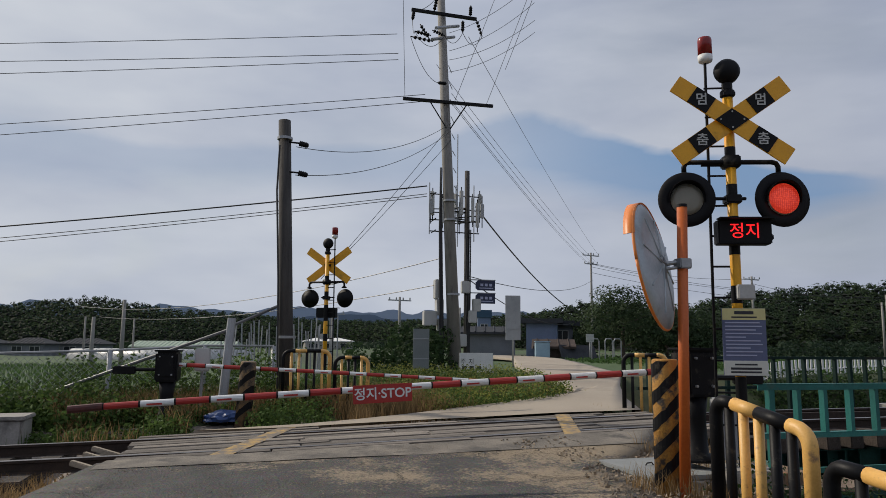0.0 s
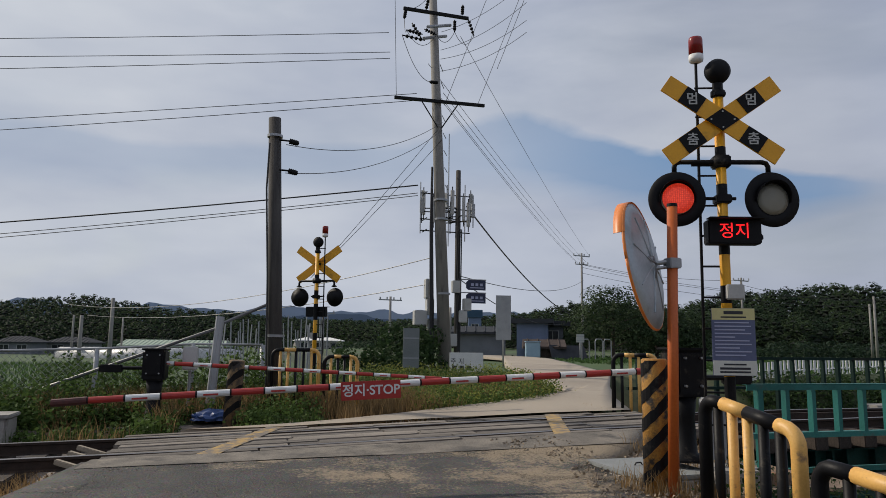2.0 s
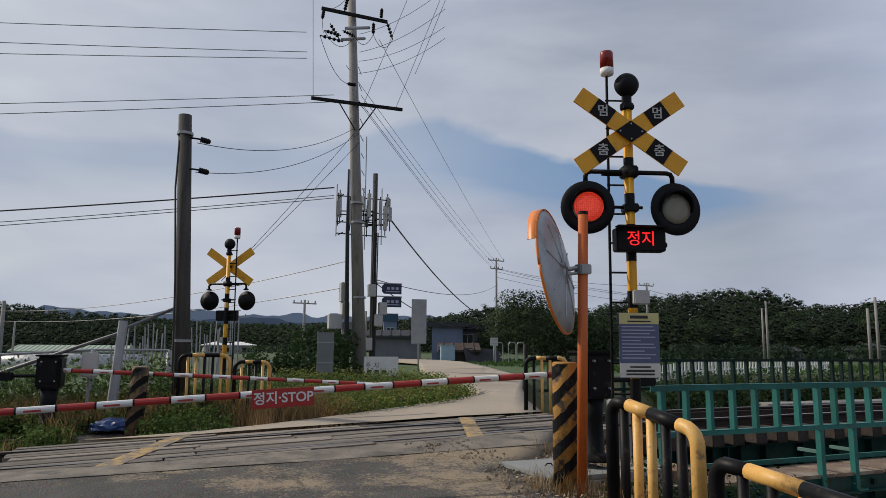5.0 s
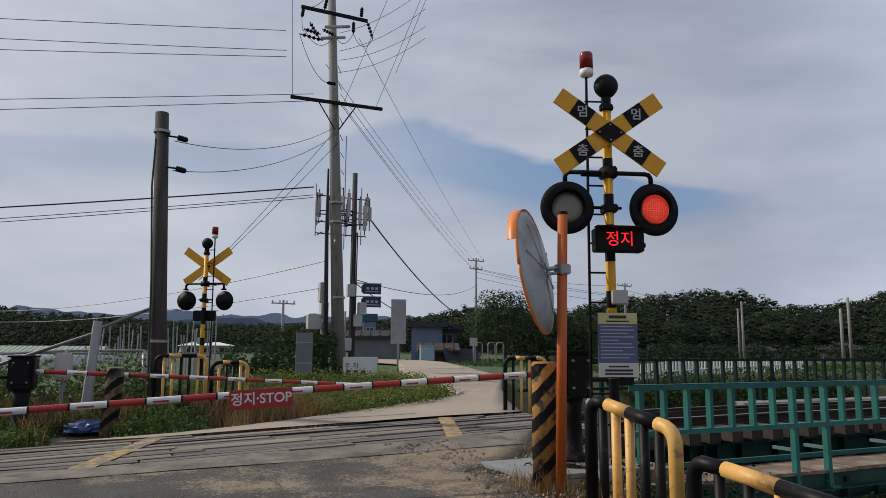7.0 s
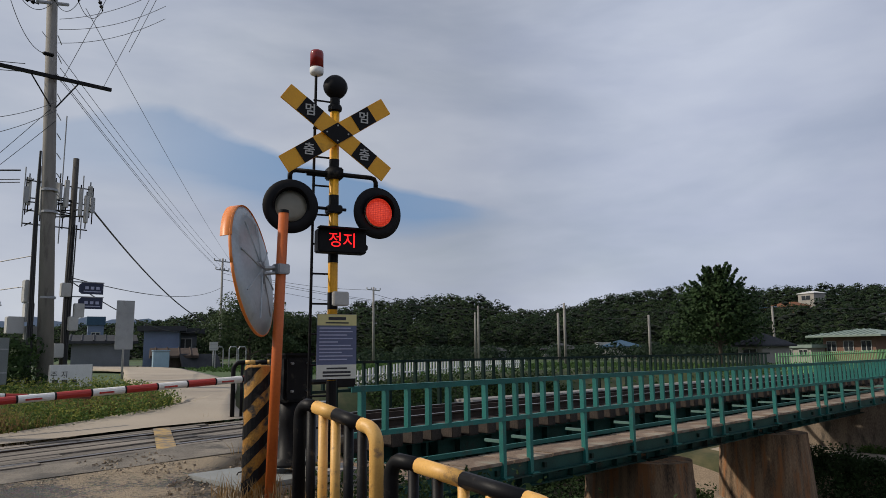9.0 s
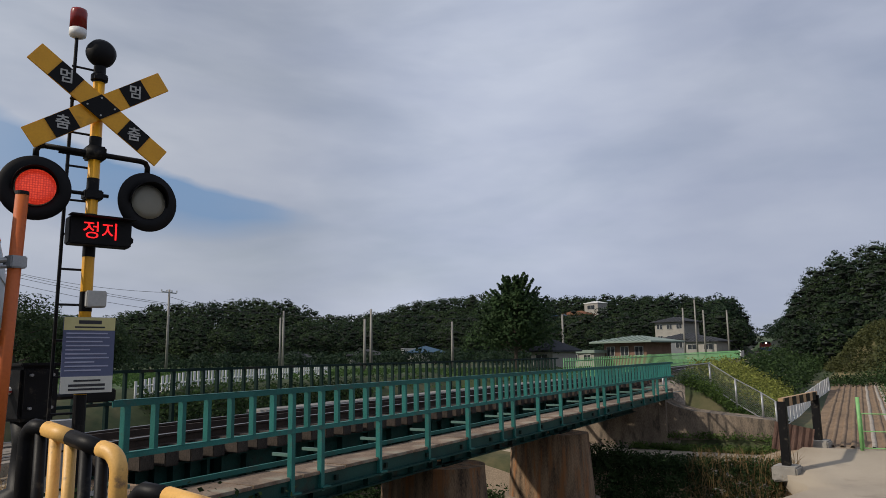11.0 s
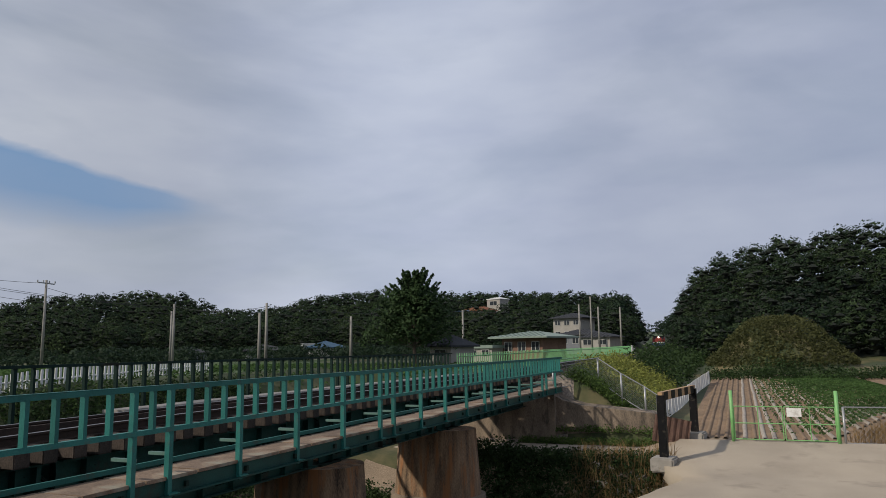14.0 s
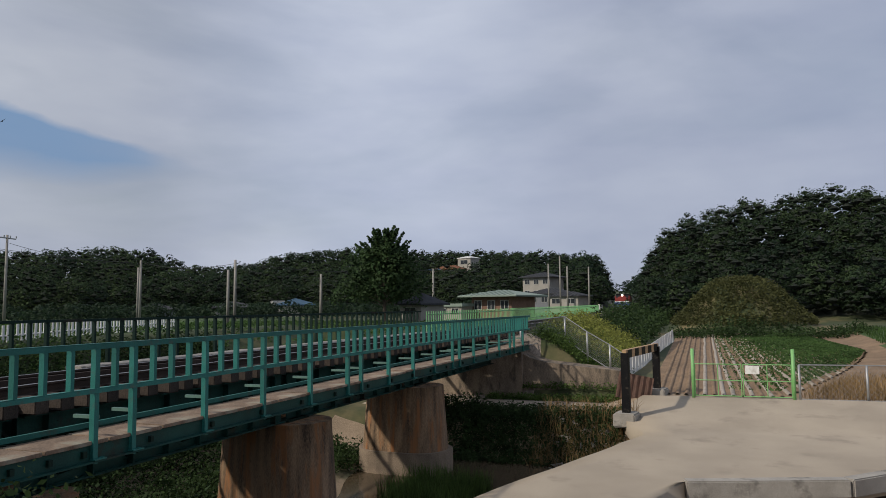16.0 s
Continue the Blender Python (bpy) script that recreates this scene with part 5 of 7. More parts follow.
for a, b in (((-1.5, -0.2, 11.35), (-1.55, -0.2, 11.0)), ((-0.85, -0.2, 11.4), (-0.75, -0.2, 11.9)), ((-1.3, -0.2, 10.9), (-1.0, -0.2, 10.45)), ((0.55, -0.2, 11.3), (0.75, -0.2, 10.75)), ((0.1, -0.2, 11.2), (0.1, -0.2, 10.8)),
             ((-1.05, -0.6, 10.38), (-1.6, -0.8, 10.36)), ((-1.0, -0.7, 10.15), (-1.75, -0.9, 10.13)), ((-0.9, -0.2, 10.75), (-0.5, -0.2, 10.62)), ((-0.45, -0.3, 9.0), (-0.75, -0.35, 8.98)), ((0.35, -0.2, 11.4), (0.37, -0.2, 11.75))):
    insulator(up, a, b)
for k in range(9):
    bm = B()
    rod(bm, (-0.15 - 0.03 * k, -0.3, 5.2 + 0.55 * k), (0.1 - 0.03 * k, 0.25, 5.2 + 0.55 * k), 0.012, 6)
    part("step_bolt", bm, M_GALV, up)
for k, (z, s) in enumerate(((4.7, 0.02), (5.3, 0.02), (2.4, 0.025))):
    bm = B()
    lathe(bm, [(0.205, z), (0.205, z + 0.06)], 18, pose(-0.045 * z, 0.0, 0))
    part("band", bm, M_GALV, up)
for k, (x, z, w, h) in enumerate(((-0.75, 1.7, 0.4, 0.45), (-0.45, 2.05, 0.22, 0.5), (-0.35, 1.5, 0.3, 0.35), (-0.55, 2.6, 0.12, 0.6))):
    bm = B()
    box(bm, (x, 0.35, z), (w, 0.3, h), bevel=0.02)
    part("equipment_box", bm, M_LTGREY, up, "grey equipment box")
bm = B()
for k in range(3):
    sweep(bm, [(-0.36 - 0.05 * k, 0.1, 0.2), (-0.42 - 0.04 * k, 0.1, 2.4), (-0.46 - 0.03 * k, 0.12, 4.5), (-0.5, 0.1, 6.4)], 0.028, 6)
part("riser_cable", bm, M_WIRE, up)

bp = round_pole("old_pole", 0.57, 14.1, 0.1, 5.65, 0.145, 0.12, M_OLDPOLE, "old dark weathered pole with two insulators", (-0.26, 0.03))
for z in (5.2, 4.6):
    bm = B()
    rod(bm, (-0.2, -0.05, z), (0.13, -0.08, z - 0.02), 0.018, 6)
    part("bracket", bm, M_BLACK, bp)
    insulator(bp, (0.03, -0.08, z - 0.02), (0.22, -0.1, z - 0.06), 0.06)
bm = B()
sweep(bm, [(-0.2, -0.1, 0.2), (-0.27, -0.12, 2.5), (-0.36, -0.12, 4.2), (-0.34, -0.12, 5.1)], 0.018, 6)
part("conduit", bm, M_WIRE, bp)
for z in (1.35, 5.25):
    bm = B()
    lathe(bm, [(0.172 - 0.004 * z, z), (0.172 - 0.004 * z, z + 0.05)], 16, pose(-0.046 * z, 0, 0))
    part("band", bm, M_GALV, bp)

# antenna mast behind the utility pole
am = round_pole("antenna_mast", 6.9, 23.3, 0.5, 6.9, 0.11, 0.085, M_OLDPOLE, "dark mast with mobile phone antennas and cables")
for k in range(13):
    a = k * 2.4
    px, py = 0.55 * math.cos(a) - (0.75 if k % 2 else 0.0), 0.5 * math.sin(a)
    zc = 5.5 + 0.25 * math.sin(k * 1.7)
    bm = B()
    box(bm, (px, py, zc), (0.13, 0.09, 0.85 if k % 3 else 0.5), rz=k * 40, bevel=0.015)
    part("antenna", bm, M_LTGREY if k % 3 else M_GREY, am, "grey panel antenna")
    bm = B()
    rod(bm, (0, 0, zc - 0.2), (px, py, zc - 0.2), 0.02, 6), rod(bm, (px, py, zc - 0.6), (px, py, zc + 0.55), 0.018, 6)
    part("antenna_arm", bm, M_BLACK, am)
for z in (4.7, 5.1, 6.0):
    bm = B()
    rod(bm, (-1.35, -0.05, z), (0.45, 0.05, z), 0.02, 6), rod(bm, (-1.2, -0.3, z), (-1.2, 0.3, z), 0.02, 6)
    part("antenna_frame", bm, M_BLACK, am)
for x, z0, z1 in ((-1.35, 4.6, 6.4), (-0.95, 4.4, 6.5), (-0.35, 4.2, 8.2), (0.25, 4.4, 6.4)):
    bm = B()
    rod(bm, (x, 0.0, z0), (x, 0.0, z1), 0.018, 6)
    part("antenna_rod", bm, M_GREY, am)
for x, z in ((-0.1, 2.8), (0.15, 1.8), (-0.2, 1.0), (0.3, 2.2)):
    bm = B()
    box(bm, (x, -0.15, z), (0.28, 0.2, 0.42), bevel=0.02)
    part("equipment_box", bm, M_LTGREY, am, "grey equipment box")
bm = B()
for k in range(4):
    sweep(bm, [(0.02 * k, -0.12, 0.3), (0.06 * k - 0.1, -0.13, 2.5), (0.05 * k - 0.05, -0.12, 4.8)], 0.02, 6)
part("riser_cable", bm, M_WIRE, am)
# two dark direction boards on the mast
for z in (2.85, 2.4):
    bm = B()
    prism(bm, [(0.28, -0.1), (0.36, -0.17), (0.98, -0.17), (0.98, 0.17), (0.36, 0.17), (0.28, 0.1)], -0.015, 0.015, pose(0, -0.12, z + 0.03, 90))
    part("direction_board", bm, mat("navy_board", (0.02, 0.03, 0.07), (0.015, 0.02, 0.05), 0.5, 3, 40, 0.02) if z > 2.5 else bpy.data.materials["navy_board"], am, "dark blue direction board")
    bm = B()
    rod(bm, (0, -0.1, z + 0.22), (1.0, -0.12, z + 0.22), 0.02, 6)
    part("bracket", bm, M_GALV, am)
    bm = B()
    for q in (0.5, 0.66, 0.82):
        box(bm, (q, -0.137, z + 0.05), (0.1, 0.002, 0.09))
    box(bm, (0.66, -0.137, z - 0.06), (0.5, 0.002, 0.03))
    part("print_bar", bm, M_PALEINK, am)


def plain_pole(x, y, z, h, label, arms=0, r=0.15, mt=None):
    p = round_pole("utility_pole", x, y, z, h, r, r * 0.7, mt or M_POLE, label)
    for k in range(arms):
        bm = B()
        box(bm, (0, 0, h - 0.3 - 0.9 * k), (2.2 - 0.5 * k, 0.1, 0.1), rz=15)
        part("crossarm", bm, M_GREY, p)
        for d in (-0.9, -0.3, 0.3, 0.9):
            bm = B()
            rod(bm, (d * (1 - 0.2 * k), 0, h - 0.25 - 0.9 * k), (d * (1 - 0.2 * k), 0, h - 0.05 - 0.9 * k), 0.06, 8)
            part("insulator", bm, M_GREY, p)
    return p


LP = "grey concrete utility pole standing in the fields"
for x, y, z, h, a in ((34.0, 67.4, 0.2, 10.9, 2), (57.9, 53.9, 0.1, 6.3, 0), (51.2, 37.3, 0.4, 5.1, 0), (50.0, 37.1, 0.4, 4.2, 0), (57.7, 32.8, 0.5, 3.95, 0), (47.4, 59.4, 0.3, 8.0, 1), (107.4, 16.2, 0.9, 6.2, 0), (76.2, 29, 0.4, 5.3, 0),
                    (103, 18.6, 1, 6.0, 0), (99, 20.5, 1, 6.2, 0), (110, 21, 1, 8.0, 0), (12.0, 60.0, 0.2, 5.2, 1), (6.5, 62, 0.0, 4.2, 1), (-7.5, 45, -0.8, 4.6, 0), (-9.3, 46, -0.8, 3.6, 0), (-26, 62, -0.8, 4.2, 0), (-19, 90, -0.8, 5.0, 0), (-14.5, 95, -0.8, 5.0, 0), (18, 62, 0.2, 4.5, 0), (66, 62, 0.3, 6, 0)):
    plain_pole(x, y, z, h, LP, a, 0.14)


# ---- overhead wires ----
def wire(a, b, sag, r=0.011, mt=None, label="thin black overhead wire sagging between poles"):
    a, b = Vector(a), Vector(b)
    bm = B()
    pts = []
    for i in range(25):
        f = i / 24
        p = a.lerp(b, f)
        p.z -= sag * 4 * f * (1 - f)
        pts.append(p)
    sweep(bm, pts, r, 5)
    ob = part("overhead_wire", bm, mt or M_WIRE)
    tagged(ob, label, "wire", "overhead wires")


UX, UY = 5.4, 20.75
for xa, za, zb in ((3.95, 11.26, 9.72), (4.0, 10.61, 9.24), (4.0, 10.4, 8.6), (4.9, 9.33, 6.44), (4.9, 9.1, 5.96)):
    wire((xa, 21.4, za), (-24, 27, zb), 0.12)
wire((4.95, 21.2, 6.28), (-24, 27.5, 3.38), 0.25, 0.022)
wire((4.95, 21.2, 6.03), (-24, 27.5, 2.9), 0.25, 0.012, M_WIRE_L)
wire((4.95, 21.2, 5.95), (-24, 27.5, 2.75), 0.25, 0.012, M_WIRE_L)
for z, z2 in ((5.2, 8.25), (4.63, 8.0)):
    wire((0.55, 14.0, z), (5.6, 20.8, z2), 0.42, 0.008)
for dx, z in ((0.0, 8.0), (0.15, 7.7)):
    wire((5.45 + dx, 20.8, z), (1.6, 19.6, 3.1), 0.06, 0.008)
F = (34.0, 67.4)
for dx, z, fx, fz in ((0.75, 11.15, 1.0, 10.75), (-0.3, 10.1, 0.5, 10.2), (0.2, 9.2, 0.2, 10.0), (0.25, 8.9, -0.2, 9.9), (0.1, 9.0, -0.6, 10.1)):
    wire((UX + dx, UY, z), (F[0] + fx, F[1], fz), 0.35, 0.009)
wire((7.15, 23.1, 6.1), (24, 48, 3.4), 0.75, 0.03)
wire((6.95, 23.3, 3.7), (34, 67, 8.2), 0.8, 0.016)
wire((6.95, 23.3, 3.6), (22, 46, 3.0), 0.7, 0.018)
wire((5.4, 21, 4.0), (-10, 46, 3.4), 0.7, 0.014, M_WIRE_L)
wire((5.4, 21, 3.2), (-9, 46, 2.8), 0.5, 0.014, M_WIRE_L)
for fz in (9.6, 9.9, 9.0):
    wire((34.0, 67.4, fz), (57.9, 53.9, 6.1 if fz > 9.3 else 5.4), 0.8, 0.018)
for a, b in (((57.9, 53.9, 6.2), (51.2, 37.3, 5.2)), ((47.4, 59.4, 8.0), (34, 67.4, 10.0)), ((51.2, 37.3, 5.2), (76.2, 29, 5.6)), ((57.7, 32.8, 4.4), (51.2, 37.3, 4.9)), ((107.4, 16.2, 7), (76.2, 29, 5.6)), ((47.4, 59.4, 7.6), (57.9, 53.9, 6.0))):
    wire(a, b, 0.5, 0.018)
# guy lines up from the long crossarm
for xa, za, xb, zb in ((-1.3, 8.95, -1.7, 14.5), (1.35, 8.95, 2.9, 13.6), (0.3, 8.95, 2.2, 14.5), (2.0, 10.2, 2.7, 12.6)):
    wire((UX + xa, UY, za), (UX + xb, UY - 1.0, zb), 0.02, 0.008, M_WIRE_L)
for za, zb in ((9.9, 11.2), (10.6, 12.2), (11.2, 12.9), (10.3, 11.6)):
    wire((UX + 0.1, UY, za), (UX + 2.7, UY - 0.8, zb), 0.22, 0.008, M_WIRE_L)


# jumper loops between the insulators of the tall pole
for p, q, sag in (((-1.55, -0.2, 11.0), (-1.6, -0.8, 10.36), 0.22), ((-1.6, -0.8, 10.36), (-0.5, -0.2, 10.62), 0.42), ((-1.75, -0.9, 10.13), (-0.75, -0.35, 8.98), 0.3),
                  ((0.75, -0.2, 10.75), (0.1, -0.2, 10.8), 0.35), ((0.1, -0.2, 10.8), (-0.5, -0.2, 10.62), 0.3), ((-0.75, -0.2, 11.9), (-1.5, -0.2, 11.35), 0.15)):
    wire((5.84 + p[0], 20.9 + p[1], 0.45 + p[2]), (5.84 + q[0], 20.9 + q[1], 0.45 + q[2]), sag, 0.009, None, "black jumper loop between insulators of the pole")


# ---- signs beyond the crossing ----
def board(name, x, y, z, w, h, post_h, rz_, label, mt, back=None):
    s = empty(name, x, y, z, label, "sign", rz=rz_)
    bm = B()
    rod(bm, (0, 0.03, -0.2), (0, 0.03, post_h + h), 0.035, 10)
    part("post", bm, M_GREY, s, smooth=True)
    bm = B()
    box(bm, (0, -0.01, post_h + h / 2), (w, 0.03, h), bevel=0.006)
    part("panel", bm, mt, s)
    for k in (0.25, 0.75):
        bm = B()
        box(bm, (0, -0.03, post_h + h * k), (w * 0.96, 0.012, 0.03))
        part("stiffener", bm, M_GREY, s)
    return s


board("road_sign", 4.02, 17.8, 0.45, 0.42, 1.0, 0.3, 0, "grey back of a tall road sign", M_SIGNBACK)
board("road_sign", 9.75, 26.4, 0.55, 0.6, 1.75, 1.0, -10, "grey back of a tall rectangular road sign", M_GREY)
board("road_sign", 17.9, 36, 0.6, 0.45, 0.45, 0.95, -10, "small square road sign by the lane", M_LTGREY)
ws = empty("banner_sign", 5.75, 18.6, 0.4, "white sheet notice with black lettering by the pole", "sign", rz=-8)
bm = B()
box(bm, (0, 0, 0.48), (0.9, 0.02, 0.52))
part("panel", bm, M_WHITE, ws)
for tx, tzz, s in (("주", 0.0, 0.17), ("지", 0.22, 0.17)):
    lettering(tx, s, M_INK, ws, pose(-0.36 + tzz, -0.013, 0.5, 90))
for k in range(3):
    bm = B()
    box(bm, (-0.33 + 0.2 * k, -0.012, 0.33), (0.12, 0.004, 0.12))
    part("print_bar", bm, M_INK, ws)
for d in (-0.45, 0.45):
    bm = B()
    rod(bm, (d, 0.03, -0.3), (d, 0.03, 0.74), 0.02, 8)
    part("post", bm, M_GREY, ws)
for x, y in ((18.6, 35.6), (19.3, 35.9), (18.3, 36.6)):
    bm = B()
    sweep(bm, [(0, 0, -0.2), (0, 0, 1.0), (0.1, 0, 1.12), (0.5, 0, 1.12), (0.6, 0, 1.0), (0.6, 0, -0.2)], 0.03, 8)
    o = part("hoop_barrier", bm, M_GALV)
    o.matrix_basis = pose(x, y, 0.62, 0, 0, 20)
    tagged(o, "galvanised hoop barrier beside the lane", "barrier")


# ---- houses ----
def house(x, y, z, w, d, h, rz_, roof, walls, roofm, label, over=0.5, rise=0.9, wins=2, hip=True, storeys=1):
    """A house with its front on local -y."""
    o = empty("house", x, y, z, label, "house", "village houses", rz=rz_)
    bm = B()
    box(bm, (0, 0, h * storeys / 2 - 0.5), (w, d, h * storeys + 1.0))
    part("wall", bm, walls, o)
    H = h * storeys
    a, b = w / 2 + over, d / 2 + over
    bm = B()
    e = [bm.verts.new(p) for p in ((-a, -b, H), (a, -b, H), (a, b, H), (-a, b, H))]
    lo = [bm.verts.new(p) for p in ((-a, -b, H - 0.14), (a, -b, H - 0.14), (a, b, H - 0.14), (-a, b, H - 0.14))]
    k = (a - b * 0.75) if hip else a
    if roof == "flat":
        t = [bm.verts.new(p) for p in ((-a, -b, H + rise), (a, -b, H + rise), (a, b, H + rise), (-a, b, H + rise))]
        bm.faces.new(t)
        for i in range(4):
            bm.faces.new((e[i], e[(i + 1) % 4], t[(i + 1) % 4], t[i]))
    else:
        r = [bm.verts.new((-k, 0, H + rise)), bm.verts.new((k, 0, H + rise))]
        bm.faces.new((e[0], e[1], r[1], r[0])), bm.faces.new((e[2], e[3], r[0], r[1])), bm.faces.new((e[1], e[2], r[1])), bm.faces.new((e[3], e[0], r[0]))
    for i in range(4):
        bm.faces.new((lo[i], lo[(i + 1) % 4], e[(i + 1) % 4], e[i]))
    bm.faces.new(lo[::-1])
    rf = part("roof", bm, roofm, o)
    if roof != "flat":
        for i in range(int(2 * a / 0.6)):
            px = -a + 0.3 + 0.6 * i
            f = min(1.0, (a - abs(px)) / max(a - k, 0.01))
            bm = B()
            rod(bm, (px, -b, H + 0.02), (px, -b * (1 - f), H + rise * f + 0.02), 0.045, 5)
            part("roof_rib", bm, roofm, rf)
    for s in range(storeys):
        for i in range(wins):
            px = w * ((i + 0.5) / wins - 0.5)
            zz = h * s + h * 0.55
            win = new("window")
            win.parent = o
            win.matrix_basis = pose(px, -d / 2 - 0.01, zz)
            bm = B()
            box(bm, (0, 0, 0), (w / wins * 0.55, 0.05, h * 0.42))
            part("pane", bm, M_GLASS, win)
            bm = B()
            ww, hh = w / wins * 0.55, h * 0.42
            for c, sz in (((0, -0.02, hh / 2), (ww + 0.06, 0.07, 0.045)), ((0, -0.02, -hh / 2), (ww + 0.06, 0.09, 0.05)), ((-ww / 2, -0.02, 0), (0.045, 0.07, hh)), ((ww / 2, -0.02, 0), (0.045, 0.07, hh)), ((0, -0.02, 0), (0.05, 0.06, hh))):
                box(bm, c, sz)
            part("frame", bm, M_LTGREY, win)
    return o


# across the lane
house(17.9, 42.6, 1.1, 1.9, 4.0, 1.75, -25, "flat", M_WALL_BLUE, M_ROOF_DK, "blue sheet-metal building with a low dark roof", 0.35, 0.14, 0)
house(14.9, 44.2, 0.9, 3.0, 3.5, 1.25, -18, "gable", M_WALL_GREY, M_ROOF_DK, "low grey house with a dark sheet roof", 0.4, 0.4, 0, hip=False)
house(20.6, 45.5, 0.9, 1.4, 3, 1.9, -25, "flat", M_WALL_GREY, M_ROOF_DK, "grey shed with a ribbed sheet roof", 0.5, 0.2, 1)
house(19.0, 58, 0.9, 1.1, 1.1, 2.9, -15, "flat", M_WALL_BLUE, M_ROOF_BLUE, "small blue tank house rising behind", 0.1, 0.5, 1)
house(17.2, 39.4, 0.55, 1.9, 1.6, 0.75, -20, "gable", M_TARPAULIN, M_TARPAULIN, "low dark shed with a brown tiled roof by the lane", 0.3, 0.42, 0, hip=False)
# sheets of black board leaning on the shed
for k, (dx, dy, tilt) in enumerate(((0.9, -1.5, 58), (1.5, -1.2, 50), (0.2, -1.5, 64))):
    bm = B()
    box(bm, (0, 0, 0), (1.1, 1.0, 0.03), bevel=0.006)
    o = part("roofing_sheet", bm, M_ROOF_DK)
    o.matrix_basis = pose(17.4 + dx, 39.6 + dy, 0.95, tilt, 0, -15 + 9 * k)
    tagged(o, "dark roofing sheet leaning on the low shed", "sheet", "roofing sheets")
bm = B()
box(bm, (0, 0, 0.4), (0.8, 0.6, 0.85), bevel=0.03), box(bm, (0, 0, 0.86), (0.88, 0.68, 0.06), bevel=0.02)
o = part("storage_bin", bm, mat("pale_blue", (0.30, 0.42, 0.50), (0.24, 0.35, 0.43), 0.5, 3, 30, 0.1))
o.matrix_basis = pose(15.9, 38.0, 0.7, 0, 0, -15)
tagged(o, "pale blue storage bin beside the heap", "bin")

# village on the right
house(69.2, 18.8, 0.35, 4.4, 5, 2.05, -103, "gable", M_WALL_BRN, M_ROOF_TEAL, "brick house with a broad pale teal hipped roof", 1.0, 0.55, 3)
house(67, 22.9, 0.3, 2.8, 3, 1.2, -103, "flat", M_WALL_WHT, M_ROOF_TEAL, "low pale outbuilding next to the brick house", 0.2, 0.15, 2)
house(58.5, 23.2, 0.3, 2.4, 3, 1.35, -110, "gable", M_WALL_WHT, M_ROOF_DK, "small house with a dark tiled roof", 0.4, 0.9, 1)
house(130, 28.0, 2.6, 5.4, 6, 2.0, -103, "gable", M_WALL_WHT, M_ROOF_DK, "two-storey house with dark hipped roof on the slope", 0.6, 0.9, 3, storeys=2)
house(121, 24.6, 1.2, 6.2, 6, 2.2, -103, "gable", M_WALL_GREY, M_ROOF_DK, "long low house with a dark roof below the slope", 0.6, 0.9, 3)
house(115, 20.5, 1.0, 5.0, 5, 1.9, -103, "gable", M_WALL_WHT, M_ROOF_DK, "low house with a dark roof by the track", 0.4, 0.7, 2)
house(183, 60.0, 11.9, 4.4, 4, 2.6, -110, "gable", M_WALL_WHT, M_WHITE, "white hut on the wooded hill", 0.2, 0.5, 1)
house(176, 63.0, 9.2, 7.5, 5, 2.0, -110, "gable", M_WALL_BRN, M_ROOF_BRN, "house with a brown roof on the hill", 0.4, 1.0, 2)
house(174, 66.0, 9.0, 3.5, 4, 2.0, -110, "gable", M_WALL_BRN, M_ROOF_BLUE, "house with a pale blue roof on the hill", 0.3, 0.4, 2)
house(84, 62, -0.3, 7, 5, 1.9, -140, "gable", M_WALL_GREY, M_ROOF_DK, "dark roofed farmhouse at the foot of the wood", 0.5, 0.8, 3)
house(78, 70, -0.4, 5, 5, 1.8, -140, "gable", M_WALL_GREY, M_ROOF_DK, "pale farmhouse at the foot of the wood", 0.4, 0.8, 2)
house(92, 57, -0.3, 5, 5, 2.2, -140, "gable", M_WALL_WHT, M_ROOF_BLUE, "farmhouse with a blue roof at the foot of the wood", 0.3, 0.9, 3)
house(100, 64, 0.2, 4, 4, 2.1, -140, "flat", M_WALL_GREY, M_GREY, "grey farm building at the foot of the wood", 0.2, 0.3, 2)
house(14, 140, -0.2, 9, 6, 2.0, 0, "gable", M_WALL_WHT, M_WHITE, "distant white farm sheds", 0.3, 0.6, 3)

# plastic greenhouses beyond the paddies
for x, y, ln, r in ((-10.3, 87.9, 20.5, 1.15), (-12.0, 93.5, 14.0, 1.15)):
    g = empty("greenhouse", x, y, height(x, y) - 0.1, "white plastic film greenhouse beyond the paddy fields", "greenhouse", "greenhouses", rz=-15)
    bm = B()
    pa = [(ln * 0.5 * q, r * 1.3 * math.cos(a), r * 1.15 * math.sin(a)) for q in (-1, 1) for a in np.linspace(0, math.pi, 13)]
    vs = [bm.verts.new(p) for p in pa]
    for i in range(12):
        bm.faces.new((vs[i], vs[i + 1], vs[i + 14], vs[i + 13]))
    bm.faces.new(vs[:13]), bm.faces.new(vs[13:][::-1])
    part("film", bm, M_FILM, g, smooth=True)
    for i in range(int(ln / 1.5) + 1):
        bm = B()
        sweep(bm, [(-ln / 2 + 1.5 * i, (r * 1.3 + 0.02) * math.cos(a), (r * 1.15 + 0.02) * math.sin(a)) for a in np.linspace(0, math.pi, 9)], 0.025, 5)
        part("hoop", bm, M_GALV, g)
house(-8.5, 100.6, -0.75, 13.0, 5, 1.5, -15, "gable", M_WALL_WHT, mat("roof_pale_green", (0.33, 0.40, 0.31), (0.26, 0.33, 0.25), 0.6, 2, 30, 0.2), "long farm shed with a pale green roof", 0.3, 0.75, 5, hip=False)
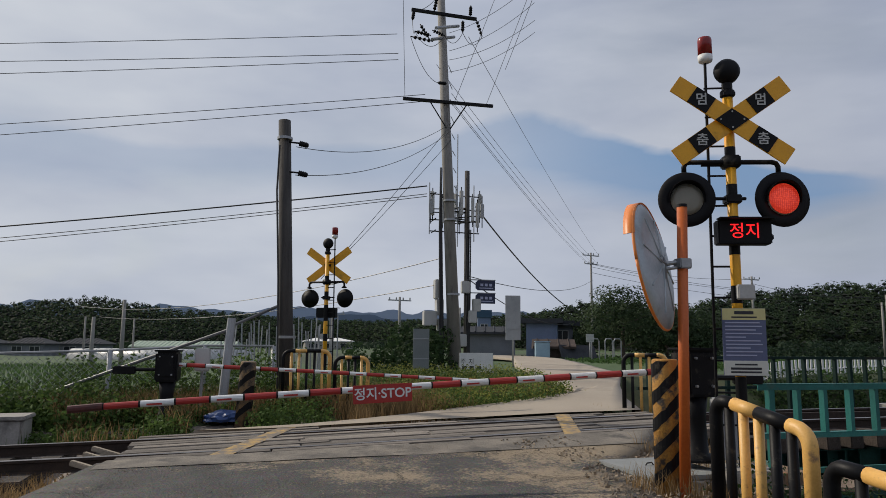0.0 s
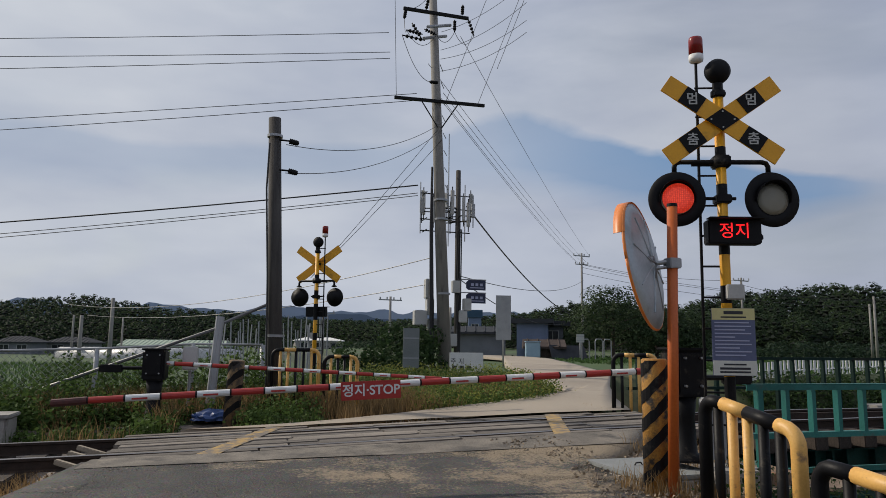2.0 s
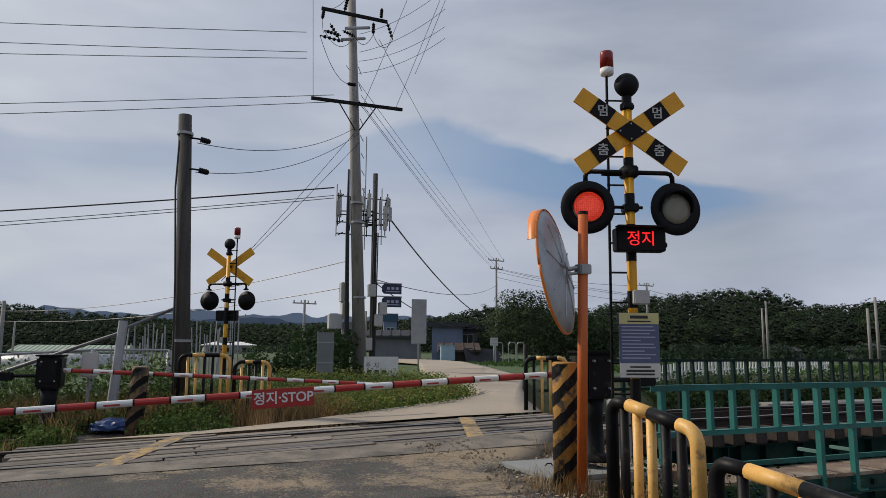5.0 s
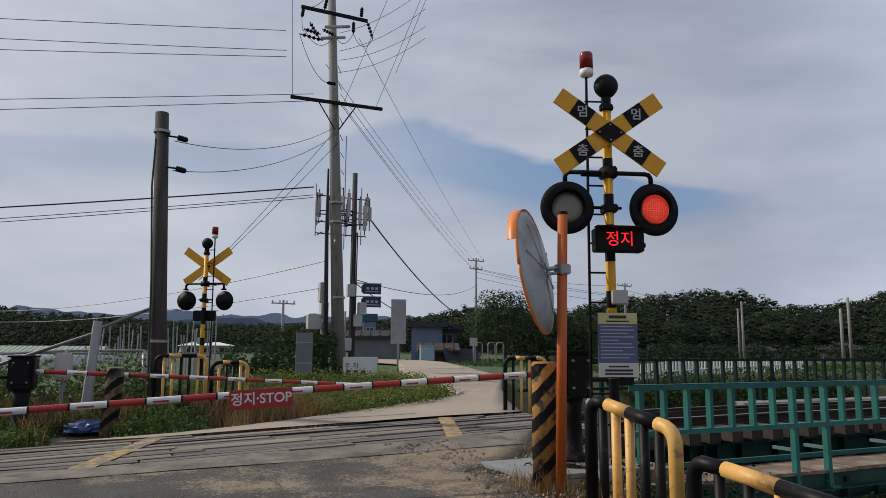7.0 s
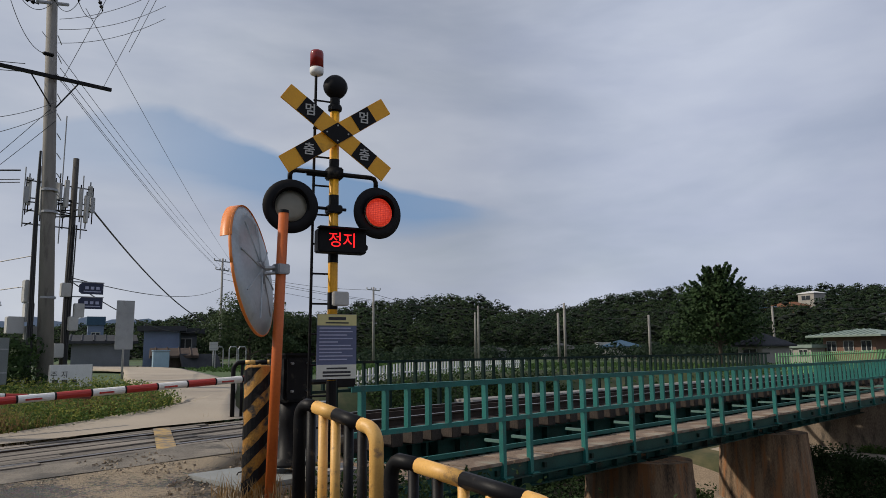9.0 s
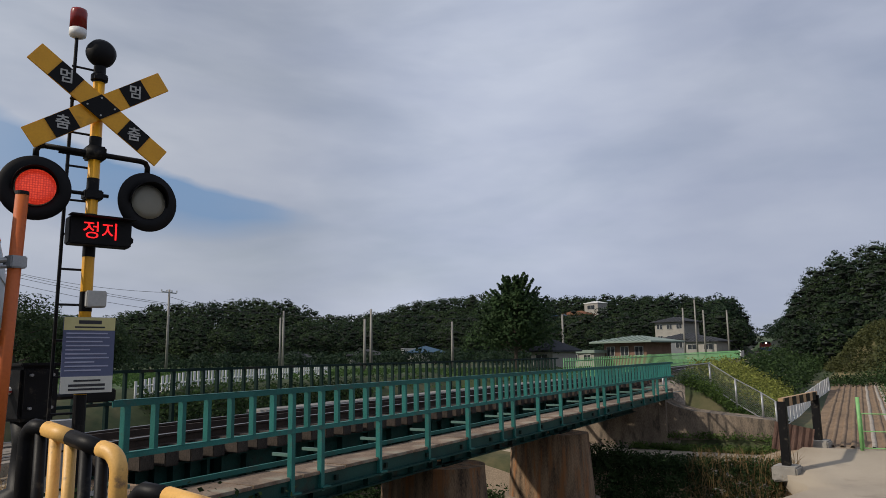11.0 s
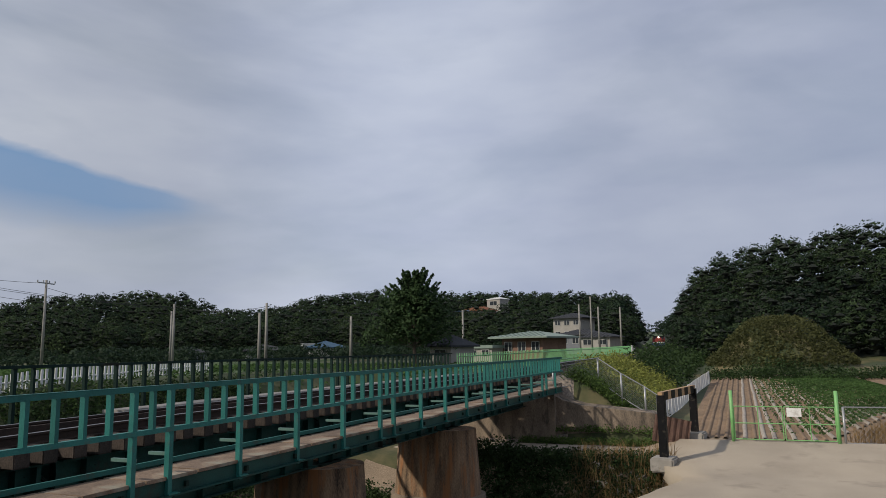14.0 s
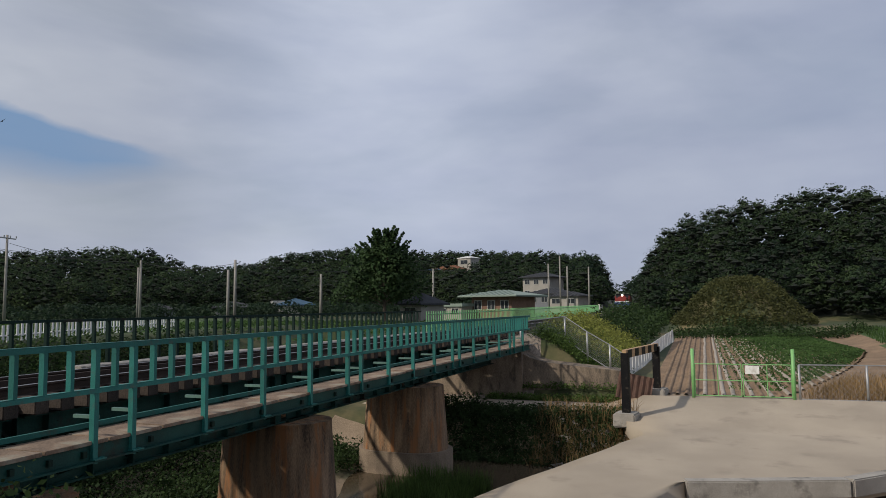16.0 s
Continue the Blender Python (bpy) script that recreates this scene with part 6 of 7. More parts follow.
for x, y, w in ((-30, 112, 5), (-24, 116, 6), (-38, 118, 5)):
    house(x, y, height(x, y), w, 4, 1.7, -15, "gable", M_WALL_GREY, M_ROOF_DK, "dark roofed farmhouse at the foot of the far wood", 0.4, 0.8, 2)


# ---- fences ----
def chain_fence(pts, h, label, name="chain_link_fence", top_rail=True, gap=0.11):
    f = empty(name, 0, 0, 0, label, "fence", "chain-link fences")
    for i, p in enumerate(pts):
        bm = B()
        rod(bm, (p[0], p[1], p[2] - 0.3), (p[0], p[1], p[2] + h), 0.045, 8)
        part("post", bm, M_GALV, f, smooth=True)
    for i, (p, q) in enumerate(zip(pts, pts[1:])):
        p, q = Vector(p), Vector(q)
        up_ = Vector((0, 0, h))
        if top_rail:
            for z in (1.0, 0.03):
                bm = B()
                rod(bm, p + up_ * z, q + up_ * z, 0.022, 6)
                part("rail", bm, M_GALV, f)
        L = (q - p).length
        quads = []
        side = (q - p).normalized() * 0.004
        n = int((L + h) / gap)
        for k in range(n):
            s0 = k * gap - h
            for sg in (1, -1):
                a0, a1 = (s0, s0 + h) if sg > 0 else (s0 + h, s0)
                z0, z1 = 0.0, 1.0
                c0, c1 = min(max(a0, 0), L), min(max(a1, 0), L)
                if abs(a1 - a0) < 1e-6 or c0 == c1:
                    continue
                z0, z1 = (c0 - a0) / (a1 - a0), (c1 - a0) / (a1 - a0)
                A, Bq = p.lerp(q, c0 / L) + up_ * z0, p.lerp(q, c1 / L) + up_ * z1
                quads.append((A - side, A + side, Bq + side, Bq - side))
        ob = new("wire_mesh", faces_mesh("wire_mesh", np.array(quads), 4, M_GALV))
        ob.parent = f
        tagged(ob, "galvanised wire mesh", kind="stuff")


chain_fence([(33.8, 8.2, -0.55), (36.9, 6.7, -0.35), (35.6, 5.4, -1.05), (34.4, 4.2, -1.6), (33.6, 3.6, -1.9)], 1.15, "galvanised chain-link fence along the embankment foot", gap=0.09)
chain_fence([(0.3, 14.9, 0.0), (-1.0, 14.6, 0.0), (-2.6, 14.2, -0.1), (-4.3, 13.7, -0.15), (-6.2, 13.4, -0.2), (-9, 13.2, -0.3)], 1.3, "old chain-link fence overgrown with vines")
# bean stakes in the garden plot
bean = empty("bean_frame", 0, 0, 0, "rows of thin grey bean stakes in a garden plot", "stakes")
for k in range(42):
    x, y = -0.9 + 3.2 * (k // 3) / 13 + RNG.uniform(-0.1, 0.1), 20.5 + 1.4 * (k % 3) + RNG.uniform(-0.2, 0.2)
    z = height(x, y)
    bm = B()
    rod(bm, (x, y, z - 0.1), (x + RNG.uniform(-0.12, 0.12), y, z + RNG.uniform(1.2, 1.75)), 0.02, 5)
    part("stake", bm, M_GREY, bean)
# leaning grey post and stays in the verge
ob = empty("leaning_post", -0.62, 13.5, 0.05, "leaning grey concrete fence post with a stay", "post")
bm = B()
rod(bm, (0, 0, -0.2), (0.12, 0.1, 1.75), 0.085, 8, 0.075)
part("shaft", bm, M_GREY, ob)
bm = B()
rod(bm, (0.1, 0.1, 1.6), (1.1, 1.0, 2.1), 0.03, 6), rod(bm, (0.1, 0.1, 1.55), (-2.8, 0.6, 0.45), 0.03, 6)
part("stay", bm, M_WIRE_L, ob)
bm = B()
box(bm, (0, 0, 1.06), (0.25, 0.2, 0.4), bevel=0.02)
cab = empty("meter_box", -0.95, 13.35, 0.0, "pale grey meter box on a thin post", "cabinet")
part("box", bm, M_LTGREY, cab)
bm = B()
rod(bm, (0, 0, -0.2), (0, 0, 0.85), 0.025, 8)
part("post", bm, M_GALV, cab)
bm = B()
box(bm, (0, 0, 0), (1.5, 0.6, 0.42), bevel=0.03), box(bm, (0, 0, 0.225), (1.56, 0.66, 0.06), bevel=0.015)
o = part("cable_trough", bm, M_CONC)
o.matrix_basis = pose(-4.1, 12.35, 0.0, 0, 0, 2)
tagged(o, "low concrete cable trough beside the track", "trough")
bm = B()
v = bmesh.ops.create_icosphere(bm, subdivisions=3, radius=1)["verts"]
for q in v:
    k = 1 + 0.3 * noise.noise(q.co * 2.5) + 0.12 * noise.noise(q.co * 7)
    q.co = Vector((q.co.x * 0.34 * k, q.co.y * 0.2 * k, max(q.co.z, -0.3) * 0.14 * k))
o = part("tarp_bundle", bm, M_TARP)
o.matrix_basis = pose(-0.5, 13.0, 0.08)
tagged(o, "crumpled blue tarpaulin bundle in the weeds", "tarpaulin")

# light green fence along the track past the bridge
gf = empty("track_fence", 0, 0, 0, "light green steel picket fence along the railway", "fence")
bm = B()
box(bm, (0, 0, 0.5), (0.05, 0.03, 1.0))
PICKET = mesh_of(bm, M_LTGREEN, "picket")
xs = np.arange(33.6, 108, 0.33)
for x in xs:
    share("picket", PICKET, gf, pose(x, ty(x) + 2.55, tz(x) - 0.15, 0, 0, 0))
for z in (0.2, 0.85):
    bm = B()
    sweep(bm, [(x, ty(x) + 2.55, tz(x) - 0.15 + z) for x in xs[::8]], 0.03, 6)
    part("rail", bm, M_LTGREEN, gf)
ff = empty("field_fence", 0, 0, 0, "low pale picket fence beside the far field", "fence")
bm = B()
box(bm, (0, 0, 0.26), (0.09, 0.025, 0.52))
PALE = mesh_of(bm, M_WHITE, "picket")
for i in range(64):
    f = i / 63
    share("picket", PALE, ff, pose(14.6 + 12 * f, 19.2 + 2.6 * f, height(14.6 + 12 * f, 19.2 + 2.6 * f) - 0.02, 0, 0, 12))
for z in (0.1, 0.34):
    bm = B()
    rod(bm, (14.6, 19.24, height(14.6, 19.2) + z), (26.6, 21.84, height(26.6, 21.8) + z), 0.025, 6)
    part("rail", bm, M_WHITE, ff)
# white parapets of the next culvert
for s, L in ((2.6, 0), (-2.6, 0)):
    bm = B()
    box(bm, (111, ty(111) + s, tz(111) + 0.3), (3.0, 0.35, 1.2), bevel=0.04)
    tagged(part("culvert_parapet", bm, M_WHITE), "white concrete culvert parapet beside the track", "parapet", "culvert parapets")

# height limit frame over the low lane
hf = empty("height_limit_frame", 27.9, 2.85, -2.8, "black steel height limit frame with a striped beam over the lane", "height limiter", rz=-9.6)
for d, hh, z0 in ((0.0, 2.42, 0.0), (4.67, 2.02, 0.38)):
    bm = B()
    box(bm, (d, 0, hh / 2 + z0), (0.26, 0.26, hh)), box(bm, (d - 0.1, -0.14, hh / 2 + z0), (0.04, 0.02, hh))
    part("column", bm, M_BLACK, hf)
    bm = B()
    box(bm, (d, 0, 0.05 + z0), (0.85, 0.8, 0.5), bevel=0.05)
    part("plinth", bm, M_CONC, hf, "broken concrete plinth")
bm = B()
box(bm, (2.33, 0, 2.38), (4.9, 0.16, 0.3))
beam = part("beam", bm, mat("beam_yellow", (0.40, 0.26, 0.14), (0.30, 0.19, 0.10), 0.7, 3, 30, 0.1), hf, "striped beam")
for k in range(5):
    bm = B()
    box(bm, (0.35 + 0.98 * k, -0.088, 2.38), (0.5, 0.012, 0.298))
    part("stripe", bm, M_BLACK, beam)
bm = B()
prev = None
for i in range(25):
    x = -0.7 + 1.4 * i / 24
    v = [bm.verts.new((0.03 * math.sin(i * 1.6), x, z)) for z in (-0.5, 0.55)]
    if prev:
        bm.faces.new((prev[0], v[0], v[1], prev[1]))
    prev = v
bmesh.ops.solidify(bm, geom=bm.faces[:], thickness=0.01)
o = part("rusty_sheet", bm, M_RUST)
o.matrix_basis = pose(31.6, 2.9, -2.05, 12, 8, 12)
tagged(o, "leaning rusty corrugated sheet beside the frame", "metal sheet")

# field gate
gt = empty("field_gate", 31.25, 0.2, -2.36, "bright green tubular double field gate with a white plate", "gate")
GA, GB = Vector((0.25, 0.42, 0)), Vector((0.4, -3.2, 0))
for p in (GA, GB):
    bm = B()
    rod(bm, p + Vector((0, 0, -0.2)), p + Vector((0, 0, 1.95)), 0.065, 10)
    part("gate_post", bm, M_GATE, gt, smooth=True)
for k in range(2):
    a, b = GA.lerp(GB, 0.02 + 0.49 * k), GA.lerp(GB, 0.49 + 0.49 * k)
    lf = new("gate_leaf")
    lf.parent = gt
    for z in (0.12, 0.72, 1.35):
        bm = B()
        rod(bm, a + Vector((0, 0, z)), b + Vector((0, 0, z)), 0.018, 8)
        part("bar", bm, M_GATE, lf)
    for f in (0, 0.5, 1):
        bm = B()
        p = a.lerp(b, f)
        rod(bm, p + Vector((0, 0, 0.12)), p + Vector((0, 0, 1.35)), 0.017, 8)
        part("upright", bm, M_GATE, lf)
bm = B()
p = GA.lerp(GB, 0.6)
box(bm, (p.x - 0.05, p.y, 1.15), (0.015, 0.5, 0.32))
part("plate", bm, M_WHITE, gt, "white plate")
chain_fence([(31.7, -3.2, -2.35), (31.9, -5.5, -2.35), (32.1, -8, -2.35), (32.3, -11, -2.3), (32.5, -15, -2.3)], 1.35, "low wire fence around the field", top_rail=True, gap=0.2)
# white board fence at the edge of the field
wf = empty("board_fence", 0, 0, 0, "white board fence at the edge of the ploughed field", "fence")
pts = [(34.5, 3.6), (38, 3.75), (43, 3.4), (48, 3.2), (54, 2.9), (60, 2.5)]
for (xa, ya), (xb, yb) in zip(pts, pts[1:]):
    k = int(math.dist((xa, ya), (xb, yb)) / 0.9)
    for i in range(k):
        x, y = xa + (xb - xa) * (i + 0.5) / k, ya + (yb - ya) * (i + 0.5) / k
        bm = B()
        box(bm, (x, y, height(x, y - 0.6) + 0.35), (0.86, 0.03, 1.15), rz=math.degrees(math.atan2(yb - ya, xb - xa)), rx=random.uniform(-3, 3))
        part("board", bm, M_WHITE, wf)

# furrows of the ploughed field, some under film, crops further right
fur = []
for k in range(40):
    y0 = 2.0 - 0.36 * k
    x0 = 32.6 + max(0, k - 13) * 0.75
    film = k in (5, 7, 8, 10, 12, 14, 16, 18, 20, 22, 24, 26)
    bm = B()
    prev = None
    for i in range(20):
        x = x0 + (66.0 - x0) * i / 19
        y = y0 + 0.0045 * max(k - 6, 0) * (x - 33) + 0.05 * noise.noise((x * 0.3, k, 0))
        z = height(x, y)
        v = [bm.verts.new((x, y + dy, z + dz)) for dy, dz in ((-0.12, -0.06), (-0.05, 0.07), (0.05, 0.08), (0.12, -0.06))]
        if prev:
            for j in range(3):
                bm.faces.new((prev[j], prev[j + 1], v[j + 1], v[j]))
            if k > 7:
                fur += [(x + RNG.uniform(-1, 1), y + RNG.uniform(-0.12, 0.12), z + 0.16) for _ in range(6 if k < 12 else 16 if k < 18 else 34)]
        prev = v
    f = part("furrow", bm, M_FILM2 if film else M_SOIL, smooth=True)
    tagged(f, "soil ridge covered with pale film" if film else "ridge of ploughed soil", "furrow", "field furrows")
stuff("crop_rows", faces_mesh("crop_rows", leaf_quads(np.array(fur), 0.15), 4, M_CROP), "rows of low green crops in the field", "crops")


# ---- plants ----
def ground_pts(n, x0, x1, y0, y1, keep=None):
    p = np.stack([RNG.uniform(x0, x1, n), RNG.uniform(y0, y1, n)], 1)
    if keep:
        p = np.array([q for q in p if keep(*q)])
    return np.array([(x, y, height(x, y)) for x, y in p])


def weeds(name, p, leaf_h, leaf_size, material, label, cat, per=6):
    """Leafy stems: leaves up a stalk at each point."""
    n = len(p)
    h = RNG.uniform(0.3, 1.0, (n, 1)) * leaf_h
    f = RNG.uniform(0.1, 1.0, (n, per))
    q = np.repeat(p, per, 0)
    q[:, 2] += (f * h).ravel()
    q[:, :2] += RNG.normal(0, 0.07 + 0.05 * leaf_h, (n * per, 2))
    face = RNG.normal(size=(n * per, 3)) + np.array([0, 0, 0.9])
    face /= np.linalg.norm(face, axis=1, keepdims=True)
    return stuff(name, faces_mesh(name, leaf_quads(q, leaf_size, out=face), 4, material), label, cat)


def road_l(y):
    return float(np.interp(y, (11.6, 11.98, 12.75, 13.6, 14.9, 18.8, 25), (-0.9, 1.7, 3.7, 5.8, 7.0, 7.4, 9.3)))


verge = lambda x, y: x < road_l(y) - 0.15 and not (-1.05 < x < -0.1 and y < 13.1)
green = lambda x, y: verge(x, y) and not (1.3 < x + 0.3 * noise.noise((x, y, 4)) < 3.1 and y < 14.2)
weeds("weeds", ground_pts(5200, -12, 0.2, 12.2, 14.6, verge), 0.38, 0.075, M_LEAF, "green weeds beyond the track", "weeds", 9)
weeds("weeds", ground_pts(1800, -10, -2.2, 12.9, 14.6), 0.75, 0.085, M_LEAF, "dark green bushes on the old fence", "weeds", 10)
weeds("vines", ground_pts(800, -3.6, 0.7, 14.1, 15.4), 1.2, 0.08, M_LEAF, "climbing vines on the old fence", "vines", 10)
weeds("weeds", ground_pts(4400, 0.2, 7.2, 12.0, 17.5, green), 0.55, 0.06, M_LEAF, "green weeds on the verge beyond the crossing", "weeds", 9)
weeds("weeds", ground_pts(3200, 2.8, 7.4, 12.4, 18.5, verge), 0.55, 0.05, M_LEAF_Y, "yellow-green flowering weeds along the lane", "weeds", 9)
p = ground_pts(7500, -10, 7.0, 11.9, 17.0, green)
stuff("grass", faces_mesh("grass", blades(p, 0.36, 0.006), 5, M_LEAF), "long green grass on the verge", "grass")
p = ground_pts(21000, -8, 6.2, 11.9, 14.8, verge)
p = np.array([q for q in p if noise.noise((q[0] * 0.7, q[1] * 0.7, 2)) > -0.05 or 1.6 < q[0] < 3.4])
stuff("dry_grass", faces_mesh("dry_grass", blades(p, 0.46, 0.007, 0.6), 5, M_DRY), "dry straw-coloured grass on the verge", "grass")
p = ground_pts(7500, -6.5, -2.05, 6.2, 9.35)
stuff("dry_grass", faces_mesh("dry_grass", blades(p, 0.2, 0.005, 1.2), 5, M_DRY), "dry brown grass in front of the rails", "grass")
p = np.concatenate([ground_pts(260, 3.45, 4.1, 6.0, 6.7), ground_pts(350, 3.55, 4.3, 3.0, 6.2), ground_pts(500, 6.1, 7.2, 11.7, 12.7), ground_pts(200, 4.6, 5.6, 7.2, 8.4)])
stuff("dry_grass", faces_mesh("dry_grass", blades(p, 0.26, 0.005, 0.7), 5, M_DRY), "dry weeds at the foot of posts", "grass")
weeds("weeds", ground_pts(400, 3.9, 5.0, 2.8, 6.0), 0.5, 0.05, M_LEAF_D, "weeds behind the guard rail", "weeds", 7)
def stones(p, size):
    n = len(p)
    t = RNG.normal(size=(n, 4, 3))
    t /= np.linalg.norm(t, axis=2, keepdims=True)
    t = p[:, None] + t * (np.broadcast_to(size, (n,))[:, None, None] * RNG.uniform(0.4, 1.2, (n, 1, 1)))
    return t[:, [0, 1, 2, 0, 2, 3, 0, 3, 1, 1, 3, 2]].reshape(-1, 3, 3)


def lifted(p, dz):
    return p + np.array([0, 0, dz])


p = np.concatenate([lifted(ground_pts(1300, 3.3, 6.3, 6.2, 9.2, lambda x, y: not (3.55 < x < 4.85 and 6.5 < y < 7.95)), 0.03), lifted(ground_pts(2200, -9, -1.5, 8.6, 12.2), 0.03), np.array([(x, y, rz(x, y) + 0.04) for x, y in zip(RNG.uniform(2.3, 4.0, 1500), RNG.uniform(5.0, 9.0, 1500)) if x > 3.1 + 0.9 * noise.noise((x, y * 0.8, 3))]), lifted(ground_pts(700, -2.6, -1.2, 5.5, 9.0), 0.06), lifted(ground_pts(1500, 34, 50, 6.9, 12.6), 0.05)])
stuff("loose_stones", faces_mesh("loose_stones", stones(p, 0.03), 3, M_DIRT), "loose grey stones along the track and road edge", "stones")
p = np.array([(x, y, rz(x, y) + 0.035) for x, y in zip(np.concatenate([RNG.uniform(-1.7, 3.6, 7000), RNG.uniform(-1.4, 4.6, 8000)]), np.concatenate([RNG.uniform(3.5, 9.0, 7000), RNG.uniform(8.2, 9.05, 8000)]))])
stuff("road_grit", faces_mesh("road_grit", stones(p, RNG.uniform(0.003, 0.009, len(p))), 3, M_DIRT), "grit scattered on the road", "grit")
p = lifted(ground_pts(240, 25.4, 28.4, 2.4, 5.4), 0.1)
stuff("bank_rocks", faces_mesh("bank_rocks", stones(p, RNG.uniform(0.08, 0.3, len(p))), 3, M_CONC), "broken concrete and rocks on the far river bank", "rocks")
p = ground_pts(1400, 25.6, 29.2, 2.6, 6.0)
stuff("dry_brush", faces_mesh("dry_brush", blades(p, 0.7, 0.012, 0.9), 5, M_DRY), "dry brown brush on the far river bank", "brush")
# bush round the utility pole
pts = [crown_points((4.1 + dx, 20.0 + dy, 0.95 + dz * 0.7), (0.8, 0.8, 0.85), 900, 12) for dx, dy, dz in ((-0.3, 0, 0), (0.6, 0.3, 0.4), (1.2, 0.8, 0.1), (-1.2, 0.3, -0.3), (0.2, 1.0, 0.6))]
stuff("bush", faces_mesh("bush", leaf_quads(np.concatenate([q[0] for q in pts]), 0.12, out=np.concatenate([q[1] for q in pts])), 4, M_LEAF_T), "leafy green bush beside the utility pole", "bush")
# plants under the bridge and on the river banks
bank = lambda x, y: height(x, y) > -4.0 or x < 14.6
weeds("reeds", ground_pts(8000, 8, 15.5, 6.5, 17, bank), 0.8, 0.10, M_LEAF_D, "dense green plants on the river bank", "weeds", 7)
weeds("reeds", ground_pts(3600, 25.7, 29.0, 3.0, 8.8), 0.5, 0.10, M_LEAF_D, "dense green plants on the far river bank", "weeds", 7)
weeds("reeds", ground_pts(6500, 14.5, 25.0, 10.8, 19, lambda x, y: y > 11.6 + 0.5 * math.sin(x)), 0.7, 0.11, M_LEAF_D, "dense green plants under the bridge", "weeds", 7)
p = ground_pts(2600, 19.2, 22.4, 6.2, 8.7)
stuff("reeds", faces_mesh("reeds", blades(p, 0.9, 0.014), 5, M_LEAF), "green reeds in the river bed", "reeds")
weeds("weeds", ground_pts(900, 32.5, 33.4, 3.6, 9.5), 0.35, 0.09, M_LEAF, "low plants at the foot of the wing wall", "weeds", 7)
weeds("weeds", ground_pts(5000, 34.9, 46, 3.8, 8.0), 0.7, 0.11, M_LEAF, "green plants on the embankment", "weeds", 7)
weeds("weeds", ground_pts(2200, 38, 52, 4.2, 8.2), 1.2, 0.14, M_LEAF_Y, "yellow-green bushes on the embankment", "weeds", 7)
weeds("bushes", ground_pts(1500, 52, 100, 4.0, 10.5, lambda x, y: y < ty(x) - 2.6), 2.0, 0.26, M_LEAF_D, "dark bushes along the embankment", "bushes", 9)
p = ground_pts(5200, 31.9, 39, -16, -3.4, lambda x, y: y < -3.4 - max(x - 33, 0) * 0.45)
stuff("dry_grass", faces_mesh("dry_grass", blades(p, 0.45, 0.014, 0.7), 5, M_DRY), "dry grass at the field fence", "grass")
weeds("reeds", ground_pts(900, 26.5, 29.6, 8.6, 11.5), 0.8, 0.11, M_LEAF_D, "dark plants under the far end of the bridge", "weeds", 7)
p = ground_pts(20000, -42, -3.0, 21, 62)
stuff("young_rice", faces_mesh("young_rice", blades(p, 0.26, 0.02), 5, M_CROP), "bright green young rice beyond the track", "crops")
weeds("bushes", ground_pts(700, 63, 68, -12, 3.0), 0.9, 0.2, M_LEAF_D, "dark bushes at the foot of the mound", "bushes", 8)
p = ground_pts(16000, 43, 70, -26, -9.5, lambda x, y: y < -10.0 - (x - 40) * 0.05)
stuff("young_rice", faces_mesh("young_rice", blades(p, 0.3, 0.02), 5, M_CROP), "bright green young rice in the low field", "crops")
# grassy mound
mp = ground_pts(9000, 66, 84, -11, 4.5, lambda x, y: ((x - 76) / 8.5) ** 2 + ((y + 3.2) / 6.5) ** 2 < 1)
weeds("mound_brush", mp, 0.7, 0.24, M_STRAW, "brown-green brush covering the mound", "brush", 4)
# low scrub over the fields across the track
weeds("field_plants", ground_pts(9000, 8, 60, 15.5, 45, lambda x, y: not (road_l(y) - 1 < x < road_l(y) + 7 and y < 45)), 0.26, 0.14, M_CROP, "green field plants beyond the bridge", "weeds", 5)


def unit(v):
    return v / (np.linalg.norm(v, axis=1, keepdims=True) + 1e-9)


def crown(x, y, z, w, h, m, size, k=10, flat=0.55):
    """Leaves over the tufts of one crown, and the way each tuft faces there."""
    f = (np.arange(k) + 0.4) / k
    a = np.arange(k) * 2.39996 + RNG.uniform(0, 6.3)
    rr = w * 0.74 * np.sqrt(1 - f * f * 0.95) * RNG.uniform(0.6, 1.05, k)
    top = h * (0.22 + 0.66 * f)
    c = np.stack([x + rr * np.cos(a), y + rr * np.sin(a), z + top], 1)
    size_k = w * RNG.uniform(0.3, 0.5, k)
    i = RNG.integers(0, k, m)
    d = unit(RNG.normal(size=(m, 3)))
    d[:, 2] = np.where(RNG.uniform(size=m) < 0.8, np.abs(d[:, 2]), d[:, 2])
    q = c[i] + d * size_k[i, None] * np.array([1, 1, flat]) * RNG.uniform(0.78, 1.08, (m, 1))
    face = unit(d * np.array([1, 1, 1.3]) + 0.35 * unit(q - np.array([x, y, z + 0.3 * h])))
    shade = unit(face + RNG.normal(0, 0.1, (m, 3)))
    return leaf_quads(q, size, out=face, jit=0.5), shade


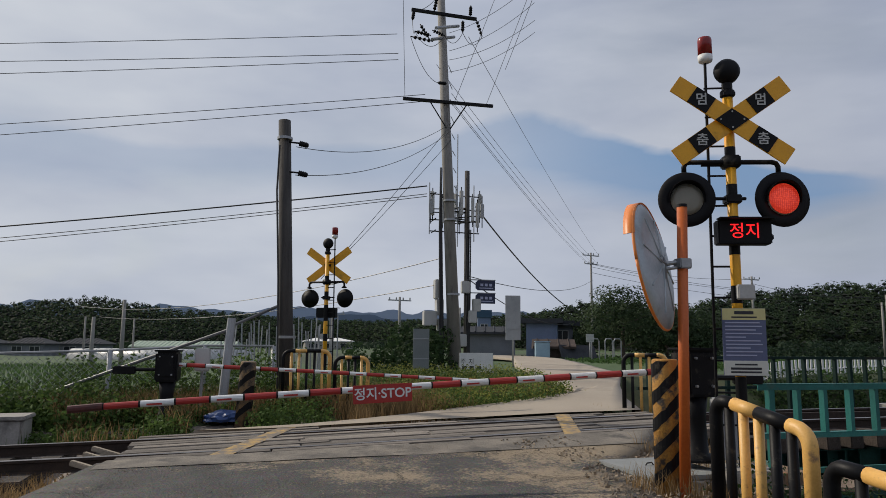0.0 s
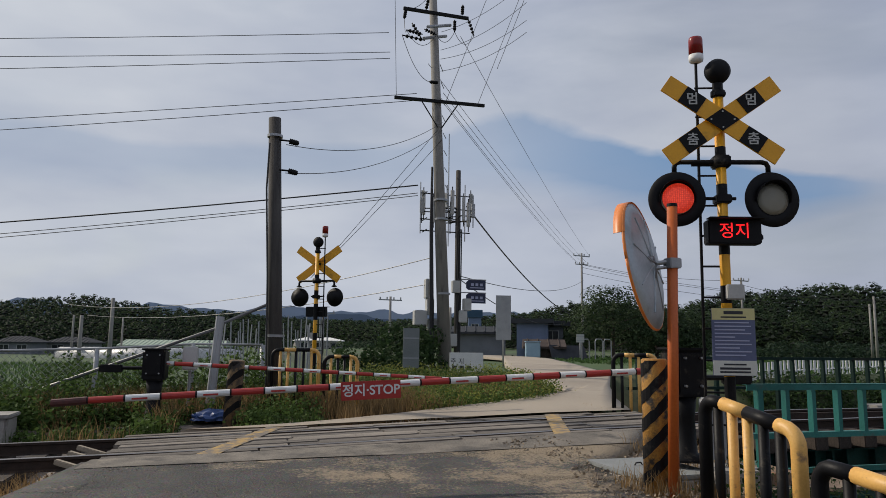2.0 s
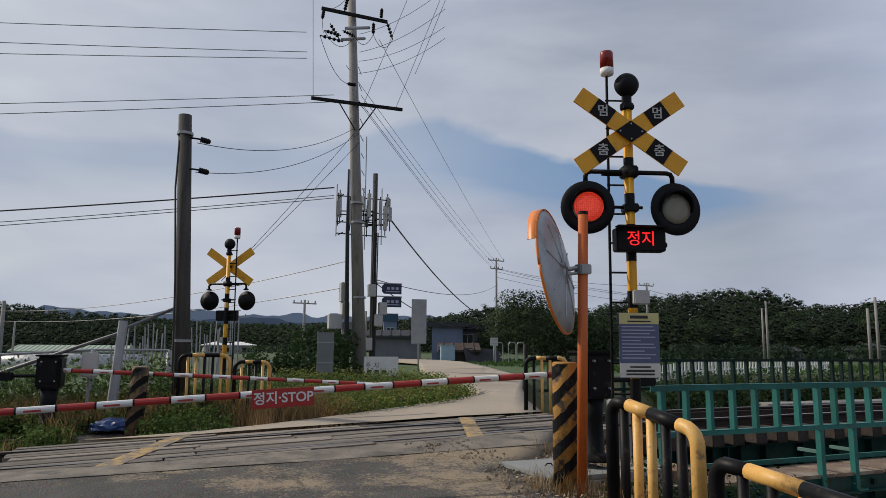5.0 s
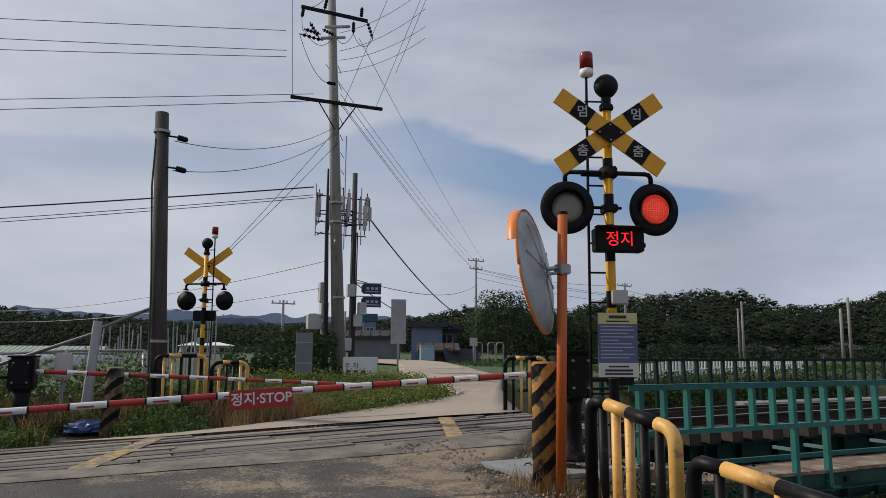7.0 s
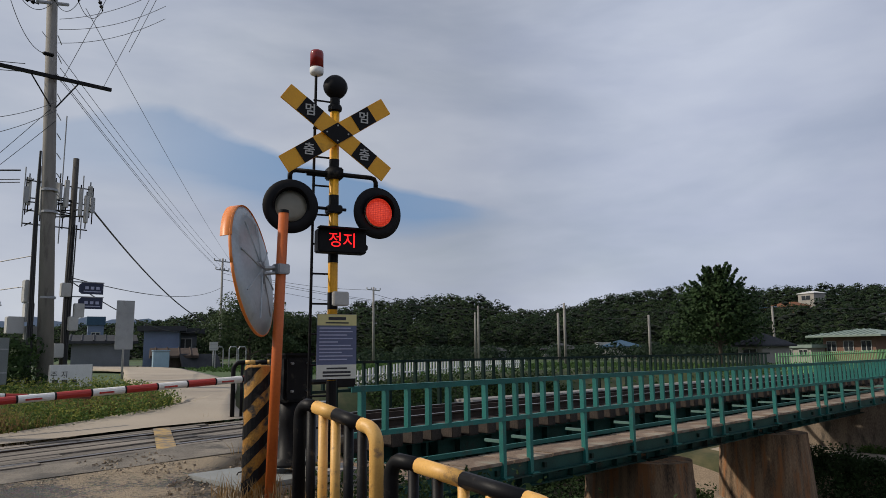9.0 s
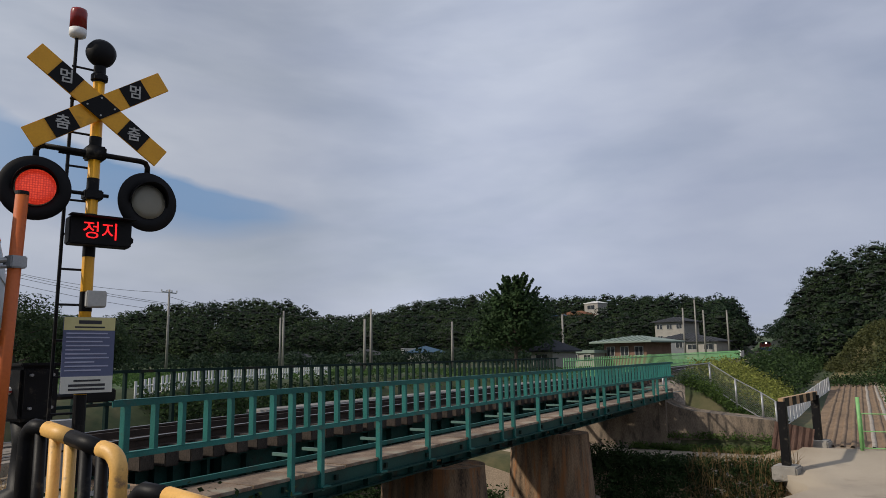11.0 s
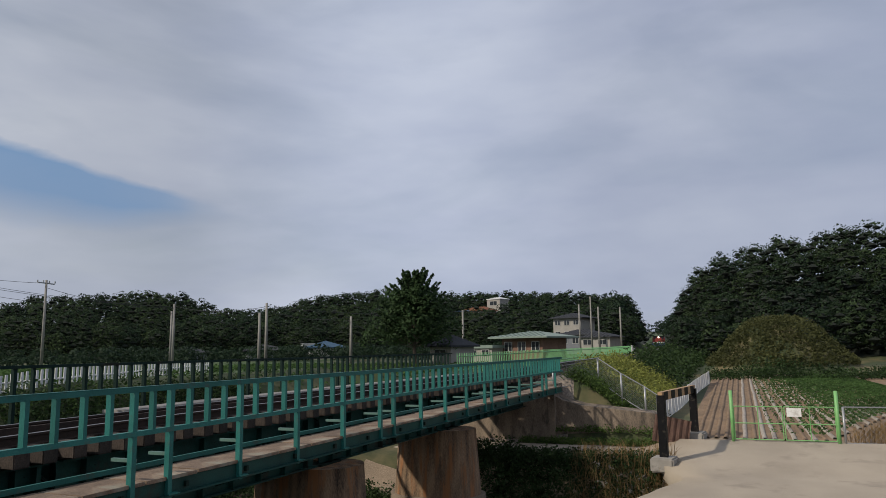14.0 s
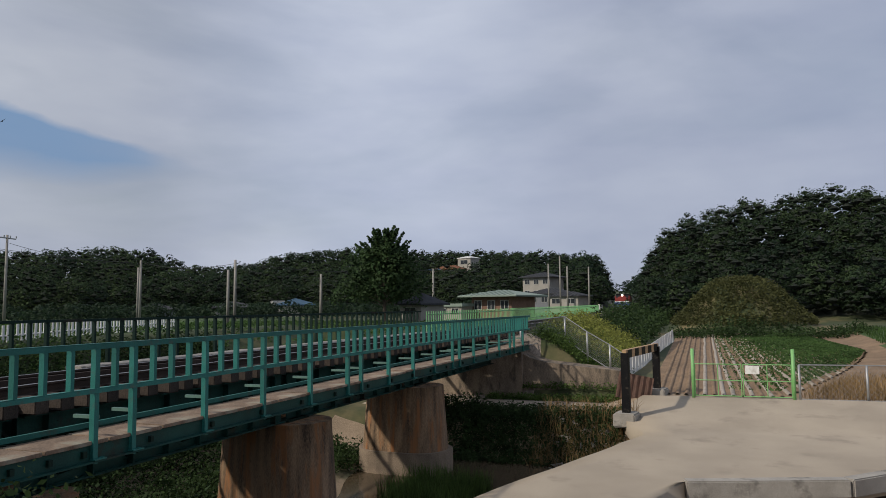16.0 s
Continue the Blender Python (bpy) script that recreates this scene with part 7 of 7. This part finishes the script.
# ---- single trees ----
def tree(x, y, z, h, r, label, material, size, n=60):
    """A broad round tree: a trunk with limbs and a crown of tufts."""
    t = empty("tree", x, y, z, label, "tree", "trees")
    bm = B()
    rod(bm, (0, 0, -0.3), (0, 0, h * 0.7), 0.16, 10, 0.05)
    for k in range(7):
        a = k * 2.4
        z0 = h * (0.2 + 0.06 * k)
        rod(bm, (0, 0, z0), (r * 0.7 * math.cos(a), r * 0.7 * math.sin(a), z0 + h * 0.16), 0.05, 6, 0.015)
    part("trunk", bm, M_BARK, t)
    q, d = crown(0, 0, 0, r * 1.15, h, n * 100, size, 22, 0.6)
    q2, d2 = crown(0, 0, -0.1 * h, r * 0.8, h * 0.9, n * 30, size, 12, 0.7)
    ob = new("crown", faces_mesh("crown", np.concatenate([q, q2]), 4, material, np.concatenate([d, d2])))
    ob.parent = t
    return t


def spray_tree(x, y, z, h, r, label, material, size):
    """A tall tree of rising boughs, each set with leaves, its top ending in loose shoots."""
    t = empty("tree", x, y, z, label, "tree", "trees")
    trunk, leaves, ways = B(), [], []
    rod(trunk, (0, 0, -0.3), (0, 0, h * 0.8), 0.17, 10, 0.04)
    k_all = 92
    for k in range(k_all):
        f = (k + 0.5) / k_all
        a = k * 2.39996 + RNG.uniform(-0.3, 0.3)
        reach = r * (0.95 - 0.74 * f ** 1.2) * RNG.uniform(0.65, 1.1)
        rise = h * (0.10 + 0.07 * f) + reach * (0.15 + 0.75 * f)
        p0 = np.array([0, 0, h * (0.12 + 0.62 * f)])
        p1 = p0 + np.array([reach * math.cos(a), reach * math.sin(a), rise])
        p1[2] = min(p1[2], h * RNG.uniform(0.93, 1.04))
        rod(trunk, p0, p0 + (p1 - p0) * 0.85, 0.035, 5, 0.01)
        m = 150
        g = RNG.uniform(0.18, 1.0, m) ** 0.75
        off = unit(RNG.normal(size=(m, 3)))
        off[:, 2] = np.abs(off[:, 2]) * 0.8 - 0.1
        q = p0 + (p1 - p0) * g[:, None] + off * (0.52 * (1.12 - g))[:, None] * RNG.uniform(0.5, 1.1, (m, 1))
        out = unit(off + 0.4 * unit(q - np.array([0, 0, h * 0.35])) + np.array([0, 0, 0.3]))
        leaves.append(leaf_quads(q, size, out=out, jit=0.6)), ways.append(unit(out + RNG.normal(0, 0.2, (m, 3))))
    part("trunk", trunk, M_BARK, t)
    q, d = crown(0, 0, -0.3, r * 0.98, h * 0.86, 5200, size, 30, 0.7)
    leaves.append(q), ways.append(d)
    ob = new("crown", faces_mesh("crown", np.concatenate(leaves), 4, material, np.concatenate(ways)))
    ob.parent = t
    return t


spray_tree(54.0, 24.7, 0.4, 7.7, 4.1, "tall leafy dark green tree with rising boughs beside the village", M_LEAF_T, 0.24)
for x, y, h, r in ((23.3, 42.0, 4.9, 3.1), (27.2, 43, 3.9, 2.5), (30.2, 44.5, 3.6, 2.4)):
    tree(x, y, 0.3, h, r, "round dark green tree beside the sheds", M_LEAF_F2, 0.17)

# ---- woods on the hills ----

def tufts(x, y, z, w, h, k, m, size):
    """One crown of k leaf tufts: the hulls inside them, dark to paint their shade, and m leaves round each with the way
    they face.
    """
    bv, bf = BALL
    f = (np.arange(k) + 0.3) / k
    a = np.arange(k) * 2.39996 + RNG.uniform(0, 6.3)
    rr = w * 0.78 * np.sqrt(1 - f * f * 0.94) * RNG.uniform(0.55, 1.1, k)
    c = np.stack([x + rr * np.cos(a), y + rr * np.sin(a), z + h * (0.14 + 0.76 * f) + RNG.uniform(-0.06, 0.06, k) * h], 1)
    s_ = w * RNG.uniform(0.2, 0.42, k)
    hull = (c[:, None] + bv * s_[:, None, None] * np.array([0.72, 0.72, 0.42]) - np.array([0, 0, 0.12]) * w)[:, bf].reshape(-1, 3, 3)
    d = unit(RNG.normal(size=(k * m, 3)) + np.array([0, 0, 0.35]))
    q = np.repeat(c, m, 0) + d * np.repeat(s_, m)[:, None] * np.array([1, 1, 0.62]) * RNG.uniform(0.8, 1.22, (k * m, 1))
    face = unit(d * np.array([1, 1, 1.5]) + 0.3 * unit(q - np.array([x, y, z + 0.35 * h])))
    return hull, leaf_quads(q, size, out=face, jit=0.55), unit(face + RNG.normal(0, 0.14, (k * m, 3)))


BALL = np.array([(1, 0, 0), (0, 1, 0), (-1, 0, 0), (0, -1, 0), (0, 0, 1), (0, 0, -1)], float), np.array([(0, 1, 4), (1, 2, 4), (2, 3, 4), (3, 0, 4), (1, 0, 5), (2, 1, 5), (3, 2, 5), (0, 3, 5)])


def woods():
    hulls, leaves, ways = [], [[], [], []], [[], [], []]
    done = np.zeros((0, 3))
    n = 0
    for _ in range(14000):
        if n >= 1800:
            break
        az = RNG.uniform(-18, 112)
        foot, top = np.interp(az, RIDGE_AZ, FOOT_R), np.interp(az, RIDGE_AZ, RIDGE_R)
        f = RNG.uniform(0.0, 1.04) ** 0.9
        r = foot + (top - foot) * f
        x, y = r * math.cos(radians(az)), r * math.sin(radians(az))
        if abs(y - ty(x)) < 4.6 and x > 30:
            continue
        if 95 < x < 142 and 14 < y < 38 or (168 < x < 190 and 52 < y < 70 and r < 195):
            continue
        z = height(x, y)
        h = RNG.uniform(4.4, 8.0) * (0.9 if r < 130 else 1.0 if r < 230 else 1.3)
        roof = 1.36 + math.tan(radians(float(np.interp(az, SKY_AZ, SKY_EL)))) * r * RNG.uniform(0.98, 1.08) - z
        if f > 0.86 and roof > 2.5:
            h = min(roof, 9.0)
        h = min(h, max(roof, 1.6))
        w = min(h, 7.0) * RNG.uniform(0.36, 0.5)
        if n and (np.hypot(done[:, 0] - x, done[:, 1] - y) < 0.58 * (done[:, 2] + w)).any():
            continue
        done = np.vstack([done, (x, y, w)])
        k = n * 7 % 5 % 3
        t, q, d = tufts(x, y, z, w, h, *((22, 38, 0.32) if r < 150 else (14, 28, 0.45) if r < 240 else (9, 18, 0.66)))
        hulls.append(t), leaves[k].append(q), ways[k].append(d)
        n += 1
    return np.concatenate(hulls), leaves, ways


WOOD_LABEL = "dense dark green wood of rounded crowns covering the hills"
hulls, leaves, ways = woods()
stuff("woods", faces_mesh("woods", hulls, 3, M_WOOD_SHADE), "near-black hulls standing in for shade inside the wood", "woods")
for q, d, mt in zip(leaves, ways, (M_LEAF_F, M_LEAF_F2, M_LEAF_F3)):
    stuff("woods", faces_mesh("woods", np.concatenate(q), 4, mt, np.concatenate(d)), WOOD_LABEL, "woods")
hedge = []
for _ in range(420):
    x, y = RNG.uniform(55, 115), RNG.uniform(30, 90)
    if math.hypot(x, y) > 84:
        hedge.append(crown(x, y, height(x, y) - 0.2, 1.7, RNG.uniform(1.2, 2.6), 90, 0.36, 7))
for _ in range(260):
    x, y = RNG.uniform(-45, 40), RNG.uniform(130, 230)
    hedge.append(crown(x, y, height(x, y) - 0.2, 2.0, RNG.uniform(1.0, 2.4), 60, 0.5, 6))
for _ in range(170):
    az, r = radians(RNG.uniform(2.0, 9.5)), RNG.uniform(165, 330)
    x, y = r * math.cos(az), r * math.sin(az)
    if abs(y - ty(x)) > 4.2:
        hedge.append(crown(x, y, height(x, y), 3.0, RNG.uniform(5, 8), 190, 0.75))
stuff("hedges", faces_mesh("hedges", np.concatenate([q[0] for q in hedge]), 4, M_LEAF_F3, np.concatenate([q[1] for q in hedge])), "hedges and low trees between fields", "hedge")


# ---- train ----
train = empty("train", 386, ty(386), tz(386), "red and blue diesel locomotive with lit headlight, far off", "train")
bm = B()
box(bm, (7, 0, 1.75), (15, 2.6, 1.25), bevel=0.1)
part("body", bm, M_TRED, train, "red locomotive body")
bm = B()
box(bm, (7, 0, 2.5), (15, 2.3, 0.4), bevel=0.12)
part("roof", bm, M_BLACKM, train, "dark roof")
bm = B()
box(bm, (-1.2, 0, 1.65), (2.4, 1.6, 1.0), bevel=0.12)
part("nose", bm, M_TRED, train, "red front hood")
bm = B()
box(bm, (6.5, 0, 0.95), (18, 2.75, 0.5), bevel=0.05), box(bm, (-2.6, 0, 0.7), (0.3, 2.6, 0.9), bevel=0.04)
part("frame", bm, M_TBLUE, train, "blue underframe")
bm = B()
box(bm, (-0.52, 0.75, 2.2), (0.05, 0.6, 0.4))
part("window", bm, M_GLASS, train)
bm = B()
box(bm, (-0.52, -0.75, 2.2), (0.05, 0.6, 0.4))
part("window", bm, M_GLASS, train)
bm = B()
box(bm, (-2.42, 0, 1.25), (0.05, 2.4, 0.28))
part("stripe", bm, M_WHITE, train)
bm = B()
rod(bm, (-0.5, 0, 2.42), (-0.72, 0, 2.42), 0.17, 16)
part("headlight", bm, M_LAMPON, train)
for x in (0, 2, 4, 10, 12, 14):
    for y in (-0.72, 0.72):
        bm = B()
        rod(bm, (x, y - 0.06, 0.46), (x, y + 0.06, 0.46), 0.46, 18)
        part("wheel", bm, M_RAIL, train)


# ---- bird gliding over the valley ----
bird = empty("bird", 36, 47, 15, "dark bird gliding with spread wings against the sky", "bird")
bm = B()
lathe(bm, [(0.005, -0.17), (0.03, -0.1), (0.042, 0.0), (0.036, 0.08), (0.026, 0.13), (0.008, 0.17)], 10, pose(0, 0, 0, -90))
part("body", bm, M_BLACKM, bird, smooth=True)
for d in (-1, 1):
    bm = B()
    prism(bm, [(0.02 * d, 0.07), (0.16 * d, 0.10), (0.31 * d, 0.0), (0.15 * d, -0.04), (0.02 * d, -0.07)], -0.006, 0.006, pose(0, 0, 0.01, 0, -8 * d))
    part("wing", bm, M_BLACKM, bird)
bm = B()
prism(bm, [(-0.015, -0.14), (0.015, -0.14), (0.05, -0.26), (-0.05, -0.26)], -0.004, 0.004)
part("tail", bm, M_BLACKM, bird)


def motions():
    walk(train, [(t, pose(130 + 16 * (16 - t), ty(130 + 16 * (16 - t)), tz(130 + 16 * (16 - t)), 0, 0, math.degrees(math.atan(0.00076 * (96 + 16 * (16 - t)))))) for t in range(0, 17)])
    # the lamps flash in turn: the glow changes from one lens to the other
    rows, side = [], 1
    spot = {1: pose(0.485, -0.103, 2.79, 0, 0, 6), -1: pose(-0.485, -0.103, 2.79, 0, 0, -6)}
    last = 0.0
    for t in (0.7, 1.33, 1.96, 2.56, 3.13, 3.86, 4.48, 5.11, 5.74, 6.37, 7.07, 7.65, 8.27, 8.9, 9.53, 10.17, 10.8, 11.43, 12.06, 12.7, 13.33, 13.96, 14.6, 15.23, 15.86):
        rows += [(last, spot[side]), (t - 1 / FPS, spot[side])]
        side, last = -side, t
    rows += [(last, spot[side]), (16.0, spot[side])]
    walk(lit, rows)
    # the bird comes over from behind and glides on
    walk(bird, [(t, pose(x, y, z, 0, -40, -37)) for t, x, y, z in ((0, -60, 40, 60), (8, -12, 44, 38), (14, 29, 48, 21), (15, 34.5, 48.5, 16.6), (15.2, 35.91, 49.61, 15.75), (15.4, 36.61, 49.20, 15.47), (15.6, 37.04, 48.92, 15.41), (15.8, 37.59, 48.52, 15.39), (16.0, 38.00, 48.23, 15.36))])
    # the lowered arm still sways a little
    walk(near_arm, [(t, pose(0, 0, 0.97, 0, a)) for t, a in ((0, 2.75), (0.7, 2.55), (1.5, 2.35), (2.3, 2.45), (3, 2.6), (16, 2.6))])


motions()
